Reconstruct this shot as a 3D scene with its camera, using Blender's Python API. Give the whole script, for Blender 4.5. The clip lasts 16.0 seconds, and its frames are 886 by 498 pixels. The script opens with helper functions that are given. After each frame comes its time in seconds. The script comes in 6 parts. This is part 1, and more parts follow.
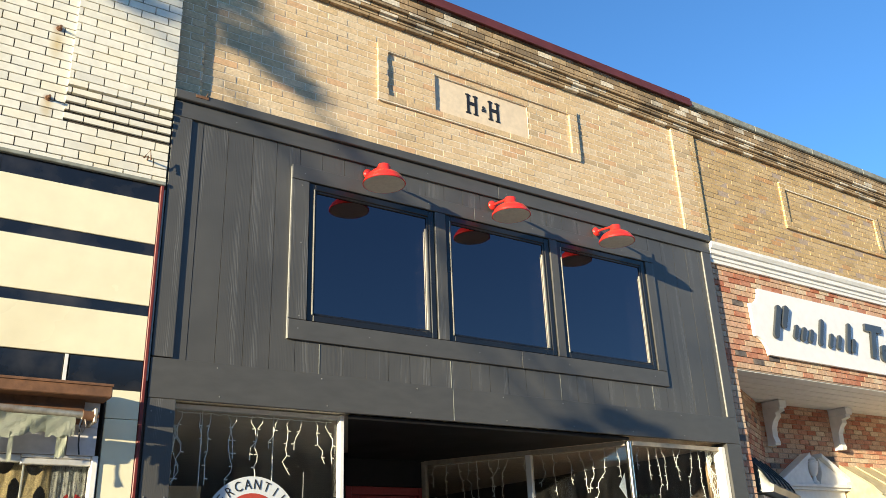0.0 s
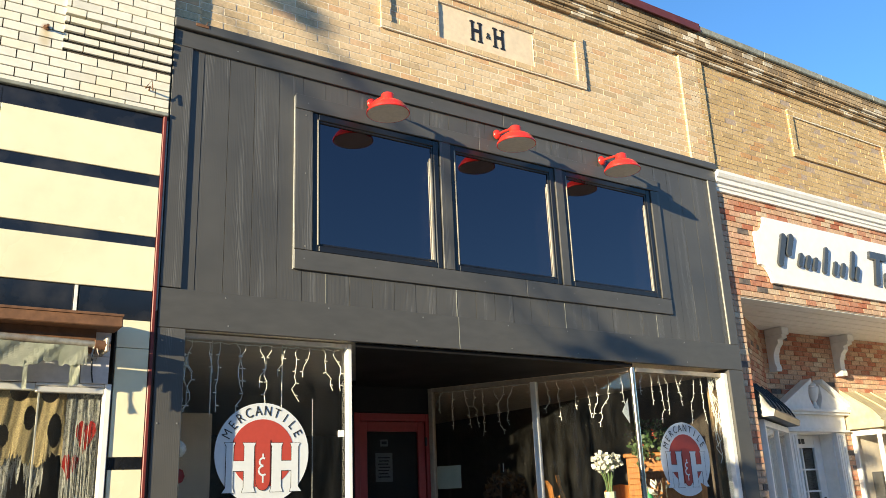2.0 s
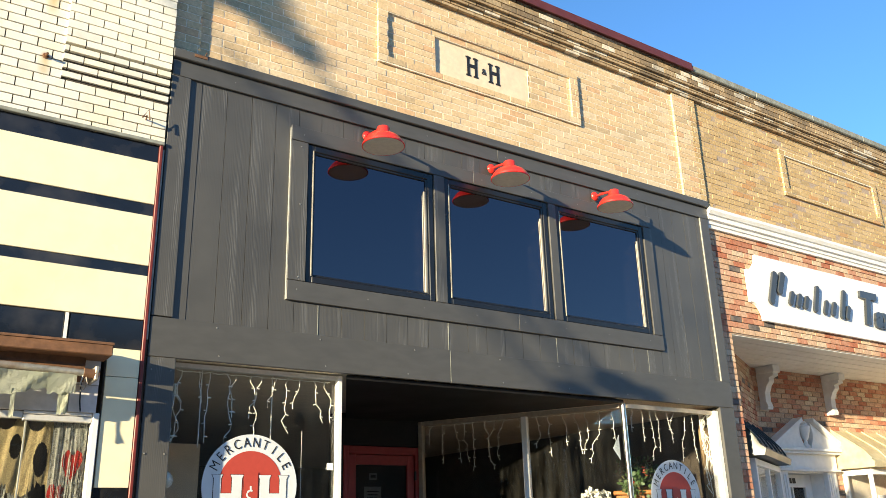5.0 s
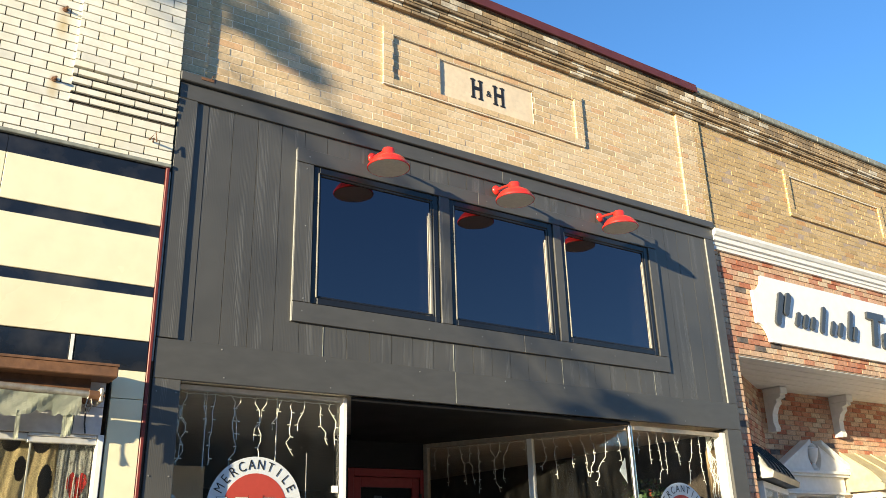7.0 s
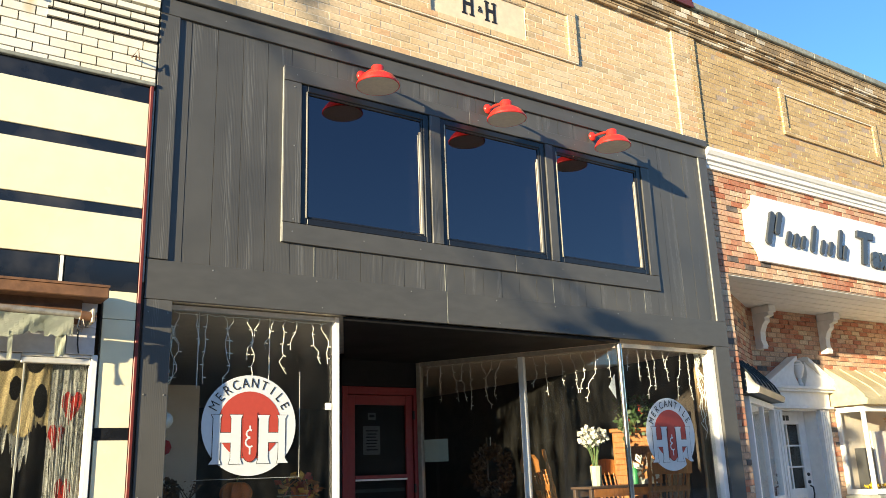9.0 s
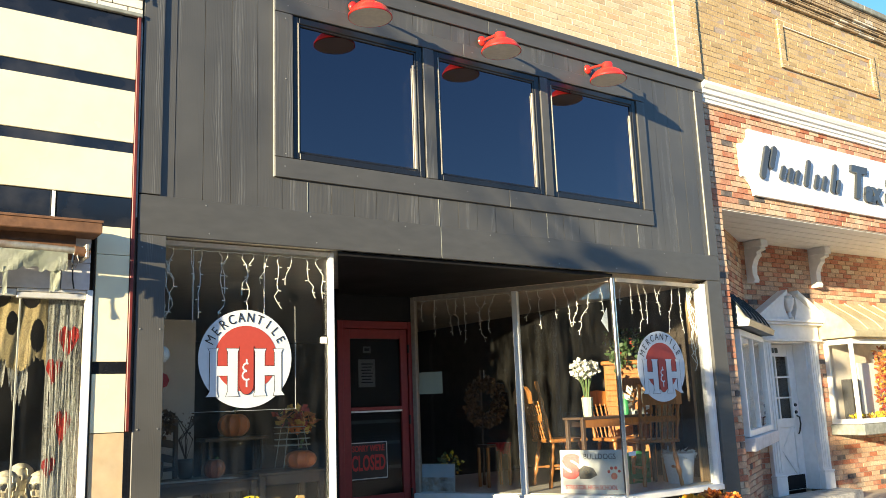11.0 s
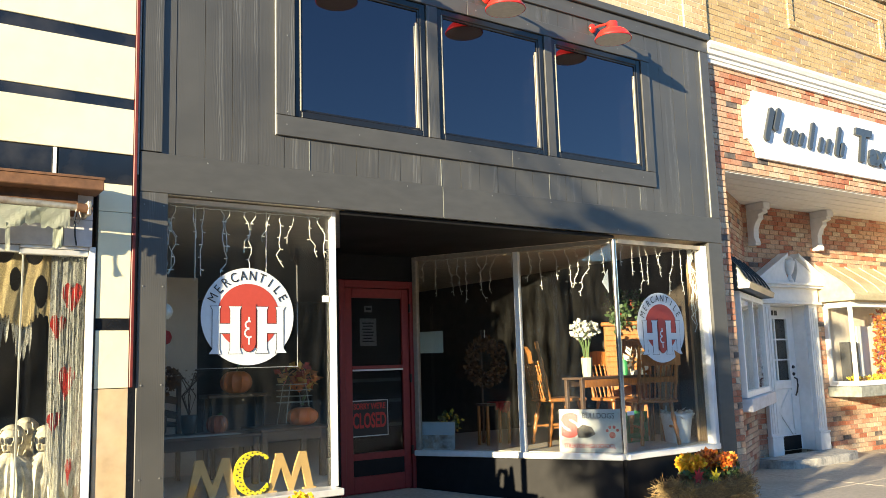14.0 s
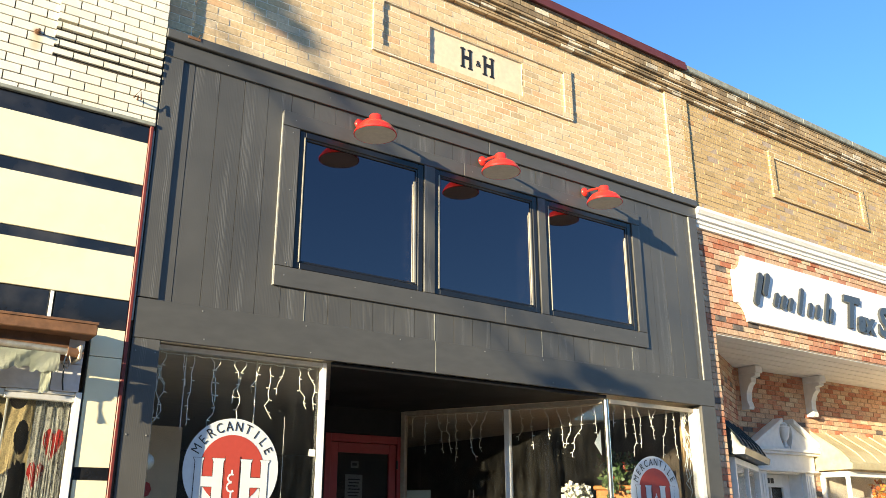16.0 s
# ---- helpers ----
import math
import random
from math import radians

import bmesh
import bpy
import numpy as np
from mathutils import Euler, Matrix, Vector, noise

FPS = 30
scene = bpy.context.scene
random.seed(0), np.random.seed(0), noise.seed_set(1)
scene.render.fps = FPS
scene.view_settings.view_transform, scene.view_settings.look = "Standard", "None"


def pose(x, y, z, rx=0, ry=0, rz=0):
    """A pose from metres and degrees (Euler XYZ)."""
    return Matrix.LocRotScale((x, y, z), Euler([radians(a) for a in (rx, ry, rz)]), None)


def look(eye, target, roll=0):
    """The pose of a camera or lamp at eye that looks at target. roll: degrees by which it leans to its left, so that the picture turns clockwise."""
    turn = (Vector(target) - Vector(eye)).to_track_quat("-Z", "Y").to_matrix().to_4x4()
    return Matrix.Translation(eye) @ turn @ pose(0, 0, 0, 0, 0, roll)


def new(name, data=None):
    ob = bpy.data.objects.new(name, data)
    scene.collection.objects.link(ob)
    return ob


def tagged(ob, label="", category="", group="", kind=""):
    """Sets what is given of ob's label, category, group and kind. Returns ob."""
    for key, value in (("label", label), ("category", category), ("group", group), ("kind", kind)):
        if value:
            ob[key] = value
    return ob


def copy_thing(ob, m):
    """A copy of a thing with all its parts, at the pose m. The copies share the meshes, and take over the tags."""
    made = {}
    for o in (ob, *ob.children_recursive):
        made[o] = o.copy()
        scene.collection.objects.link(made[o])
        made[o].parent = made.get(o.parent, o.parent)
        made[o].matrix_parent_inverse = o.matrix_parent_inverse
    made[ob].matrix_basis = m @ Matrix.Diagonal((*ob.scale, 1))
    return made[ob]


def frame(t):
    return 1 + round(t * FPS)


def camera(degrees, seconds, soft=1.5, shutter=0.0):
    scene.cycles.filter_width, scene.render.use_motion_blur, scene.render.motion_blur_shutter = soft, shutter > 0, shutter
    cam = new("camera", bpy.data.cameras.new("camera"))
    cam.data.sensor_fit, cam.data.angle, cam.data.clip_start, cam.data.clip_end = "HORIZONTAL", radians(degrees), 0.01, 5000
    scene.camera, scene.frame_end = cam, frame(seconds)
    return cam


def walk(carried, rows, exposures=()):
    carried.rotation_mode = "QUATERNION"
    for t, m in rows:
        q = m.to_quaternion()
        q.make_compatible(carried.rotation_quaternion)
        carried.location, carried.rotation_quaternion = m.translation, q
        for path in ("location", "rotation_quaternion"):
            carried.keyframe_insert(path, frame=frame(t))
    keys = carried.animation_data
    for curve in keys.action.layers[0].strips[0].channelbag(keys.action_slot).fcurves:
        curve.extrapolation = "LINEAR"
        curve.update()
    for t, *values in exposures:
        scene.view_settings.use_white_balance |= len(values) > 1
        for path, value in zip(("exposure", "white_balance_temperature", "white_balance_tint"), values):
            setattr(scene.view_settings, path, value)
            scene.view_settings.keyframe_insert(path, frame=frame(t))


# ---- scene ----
cam = camera(55.8, 16.0, 0.75)
PATH = [
    (0, (-1.676, -5.666, 1.414), (-0.617, -4.133, 2.141), -2.2),
    (0.5, (-1.673, -5.664, 1.399), (-0.606, -4.103, 2.052), -2.6),
    (1, (-1.673, -5.666, 1.395), (-0.6, -4.089, 1.996), -2.7),
    (1.5, (-1.679, -5.662, 1.397), (-0.605, -4.08, 1.983), -2.5),
    (2, (-1.679, -5.666, 1.395), (-0.605, -4.079, 1.969), -2.4),
    (2.5, (-1.673, -5.662, 1.393), (-0.594, -4.076, 1.959), -2.2),
    (3, (-1.673, -5.671, 1.394), (-0.582, -4.087, 1.944), -2.1),
    (3.5, (-1.669, -5.67, 1.395), (-0.569, -4.086, 1.926), -2.1),
    (4, (-1.676, -5.662, 1.392), (-0.572, -4.081, 1.922), -2.1),
    (4.5, (-1.687, -5.671, 1.401), (-0.592, -4.108, 2.001), -1.7),
    (7, (-1.692, -5.683, 1.402), (-0.633, -4.134, 2.095), -1.6),
    (7.5, (-1.68, -5.679, 1.405), (-0.619, -4.128, 2.091), -1.6),
    (8, (-1.67, -5.679, 1.395), (-0.597, -4.12, 2.042), -1.7),
    (8.5, (-1.666, -5.669, 1.393), (-0.577, -4.094, 1.97), -2.1),
    (9, (-1.657, -5.664, 1.388), (-0.558, -4.075, 1.905), -2.0),
    (9.2, (-1.656, -5.668, 1.39), (-0.552, -4.078, 1.891), -2.1),
    (11.3, (-1.658, -5.66, 1.382), (-0.529, -4.046, 1.73), -2.1),
    (11.5, (-1.651, -5.657, 1.38), (-0.52, -4.043, 1.717), -2.1),
    (12, (-1.653, -5.658, 1.381), (-0.516, -4.042, 1.69), -2.3),
    (12.5, (-1.662, -5.664, 1.379), (-0.523, -4.046, 1.669), -2.1),
    (13, (-1.667, -5.668, 1.38), (-0.53, -4.046, 1.655), -2.1),
    (13.5, (-1.665, -5.664, 1.376), (-0.531, -4.037, 1.639), -2.1),
    (14, (-1.664, -5.66, 1.376), (-0.534, -4.033, 1.65), -1.7),
    (14.5, (-1.668, -5.651, 1.379), (-0.534, -4.043, 1.74), -1.0),
    (15, (-1.676, -5.669, 1.386), (-0.554, -4.085, 1.868), -0.9),
    (15.5, (-1.682, -5.674, 1.383), (-0.57, -4.11, 1.946), -0.5),
    (16, (-1.69, -5.68, 1.388), (-0.587, -4.134, 2.015), -0.1),
]
EXPOSURES = [(0, 1.26, 6500, 8), (1.5, 1.32, 6750, 8), (3.0, 1.51, 6750, 8), (4.2, 1.58, 6850, 8), (7.0, 1.36, 6650, 8), (7.8, 1.36, 6750, 8), (9.0, 1.56, 6850, 8), (11.5, 1.76, 6850, 8), (13.5, 1.81, 6850, 8), (14.5, 1.79, 6850, 8), (15.2, 1.71, 6850, 8), (16, 1.63, 6850, 8)]
walk(cam, [(t, look(e, a, r)) for t, e, a, r in PATH], EXPOSURES)

# ---- light ----
SUN = Vector((3.0, 1.0, -0.48)).normalized()
world = bpy.data.worlds.new("sky")
scene.world = world
world.use_nodes = True
wt = world.node_tree
sky = wt.nodes.new("ShaderNodeTexSky")
sky.sky_type, sky.sun_disc = "NISHITA", False
sky.sun_elevation, sky.sun_rotation = radians(8.6), radians(251.6)
sky.air_density, sky.dust_density, sky.ozone_density = 1.0, 0.0, 5.0
wt.links.new(sky.outputs[0], wt.nodes["Background"].inputs[0])
wt.nodes["Background"].inputs[1].default_value = 0.14
sun_data = bpy.data.lights.new("sun", "SUN")
sun_data.energy, sun_data.angle, sun_data.color = 5.0, radians(0.5), (1.0, 0.86, 0.60)
sun = new("sun", sun_data)
sun.matrix_basis = look((0, 0, 0), SUN)

# ---- materials ----
def srgb(r, g, b):
    f = lambda c: c / 12.92 if c <= 0.04045 else ((c + 0.055) / 1.055) ** 2.4
    return (f(r / 255), f(g / 255), f(b / 255), 1)


def scaled(c, k):
    return (min(1, c[0] * k), min(1, c[1] * k), min(1, c[2] * k), 1)


def mat(name, base, rough=0.6, metal=0.0, vary=0.15, grain=30.0, bump=0.1, stretch=(1, 1, 1), dirt=None, dirt_scale=2.0, dirt_amount=0.5,
        pieces=None, spec=0.5, emit=None, spots=()):
    """Node material: base colour varied at two scales, optional dirt colour, optional palette picked per piece, fine relief."""
    m = bpy.data.materials.new(name)
    m.use_nodes = True
    t = m.node_tree
    n, l = t.nodes, t.links
    b = n["Principled BSDF"]
    b.inputs["Roughness"].default_value, b.inputs["Metallic"].default_value = rough, metal
    b.inputs["Specular IOR Level"].default_value = spec
    geo = n.new("ShaderNodeNewGeometry")
    mp = n.new("ShaderNodeMapping")
    mp.inputs["Scale"].default_value = stretch
    l.new(geo.outputs["Position"], mp.inputs[0])
    fine = n.new("ShaderNodeTexNoise")
    fine.inputs["Scale"].default_value, fine.inputs["Detail"].default_value = grain, 5
    l.new(mp.outputs[0], fine.inputs["Vector"])
    broad = n.new("ShaderNodeTexNoise")
    broad.inputs["Scale"].default_value, broad.inputs["Detail"].default_value = dirt_scale, 6
    l.new(geo.outputs["Position"], broad.inputs["Vector"])
    colour = None
    if pieces:
        info = n.new("ShaderNodeObjectInfo")
        add = n.new("ShaderNodeMath")
        add.operation = "ADD"
        l.new(info.outputs["Random"], add.inputs[0])
        l.new(geo.outputs["Random Per Island"], add.inputs[1])
        fr = n.new("ShaderNodeMath")
        fr.operation = "FRACT"
        l.new(add.outputs[0], fr.inputs[0])
        ramp = n.new("ShaderNodeValToRGB")
        ramp.color_ramp.interpolation = "CONSTANT"
        el = ramp.color_ramp.elements
        total, at = sum(w for w, _ in pieces), 0.0
        for k, (w, c) in enumerate(pieces):
            e = el[k] if k < 2 else el.new(at / total)
            e.position, e.color = at / total, c
            at += w
        l.new(fr.outputs[0], ramp.inputs[0])
        colour = ramp.outputs[0]
    mix = n.new("ShaderNodeMix")
    mix.data_type, mix.blend_type = "RGBA", "MULTIPLY"
    mix.inputs["Factor"].default_value = 1.0
    if colour:
        l.new(colour, mix.inputs["A"])
    else:
        mix.inputs["A"].default_value = base
    shade = n.new("ShaderNodeMapRange")
    shade.inputs["From Min"].default_value, shade.inputs["From Max"].default_value = 0.3, 0.7
    shade.inputs["To Min"].default_value, shade.inputs["To Max"].default_value = 1 - vary, 1 + vary
    l.new(fine.outputs["Fac"], shade.inputs["Value"])
    l.new(shade.outputs[0], mix.inputs["B"])
    out = mix.outputs["Result"]
    if dirt:
        r2 = n.new("ShaderNodeMapRange")
        r2.inputs["From Min"].default_value, r2.inputs["From Max"].default_value = 0.48, 0.72
        r2.inputs["To Max"].default_value = dirt_amount
        l.new(broad.outputs["Fac"], r2.inputs["Value"])
        m2 = n.new("ShaderNodeMix")
        m2.data_type = "RGBA"
        l.new(r2.outputs[0], m2.inputs["Factor"])
        l.new(out, m2.inputs["A"])
        m2.inputs["B"].default_value = dirt
        out = m2.outputs["Result"]
    for sx, sz, rx, rz, tone in spots:
        sub, size, ring, fac, m3 = n.new("ShaderNodeVectorMath"), n.new("ShaderNodeVectorMath"), n.new("ShaderNodeVectorMath"), n.new("ShaderNodeMapRange"), n.new("ShaderNodeMix")
        sub.operation, size.operation, ring.operation = "SUBTRACT", "MULTIPLY", "LENGTH"
        sub.inputs[1].default_value, size.inputs[1].default_value = (sx, 0, sz), (1 / rx, 0, 1 / rz)
        l.new(geo.outputs["Position"], sub.inputs[0])
        l.new(sub.outputs[0], size.inputs[0])
        l.new(size.outputs[0], ring.inputs[0])
        fac.inputs["From Min"].default_value, fac.inputs["From Max"].default_value, fac.inputs["To Min"].default_value, fac.inputs["To Max"].default_value = 0.0, 1.0, 1.3, 0.0
        l.new(ring.outputs["Value"], fac.inputs["Value"])
        amount = n.new("ShaderNodeMath")
        amount.operation, amount.use_clamp = "MULTIPLY", True
        l.new(fac.outputs[0], amount.inputs[0])
        l.new(fine.outputs["Fac"], amount.inputs[1])
        m3.data_type = "RGBA"
        l.new(amount.outputs[0], m3.inputs["Factor"])
        l.new(out, m3.inputs["A"])
        m3.inputs["B"].default_value = tone
        out = m3.outputs["Result"]
    l.new(out, b.inputs["Base Color"])
    rr = n.new("ShaderNodeMapRange")
    rr.inputs["To Min"].default_value, rr.inputs["To Max"].default_value = max(0.02, rough - 0.12), min(1, rough + 0.12)
    l.new(broad.outputs["Fac"], rr.inputs["Value"])
    l.new(rr.outputs[0], b.inputs["Roughness"])
    if bump:
        bp = n.new("ShaderNodeBump")
        bp.inputs["Strength"].default_value, bp.inputs["Distance"].default_value = min(1, bump * 3), 0.004
        l.new(fine.outputs["Fac"], bp.inputs["Height"])
        l.new(bp.outputs[0], b.inputs["Normal"])
    if emit:
        b.inputs["Emission Color"].default_value, b.inputs["Emission Strength"].default_value = emit
    return m


def wood_paint(name, base, rough=0.5):
    """Painted rough-sawn boards: long grain lines in relief, worn where it is proud."""
    m = bpy.data.materials.new(name)
    m.use_nodes = True
    t = m.node_tree
    n, l = t.nodes, t.links
    b = n["Principled BSDF"]
    geo = n.new("ShaderNodeNewGeometry")
    mp = n.new("ShaderNodeMapping")
    mp.inputs["Scale"].default_value = (1, 1, 0.14)
    l.new(geo.outputs["Position"], mp.inputs[0])
    w = n.new("ShaderNodeTexWave")
    w.bands_direction = "X"
    w.inputs["Scale"].default_value, w.inputs["Distortion"].default_value, w.inputs["Detail"].default_value = 26.0, 10.0, 3.0
    w.inputs["Detail Scale"].default_value = 0.5
    patch = n.new("ShaderNodeTexNoise")
    pm = n.new("ShaderNodeMapping")
    pm.inputs["Scale"].default_value = (9, 9, 0.5)
    l.new(geo.outputs["Position"], pm.inputs[0])
    l.new(pm.outputs[0], patch.inputs["Vector"])
    patch.inputs["Scale"].default_value = 1.0
    pr = n.new("ShaderNodeMapRange")
    pr.inputs["From Min"].default_value, pr.inputs["From Max"].default_value = 0.35, 0.62
    l.new(patch.outputs["Fac"], pr.inputs["Value"])
    wp = n.new("ShaderNodeMath")
    wp.operation = "MULTIPLY"
    l.new(w.outputs["Fac"], wp.inputs[0])
    l.new(pr.outputs[0], wp.inputs[1])
    l.new(mp.outputs[0], w.inputs["Vector"])
    fine = n.new("ShaderNodeTexNoise")
    mp2 = n.new("ShaderNodeMapping")
    mp2.inputs["Scale"].default_value = (120, 120, 6)
    l.new(geo.outputs["Position"], mp2.inputs[0])
    l.new(mp2.outputs[0], fine.inputs["Vector"])
    fine.inputs["Scale"].default_value, fine.inputs["Detail"].default_value = 1.0, 4
    broad = n.new("ShaderNodeTexNoise")
    broad.inputs["Scale"].default_value, broad.inputs["Detail"].default_value = 1.3, 6
    l.new(geo.outputs["Position"], broad.inputs["Vector"])
    add = n.new("ShaderNodeMath")
    add.operation = "MULTIPLY_ADD"
    add.inputs[1].default_value = 0.5
    l.new(fine.outputs["Fac"], add.inputs[0])
    l.new(wp.outputs[0], add.inputs[2])
    bp = n.new("ShaderNodeBump")
    bp.inputs["Strength"].default_value, bp.inputs["Distance"].default_value = 0.32, 0.0016
    l.new(add.outputs[0], bp.inputs["Height"])
    l.new(bp.outputs[0], b.inputs["Normal"])
    r = n.new("ShaderNodeMapRange")
    r.inputs["From Min"].default_value, r.inputs["From Max"].default_value = 0.35, 0.75
    r.inputs["To Min"].default_value, r.inputs["To Max"].default_value = 0.85, 1.3
    l.new(broad.outputs["Fac"], r.inputs["Value"])
    mx = n.new("ShaderNodeMix")
    mx.data_type, mx.blend_type = "RGBA", "MULTIPLY"
    mx.inputs["Factor"].default_value, mx.inputs["A"].default_value = 1.0, base
    l.new(r.outputs[0], mx.inputs["B"])
    l.new(mx.outputs["Result"], b.inputs["Base Color"])
    wear = n.new("ShaderNodeMapRange")
    wear.inputs["From Min"].default_value, wear.inputs["From Max"].default_value, wear.inputs["To Max"].default_value = 1.02, 1.25, 0.45
    fleck = n.new("ShaderNodeMath")
    fleck.operation = "MULTIPLY_ADD"
    fleck.inputs[1].default_value = 0.55
    l.new(fine.outputs["Fac"], fleck.inputs[0])
    l.new(wp.outputs[0], fleck.inputs[2])
    l.new(fleck.outputs[0], wear.inputs["Value"])
    worn = n.new("ShaderNodeMix")
    worn.data_type = "RGBA"
    l.new(wear.outputs[0], worn.inputs["Factor"])
    l.new(mx.outputs["Result"], worn.inputs["A"])
    worn.inputs["B"].default_value = (0.26, 0.26, 0.25, 1)
    l.new(worn.outputs["Result"], b.inputs["Base Color"])
    rr = n.new("ShaderNodeMapRange")
    rr.inputs["To Min"].default_value, rr.inputs["To Max"].default_value = rough - 0.12, rough + 0.15
    l.new(broad.outputs["Fac"], rr.inputs["Value"])
    l.new(rr.outputs[0], b.inputs["Roughness"])
    return m


def glass_mat(name, ior, tint=(1, 1, 1, 1), haze=0.0, coat=(1, 1, 1, 1)):
    """A thin pane: clear straight through, mirror by Fresnel, a little dust."""
    m = bpy.data.materials.new(name)
    m.use_nodes = True
    n, l = m.node_tree.nodes, m.node_tree.links
    for x in list(n):
        n.remove(x)
    out = n.new("ShaderNodeOutputMaterial")
    tr = n.new("ShaderNodeBsdfTransparent")
    tr.inputs[0].default_value = tint
    gl = n.new("ShaderNodeBsdfGlossy")
    gl.inputs["Roughness"].default_value = 0.0
    gl.inputs["Color"].default_value = coat
    lw = n.new("ShaderNodeLayerWeight")
    lw.inputs["Blend"].default_value = 0.5
    pw = n.new("ShaderNodeMath")
    pw.operation = "POWER"
    l.new(lw.outputs["Facing"], pw.inputs[0])
    pw.inputs[1].default_value = 5.0
    fr = n.new("ShaderNodeMapRange")
    fr.inputs["To Min"].default_value = ((ior - 1) / (ior + 1)) ** 2
    l.new(pw.outputs[0], fr.inputs["Value"])
    mx = n.new("ShaderNodeMixShader")
    l.new(fr.outputs[0], mx.inputs[0])
    l.new(tr.outputs[0], mx.inputs[1])
    l.new(gl.outputs[0], mx.inputs[2])
    last = mx
    if haze:
        df = n.new("ShaderNodeBsdfDiffuse")
        df.inputs[0].default_value = (0.7, 0.68, 0.62, 1)
        geo = n.new("ShaderNodeNewGeometry")
        mp = n.new("ShaderNodeMapping")
        mp.inputs["Scale"].default_value = (6, 6, 1.2)
        l.new(geo.outputs["Position"], mp.inputs[0])
        ns = n.new("ShaderNodeTexNoise")
        ns.inputs["Scale"].default_value, ns.inputs["Detail"].default_value = 2.0, 8
        l.new(mp.outputs[0], ns.inputs["Vector"])
        mr = n.new("ShaderNodeMapRange")
        mr.inputs["From Min"].default_value, mr.inputs["From Max"].default_value = 0.35, 0.75
        mr.inputs["To Max"].default_value = haze
        l.new(ns.outputs["Fac"], mr.inputs["Value"])
        speck = n.new("ShaderNodeTexNoise")
        speck.inputs["Scale"].default_value, speck.inputs["Detail"].default_value = 38.0, 2
        l.new(geo.outputs["Position"], speck.inputs["Vector"])
        dots = n.new("ShaderNodeMapRange")
        dots.inputs["From Min"].default_value, dots.inputs["From Max"].default_value, dots.inputs["To Max"].default_value = 0.72, 0.80, haze * 14
        l.new(speck.outputs["Fac"], dots.inputs["Value"])
        film = n.new("ShaderNodeMath")
        film.operation = "ADD"
        l.new(mr.outputs[0], film.inputs[0])
        l.new(dots.outputs[0], film.inputs[1])
        m2 = n.new("ShaderNodeMixShader")
        l.new(film.outputs[0], m2.inputs[0])
        l.new(mx.outputs[0], m2.inputs[1])
        l.new(df.outputs[0], m2.inputs[2])
        last = m2
    l.new(last.outputs[0], out.inputs[0])
    return m


TAN_BRICK = mat("tan_brick", None, 0.85, vary=0.16, grain=45, bump=0.25, dirt=(0.60, 0.49, 0.35, 1), dirt_scale=1.1, dirt_amount=0.4, pieces=[
    (5, (0.58, 0.42, 0.24, 1)), (4, (0.61, 0.45, 0.27, 1)), (3, (0.56, 0.40, 0.23, 1)), (3, (0.62, 0.48, 0.31, 1)), (1, (0.57, 0.36, 0.20, 1)), (0.7, (0.47, 0.35, 0.21, 1))])
TAN_BRICK_DULL = mat("dull_tan_brick", None, 0.88, vary=0.22, grain=40, bump=0.3, dirt=(0.36, 0.25, 0.12, 1), dirt_scale=1.6, dirt_amount=0.45, pieces=[
    (5, (0.50, 0.35, 0.17, 1)), (4, (0.53, 0.38, 0.20, 1)), (3, (0.47, 0.32, 0.15, 1)), (1, (0.48, 0.27, 0.12, 1)), (1, (0.40, 0.28, 0.14, 1))])
TAN_SOOT = mat("sooty_tan_brick", None, 0.9, vary=0.3, grain=35, bump=0.3, dirt=(0.07, 0.055, 0.04, 1), dirt_scale=2.2, dirt_amount=0.75, pieces=[
    (4, (0.36, 0.25, 0.14, 1)), (3, (0.40, 0.29, 0.17, 1)), (2, (0.24, 0.17, 0.10, 1)), (2, (0.62, 0.54, 0.42, 1))])
MORTAR = mat("pale_mortar", (0.76, 0.67, 0.53, 1), 0.95, vary=0.25, grain=60, bump=0.3, dirt=(0.46, 0.37, 0.26, 1), dirt_scale=3)
WHITE_BRICK = mat("white_glazed_brick", None, 0.32, vary=0.07, grain=14, bump=0.05, dirt=(0.66, 0.57, 0.34, 1), dirt_scale=1.7, dirt_amount=0.35, spots=[(-1.055, 5.07, 0.06, 0.17, (0.50, 0.34, 0.08, 1)), (-1.058, 4.54, 0.05, 0.11, (0.50, 0.34, 0.08, 1)), (-1.055, 5.19, 0.05, 0.05, (0.16, 0.07, 0.03, 1)), (-1.058, 4.61, 0.04, 0.04, (0.16, 0.07, 0.03, 1))], pieces=[
    (5, (0.78, 0.74, 0.63, 1)), (4, (0.75, 0.72, 0.62, 1)), (2, (0.78, 0.73, 0.59, 1)), (1, (0.69, 0.66, 0.57, 1))])
DARK_MORTAR = mat("dark_mortar", (0.06, 0.048, 0.036, 1), 0.95, vary=0.3, grain=60, bump=0.3)
RED_BRICK = mat("mixed_red_brick", None, 0.85, vary=0.22, grain=40, bump=0.3, dirt=(0.60, 0.46, 0.33, 1), dirt_scale=5, dirt_amount=0.3, pieces=[
    (5, (0.52, 0.32, 0.20, 1)), (3.5, (0.52, 0.34, 0.22, 1)), (3, (0.40, 0.14, 0.075, 1)), (3, (0.46, 0.21, 0.125, 1)), (2, (0.58, 0.44, 0.30, 1)), (0.7, (0.10, 0.085, 0.08, 1)), (2, (0.54, 0.32, 0.21, 1))])
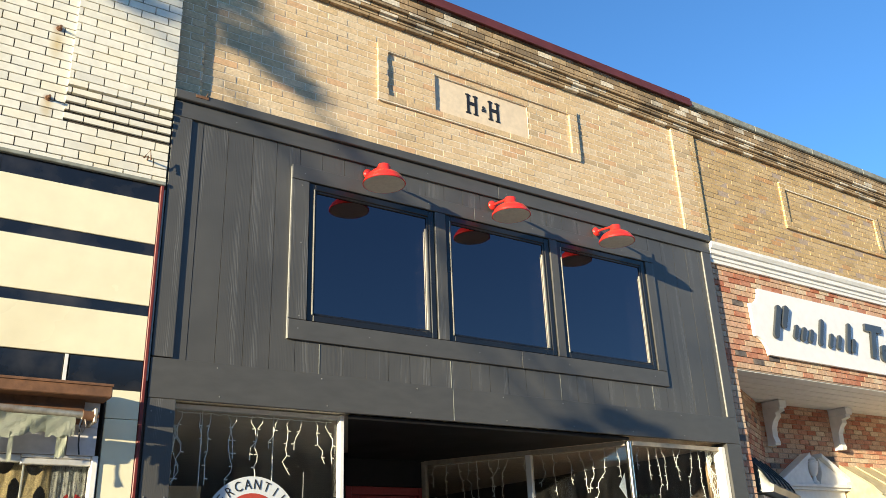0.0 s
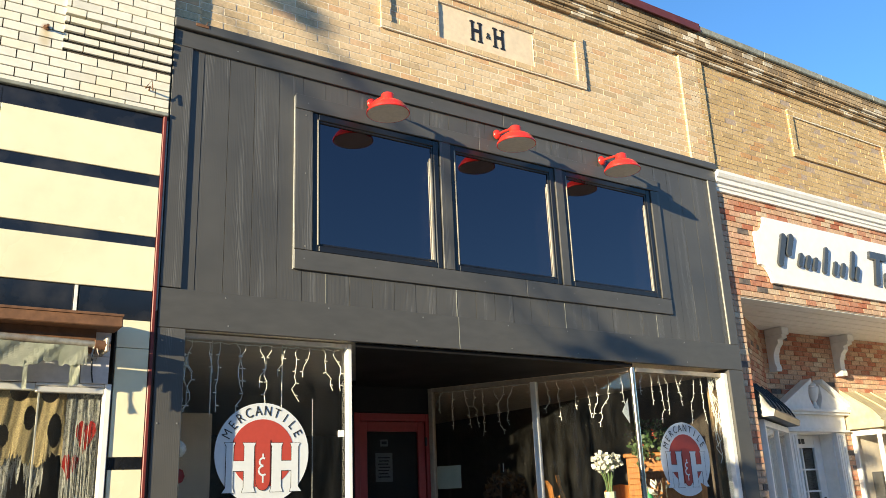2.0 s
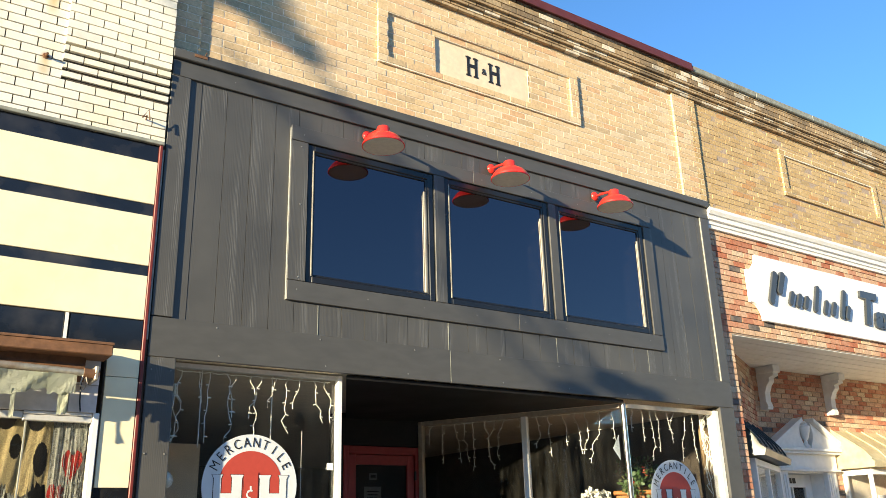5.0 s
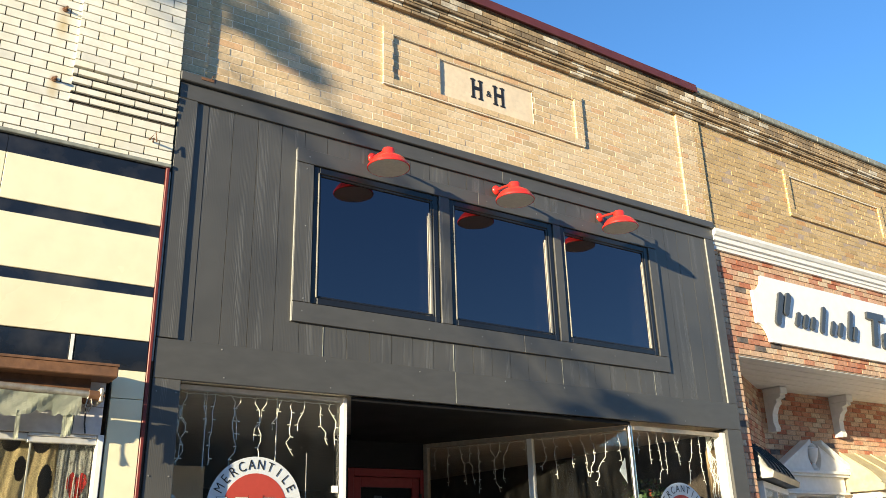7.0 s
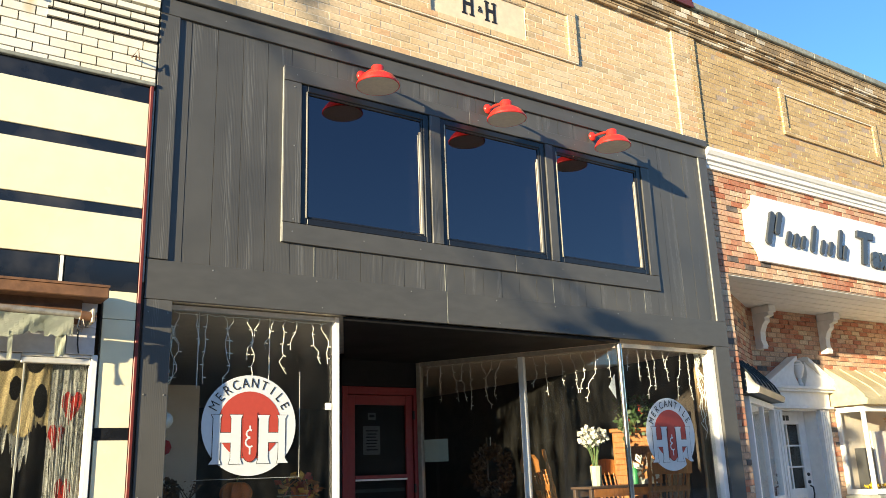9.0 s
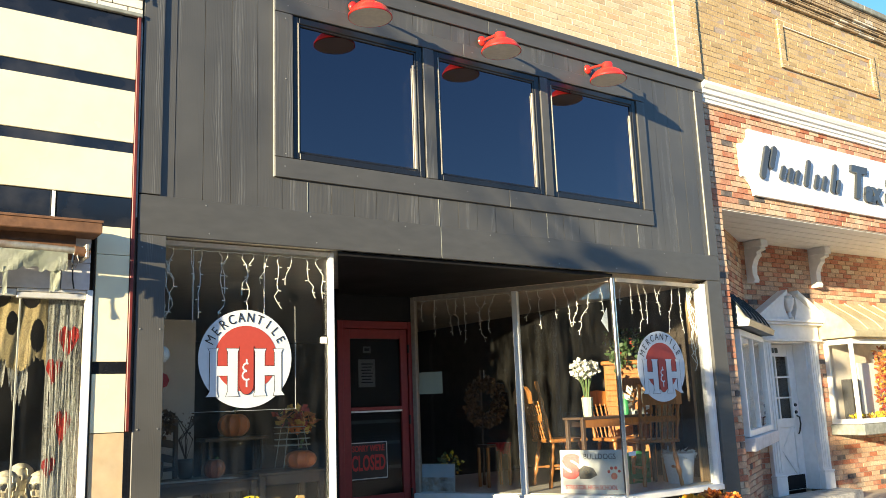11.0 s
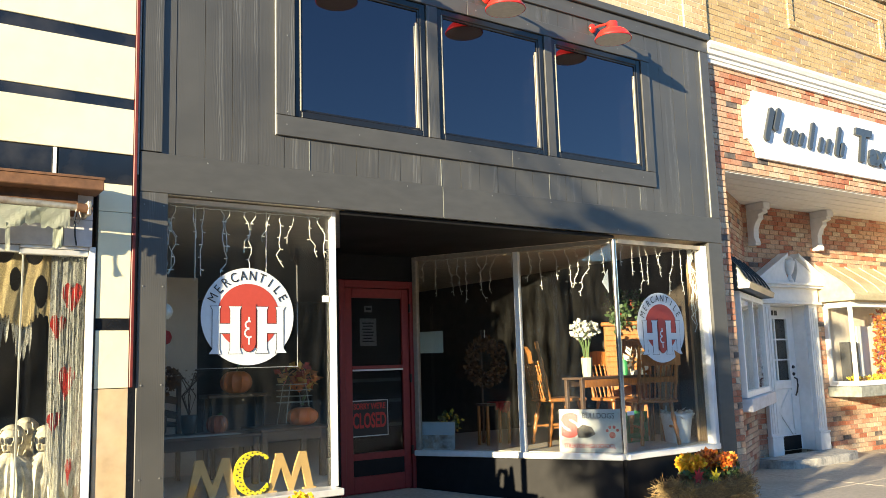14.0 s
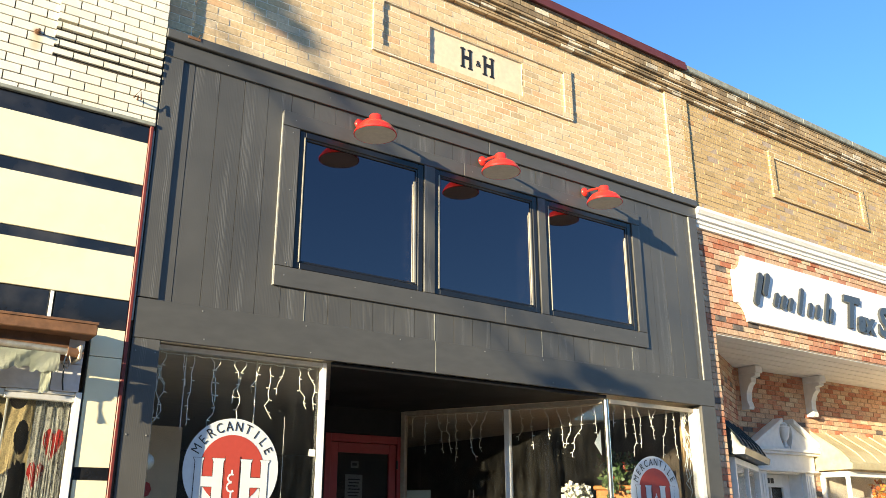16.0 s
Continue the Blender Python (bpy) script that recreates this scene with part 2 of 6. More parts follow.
PINK_MORTAR = mat("grey_pink_mortar", (0.38, 0.29, 0.22, 1), 0.95, vary=0.2, grain=60, bump=0.3)
GREY_WOOD = wood_paint("grey_painted_siding", (0.074, 0.072, 0.067, 1), 0.44)
GREY_TRIM = mat("grey_painted_trim", (0.074, 0.072, 0.067, 1), 0.44, vary=0.1, grain=18, bump=0.06, stretch=(0.3, 1, 1), dirt=(0.088, 0.086, 0.08, 1), dirt_scale=1.6, dirt_amount=0.5)
BLACK_FRAME = mat("black_window_frame", (0.012, 0.012, 0.013, 1), 0.3, vary=0.1, bump=0.0)
CREAM_STOP_EDGE = mat("cream_stop_and_lit_edge", (0.40, 0.37, 0.30, 1), 0.5, vary=0.08)
SCREW = mat("screw_head", (0.22, 0.22, 0.21, 1), 0.5, metal=0.2, bump=0.0)
CAULK = mat("white_caulk", (0.28, 0.28, 0.26, 1), 0.6, vary=0.2, bump=0.2)
RED_ENAMEL = mat("red_enamel", (0.62, 0.030, 0.022, 1), 0.28, vary=0.05, bump=0.0)
WHITE_ENAMEL = mat("white_enamel", (0.62, 0.58, 0.5, 1), 0.45, vary=0.08, bump=0.0)
BULB = mat("frosted_bulb", (0.8, 0.78, 0.72, 1), 0.3, bump=0.0)
PLAQUE = mat("limestone_plaque", (0.70, 0.57, 0.41, 1), 0.8, vary=0.08, grain=25, bump=0.12, dirt=(0.55, 0.45, 0.34, 1), dirt_scale=3)
INK = mat("black_paint", (0.015, 0.014, 0.015, 1), 0.5, bump=0.0)
MAROON_CAP = mat("maroon_coping", (0.11, 0.024, 0.022, 1), 0.55, vary=0.15, grain=8, bump=0.05)
GREY_CAP = mat("weathered_concrete_coping", (0.24, 0.25, 0.22, 1), 0.9, vary=0.25, grain=15, bump=0.3, dirt=(0.12, 0.12, 0.09, 1), dirt_scale=3)
WHITE_PAINT = mat("white_paint", (0.78, 0.77, 0.74, 1), 0.5, vary=0.06, grain=12, bump=0.06, dirt=(0.66, 0.64, 0.58, 1), dirt_scale=2.5, dirt_amount=0.4)
SIGN_WHITE = mat("white_sign_board", (0.80, 0.80, 0.79, 1), 0.55, vary=0.04, grain=10, bump=0.04)
SIGN_LETTER = mat("charcoal_sign_letter", (0.05, 0.055, 0.06, 1), 0.35, vary=0.1, bump=0.03)
CREAM_PANEL = mat("cream_glass_panel", (0.82, 0.75, 0.52, 1), 0.25, vary=0.05, grain=6, bump=0.03, dirt=(0.66, 0.55, 0.34, 1), dirt_scale=1.4, dirt_amount=0.35)
BLACK_PANEL = mat("black_glass_panel", (0.010, 0.011, 0.014, 1), 0.12, vary=0.2, grain=8, bump=0.02, dirt=(0.10, 0.09, 0.08, 1), dirt_scale=3, dirt_amount=0.4)
RUST_LEDGE = mat("rusty_brown_ledge", (0.16, 0.075, 0.035, 1), 0.7, vary=0.3, grain=20, bump=0.2, dirt=(0.08, 0.04, 0.025, 1), dirt_scale=5)
TAN_STONE = mat("tan_marble_base", (0.54, 0.39, 0.23, 1), 0.5, vary=0.2, grain=7, bump=0.1, dirt=(0.55, 0.45, 0.30, 1), dirt_scale=4)
AWNING = mat("torn_green_canvas", (0.40, 0.42, 0.32, 1), 0.9, vary=0.15, grain=14, bump=0.25, dirt=(0.58, 0.57, 0.48, 1), dirt_scale=3, dirt_amount=0.5)
PIPE_STEEL = mat("weathered_pipe", (0.34, 0.32, 0.27, 1), 0.5, metal=0.5, vary=0.3, grain=25, bump=0.1, dirt=(0.25, 0.10, 0.04, 1), dirt_scale=6)
RED_TRIM = mat("dark_red_flashing", (0.15, 0.022, 0.016, 1), 0.5, vary=0.2, grain=20)
ALU = mat("aluminium_frame", (0.72, 0.71, 0.68, 1), 0.35, metal=0.35, vary=0.08, grain=25, bump=0.03, dirt=(0.5, 0.48, 0.42, 1), dirt_scale=4)
CHROME = mat("polished_metal_post", (0.75, 0.74, 0.72, 1), 0.18, metal=0.95, vary=0.05, bump=0.0)
LILAC_PANEL = mat("pale_painted_board", (0.60, 0.58, 0.58, 1), 0.7, vary=0.1, grain=20, bump=0.1, dirt=(0.40, 0.36, 0.30, 1), dirt_scale=4)
BLACK_PAINT = mat("black_gloss_paint", (0.012, 0.011, 0.011, 1), 0.6, vary=0.2, grain=10, bump=0.05, spec=0.2)
RED_DOOR = mat("red_door_paint", (0.24, 0.020, 0.020, 1), 0.45, vary=0.1, grain=20, bump=0.05)
CONCRETE = mat("pavement_concrete", (0.45, 0.38, 0.29, 1), 0.9, vary=0.15, grain=25, bump=0.2, dirt=(0.30, 0.25, 0.18, 1), dirt_scale=1.2)
STEP_PAINT = mat("worn_painted_step", (0.42, 0.40, 0.36, 1), 0.85, vary=0.2, grain=22, bump=0.3, dirt=(0.16, 0.17, 0.17, 1), dirt_scale=9, dirt_amount=0.9)
# Wall colour kept dark so the unlit rooms stay dim behind glass.
PLASTER_DARK = mat("dim_room_wall", (0.085, 0.066, 0.052, 1), 0.9, vary=0.2, grain=6)
PLASTER_PALE = mat("pale_interior_wall", (0.68, 0.58, 0.48, 1), 0.9, vary=0.1, grain=8)
FLOOR_WOOD = mat("display_floor_board", (0.46, 0.42, 0.36, 1), 0.7, vary=0.25, grain=12, stretch=(1, 6, 1))
OAK = mat("honey_oak", (0.36, 0.14, 0.036, 1), 0.35, vary=0.25, grain=14, stretch=(3, 3, 0.6), bump=0.05)
DARK_WOOD = mat("dark_stained_wood", (0.085, 0.050, 0.032, 1), 0.45, vary=0.25, grain=14, stretch=(1, 3, 3), bump=0.05)
RAW_WOOD = mat("raw_timber_plank", (0.36, 0.24, 0.13, 1), 0.8, vary=0.3, grain=10, stretch=(5, 5, 0.6), bump=0.2)
PUMPKIN = mat("orange_pumpkin", (0.52, 0.14, 0.03, 1), 0.45, vary=0.2, grain=9, bump=0.1)
STEM = mat("green_stem", (0.10, 0.16, 0.05, 1), 0.6, vary=0.2)
LEAF = mat("green_leaf", None, 0.55, vary=0.2, pieces=[(3, (0.035, 0.075, 0.02, 1)), (2, (0.055, 0.10, 0.03, 1)), (1, (0.09, 0.11, 0.04, 1))])
PETAL_WHITE = mat("white_petal", (0.64, 0.62, 0.55, 1), 0.6, vary=0.1)
PETAL_ORANGE = mat("orange_petal", None, 0.6, vary=0.2, pieces=[(3, (0.62, 0.16, 0.02, 1)), (1, (0.70, 0.28, 0.03, 1)), (2, (0.45, 0.08, 0.02, 1))])
PETAL_YELLOW = mat("yellow_petal", None, 0.6, vary=0.2, pieces=[(3, (0.80, 0.58, 0.03, 1)), (1, (0.80, 0.44, 0.03, 1))])
PETAL_GOLD = mat("golden_petal", None, 0.6, vary=0.2, pieces=[(3, (0.75, 0.40, 0.02, 1)), (2, (0.70, 0.30, 0.02, 1)), (1, (0.72, 0.50, 0.03, 1))])
FALL_LEAF = mat("autumn_leaf", None, 0.6, vary=0.2, pieces=[(3, (0.45, 0.13, 0.03, 1)), (2, (0.55, 0.32, 0.06, 1)), (1, (0.35, 0.04, 0.03, 1))])
STRAW = mat("straw", None, 0.8, vary=0.25, pieces=[(4, (0.22, 0.145, 0.055, 1)), (3, (0.17, 0.11, 0.04, 1)), (2, (0.32, 0.23, 0.10, 1)), (3, (0.10, 0.066, 0.028, 1))])
DISC_WHITE = mat("white_vinyl", (0.62, 0.65, 0.66, 1), 0.5, vary=0.03, bump=0.0)
DISC_RED = mat("red_vinyl", (0.42, 0.055, 0.035, 1), 0.5, vary=0.05, bump=0.0)
PAPER = mat("white_paper", (0.58, 0.58, 0.55, 1), 0.8, vary=0.04, bump=0.0)
CARD_BLACK = mat("black_card", (0.012, 0.012, 0.012, 1), 0.5, bump=0.0)
SIGN_RED = mat("red_print", (0.48, 0.025, 0.022, 1), 0.5, bump=0.0)
GREY_PRINT = mat("grey_print", (0.045, 0.042, 0.042, 1), 0.6, bump=0.0)
PHOTO_SKY = mat("printed_sky", (0.45, 0.58, 0.66, 1), 0.5, vary=0.1, grain=10, bump=0.0, dirt=(0.72, 0.72, 0.70, 1), dirt_scale=8)
PHOTO = mat("printed_view", (0.40, 0.40, 0.38, 1), 0.5, vary=0.6, grain=14, bump=0.0, dirt=(0.45, 0.30, 0.18, 1), dirt_scale=11, dirt_amount=0.8)
GOLD_BOARD = mat("gold_painted_board", (0.52, 0.33, 0.12, 1), 0.5, vary=0.1, grain=20, bump=0.04)
YELLOW_BOARD = mat("yellow_painted_board", (0.78, 0.62, 0.02, 1), 0.5, vary=0.05, bump=0.02)
WIRE_WHITE = mat("white_light_wire", (0.78, 0.76, 0.70, 1), 0.5, vary=0.1, bump=0.0)
BUCKET = mat("white_enamel_bucket", (0.66, 0.70, 0.72, 1), 0.4, vary=0.06, bump=0.03)
GREEN_CRATE = mat("green_painted_metal", (0.03, 0.22, 0.08, 1), 0.45, vary=0.1)


def net_mat(name, colour, cover, scale=(260, 260, 26)):
    """Loose woven cloth: cotton threads with open gaps between them."""
    m = bpy.data.materials.new(name)
    m.use_nodes = True
    n, l = m.node_tree.nodes, m.node_tree.links
    for x in list(n):
        n.remove(x)
    out, mx = n.new("ShaderNodeOutputMaterial"), n.new("ShaderNodeMixShader")
    tr, df, tl, both = n.new("ShaderNodeBsdfTransparent"), n.new("ShaderNodeBsdfDiffuse"), n.new("ShaderNodeBsdfTranslucent"), n.new("ShaderNodeMixShader")
    df.inputs[0].default_value = tl.inputs[0].default_value = colour
    both.inputs[0].default_value = 0.3
    l.new(df.outputs[0], both.inputs[1])
    l.new(tl.outputs[0], both.inputs[2])
    geo = n.new("ShaderNodeNewGeometry")
    facs = []
    for sc, lo, hi in ((scale, 0.40, 0.54), ((60, 60, 230), 0.52, 0.62), ((9, 9, 2.5), 0.35, 0.95)):
        mp, ns, mr = n.new("ShaderNodeMapping"), n.new("ShaderNodeTexNoise"), n.new("ShaderNodeMapRange")
        mp.inputs["Scale"].default_value = sc
        ns.inputs["Scale"].default_value, ns.inputs["Detail"].default_value = 1.0, 3
        mr.inputs["From Min"].default_value, mr.inputs["From Max"].default_value = lo, hi
        l.new(geo.outputs["Position"], mp.inputs[0])
        l.new(mp.outputs[0], ns.inputs["Vector"])
        l.new(ns.outputs["Fac"], mr.inputs["Value"])
        facs.append(mr.outputs[0])
    add = n.new("ShaderNodeMath")
    add.operation = "MAXIMUM"
    l.new(facs[0], add.inputs[0])
    l.new(facs[1], add.inputs[1])
    mul = n.new("ShaderNodeMath")
    mul.operation, mul.use_clamp = "MULTIPLY_ADD", True
    mul.inputs[1].default_value = cover
    l.new(add.outputs[0], mul.inputs[0])
    l.new(facs[2], mul.inputs[2])
    l.new(mul.outputs[0], mx.inputs[0])
    l.new(tr.outputs[0], mx.inputs[1])
    l.new(both.outputs[0], mx.inputs[2])
    l.new(mx.outputs[0], out.inputs[0])
    return m


GAUZE = net_mat("grey_gauze", (0.50, 0.49, 0.45, 1), 0.62)
BURLAP = mat("tan_burlap", (0.52, 0.41, 0.22, 1), 0.95, vary=0.3, grain=110, bump=0.5)
BLOOD = net_mat("red_stain", (0.42, 0.035, 0.030, 1), 0.7)
BONE = mat("bone_plastic", (0.60, 0.54, 0.40, 1), 0.75, vary=0.25, grain=40, bump=0.3, dirt=(0.26, 0.2, 0.12, 1), dirt_scale=14, dirt_amount=0.7)
RAG = mat("pale_rag", (0.56, 0.54, 0.48, 1), 0.95, vary=0.25, grain=25, bump=0.3)
WREATH_MAT = mat("dried_wreath", None, 0.9, vary=0.3, pieces=[(3, (0.11, 0.055, 0.024, 1)), (2, (0.16, 0.08, 0.034, 1)), (1, (0.07, 0.035, 0.015, 1))])
RED_CLOTH = mat("red_cloth", (0.36, 0.02, 0.02, 1), 0.9, vary=0.2, grain=30, bump=0.2)
GREEN_ROOF = mat("dark_green_metal_roof", (0.025, 0.032, 0.028, 1), 0.4, vary=0.15, grain=10, bump=0.04)
TAN_ROOF = mat("tan_copper_roof", (0.48, 0.42, 0.26, 1), 0.5, vary=0.15, grain=10, bump=0.05, dirt=(0.40, 0.27, 0.13, 1), dirt_scale=4)
FAR_BLOCK = mat("unseen_street_block", (0.20, 0.14, 0.10, 1), 0.9, vary=0.2, grain=3)
BARK = mat("tree_bark", (0.12, 0.09, 0.06, 1), 0.9, vary=0.3, grain=20, bump=0.4)
# Tan rail metal, coloured darker than the white frames for the head's shade.
RAIL_TAN = mat("tan_shaded_rail", (0.36, 0.31, 0.24, 1), 0.5, metal=0.2, vary=0.15, grain=25, bump=0.03)
SHOP_GLASS = glass_mat("shop_glass", 1.45, (0.93, 0.95, 0.94, 1), 0.0115)
DARK_GLASS = glass_mat("double_glazing", 2.1, (0.05, 0.05, 0.06, 1), 0.0, (0.98, 0.80, 0.88, 1))

SCREEN = glass_mat("insect_mesh", 1.3, (0.62, 0.62, 0.62, 1), 0.01)


# ---- mesh helpers ----
def box(bm, x0, x1, y0, y1, z0, z1):
    v = [bm.verts.new(p) for p in ((x0, y0, z0), (x1, y0, z0), (x1, y1, z0), (x0, y1, z0), (x0, y0, z1), (x1, y0, z1), (x1, y1, z1), (x0, y1, z1))]
    for f in ((3, 2, 1, 0), (4, 5, 6, 7), (0, 1, 5, 4), (1, 2, 6, 5), (2, 3, 7, 6), (3, 0, 4, 7)):
        bm.faces.new([v[k] for k in f])
    return v


def bevel(bm, w=0.004, seg=1):
    bmesh.ops.bevel(bm, geom=list(bm.edges), offset=w, segments=seg, affect="EDGES", clamp_overlap=True)
    return bm


def boxes(*lims, bev=0.0):
    bm = bmesh.new()
    for b in lims:
        box(bm, *b)
    if bev:
        bevel(bm, bev)
    return bm


def prism(points, y0, y1, bm=None):
    """Outline in x, z drawn out from y0 to y1."""
    bm = bm or bmesh.new()
    a = [bm.verts.new((x, y0, z)) for x, z in points]
    b = [bm.verts.new((x, y1, z)) for x, z in points]
    n = len(points)
    bm.faces.new(a), bm.faces.new(b[::-1])
    for i in range(n):
        bm.faces.new((a[i], b[i], b[(i + 1) % n], a[(i + 1) % n]))
    bmesh.ops.recalc_face_normals(bm, faces=bm.faces)
    return bm


def lathe(profile, seg=24, bm=None, m=None):
    """Profile of (radius, z) turned about the z axis."""
    bm = bm or bmesh.new()
    rings = []
    for r, z in profile:
        rings.append([bm.verts.new((m or Matrix()) @ Vector((r * math.cos(2 * math.pi * k / seg), r * math.sin(2 * math.pi * k / seg), z))) for k in range(seg)])
    for a, b in zip(rings, rings[1:]):
        for k in range(seg):
            bm.faces.new((a[k], a[(k + 1) % seg], b[(k + 1) % seg], b[k]))
    bm.faces.new(rings[0][::-1]), bm.faces.new(rings[-1])
    return bm


def tube(points, r, seg=8, bm=None, taper=None):
    """A round bar along the points."""
    bm = bm or bmesh.new()
    pts = [Vector(p) for p in points]
    rings = []
    for i, p in enumerate(pts):
        d = (pts[min(i + 1, len(pts) - 1)] - pts[max(i - 1, 0)]).normalized()
        side = d.cross(Vector((0, 0, 1)) if abs(d.z) < 0.95 else Vector((1, 0, 0))).normalized()
        up = side.cross(d)
        rad = r if taper is None else r + (taper - r) * i / (len(pts) - 1)
        rings.append([bm.verts.new(p + rad * (math.cos(2 * math.pi * k / seg) * side + math.sin(2 * math.pi * k / seg) * up)) for k in range(seg)])
    for a, b in zip(rings, rings[1:]):
        for k in range(seg):
            bm.faces.new((a[k], a[(k + 1) % seg], b[(k + 1) % seg], b[k]))
    bm.faces.new(rings[0][::-1]), bm.faces.new(rings[-1])
    return bm


def mesh_of(bm, material, smooth=False):
    me = bpy.data.meshes.new("mesh")
    bmesh.ops.recalc_face_normals(bm, faces=bm.faces)
    bm.to_mesh(me)
    bm.free()
    me.materials.append(material)
    if smooth:
        me.shade_smooth()
        me.set_sharp_from_angle(angle=radians(40))
    return me


def part(name, bm, material, parent, label="", smooth=False, m=None):
    ob = new(name, bm if isinstance(bm, bpy.types.Mesh) else mesh_of(bm, material, smooth))
    ob.parent = parent
    if m is not None:
        ob.matrix_basis = m
    if label:
        ob["label"] = label
    return ob


def thing(name, label, category, at=(0, 0, 0), group="", kind="", turn=0):
    ob = new(name)
    ob.empty_display_size = 0.1
    ob.matrix_basis = pose(*at, 0, 0, turn)
    return tagged(ob, label, category, group, kind)


def solid(name, bm, material, label, category="", kind="", group="", smooth=False, m=None):
    ob = new(name, mesh_of(bm, material, smooth))
    if m is not None:
        ob.matrix_basis = m
    return tagged(ob, label, category, group, kind)


def letters(text, size, depth, material, shear=0.0, bold=0.0):
    """Mesh of words in the built-in font, standing in x and z, centred."""
    cu = bpy.data.curves.new("words", "FONT")
    cu.body, cu.size, cu.extrude, cu.shear, cu.offset = text, size, depth, shear, bold
    cu.align_x, cu.align_y, cu.resolution_u = "CENTER", "CENTER", 3
    ob = bpy.data.objects.new("words", cu)
    scene.collection.objects.link(ob)
    dg = bpy.context.evaluated_depsgraph_get()
    me = bpy.data.meshes.new_from_object(ob.evaluated_get(dg))
    bpy.data.objects.remove(ob)
    me.transform(Matrix.Rotation(radians(90), 4, "X"))
    me.materials.clear()
    me.materials.append(material)
    return me


def merged(meshes, material):
    """One mesh out of (mesh, matrix) pairs."""
    bm = bmesh.new()
    for me, m in meshes:
        c = me.copy()
        c.transform(m)
        bm.from_mesh(c)
        bpy.data.meshes.remove(c)
    me = bpy.data.meshes.new("mesh")
    bm.to_mesh(me)
    bm.free()
    me.materials.append(material)
    return me


COURSE, LENGTH, JOINT = 0.0677, 0.2032, 0.010


def bricks(parent, regions, material, depth=0.014, centre=(0, 0), single=300, m=None, joint=JOINT, seed=1, uneven=0.0015, name="brick"):
    """Running bond. regions: (x0, x1, z0, z1, face_y, holes). Whole bricks nearest to centre are objects on one mesh, the rest one joined mesh."""
    rng = random.Random(seed)
    h, ln = COURSE - joint, LENGTH - joint
    whole, rest = [], []
    for x0, x1, z0, z1, face, holes in regions:
        k0 = math.floor(z0 / COURSE)
        for k in range(k0, math.ceil(z1 / COURSE)):
            za, zb = k * COURSE + joint / 2, (k + 1) * COURSE - joint / 2
            if zb - z0 < 0.02 or z1 - za < 0.02:
                continue
            za, zb = max(za, z0), min(zb, z1)
            zm = (za + zb) / 2
            spans = [(x0, x1)]
            for hx0, hx1, hz0, hz1 in holes:
                if hz0 < zm < hz1:
                    spans = [q for a, b in spans for q in ((a, min(b, hx0)), (max(a, hx1), b)) if q[1] - q[0] > 0.012]
            off = (k % 2) * LENGTH / 2
            for a, b in spans:
                for i in range(math.floor((a - off) / LENGTH), math.ceil((b - off) / LENGTH) + 1):
                    xa, xb = i * LENGTH + off + joint / 2, (i + 1) * LENGTH + off - joint / 2
                    if xb - a < 0.012 or b - xa < 0.012:
                        continue
                    y = face + rng.uniform(-uneven, uneven)
                    if xa >= a - 0.001 and xb <= b + 0.001 and zb - za > h - 0.001:
                        whole.append((xa, y, za))
                    else:
                        rest.append((max(xa, a), min(xb, b), y, za, zb))
    whole.sort(key=lambda p: abs(p[0] - centre[0]) + abs(p[2] - centre[1]))
    one = bmesh.new()
    box(one, 0, ln, 0, depth, 0, h)
    shared = mesh_of(one, material)
    for p in whole[:single]:
        ob = new(name, shared)
        ob.parent = parent
        ob.matrix_basis = (m or Matrix()) @ pose(*p, rng.uniform(-0.4, 0.4), rng.uniform(-0.25, 0.25), rng.uniform(-0.25, 0.25))
    rest += [(x, x + ln, y, z, z + h) for x, y, z in whole[single:]]
    if rest:
        vs, fs = [], []
        for xa, xb, y, za, zb in rest:
            b = len(vs)
            vs += [(xa, y, za), (xb, y, za), (xb, y + depth, za), (xa, y + depth, za), (xa, y, zb), (xb, y, zb), (xb, y + depth, zb), (xa, y + depth, zb)]
            fs += [tuple(b + q for q in f) for f in ((4, 5, 6, 7), (3, 2, 1, 0), (0, 1, 5, 4), (1, 2, 6, 5), (3, 0, 4, 7))]
        me = bpy.data.meshes.new("mesh")
        me.from_pydata(vs, [], fs)
        me.materials.append(material)
        ob = new("brickwork", me)
        ob.parent, ob["kind"] = parent, "stuff"
        if m is not None:
            ob.matrix_basis = m


def blades(bm, centre, radius, count, size, rng, flat=1.0, thin=0.45):
    """Small folded leaves or petals scattered in a ball."""
    for _ in range(count):
        d = Vector((rng.gauss(0, 1), rng.gauss(0, 1), rng.gauss(0, 1) * flat)).normalized()
        p = Vector(centre) + d * radius * rng.uniform(0.45, 1.0)
        a = (d + Vector((rng.uniform(-0.7, 0.7), rng.uniform(-0.7, 0.7), rng.uniform(-0.7, 0.7)))).normalized()
        s = a.cross(Vector((rng.uniform(-1, 1), rng.uniform(-1, 1), rng.uniform(-1, 1)))).normalized() * size * thin
        q = size * rng.uniform(0.7, 1.3)
        v = [bm.verts.new(x) for x in (p, p + a * q * 0.5 + s, p + a * q, p + a * q * 0.5 - s)]
        bm.faces.new((v[0], v[1], v[2]))
        bm.faces.new((v[0], v[2], v[3]))
    return bm


# ---- ground and street ----
def fall(x):
    """Height of the pavement along the row."""
    return -0.06


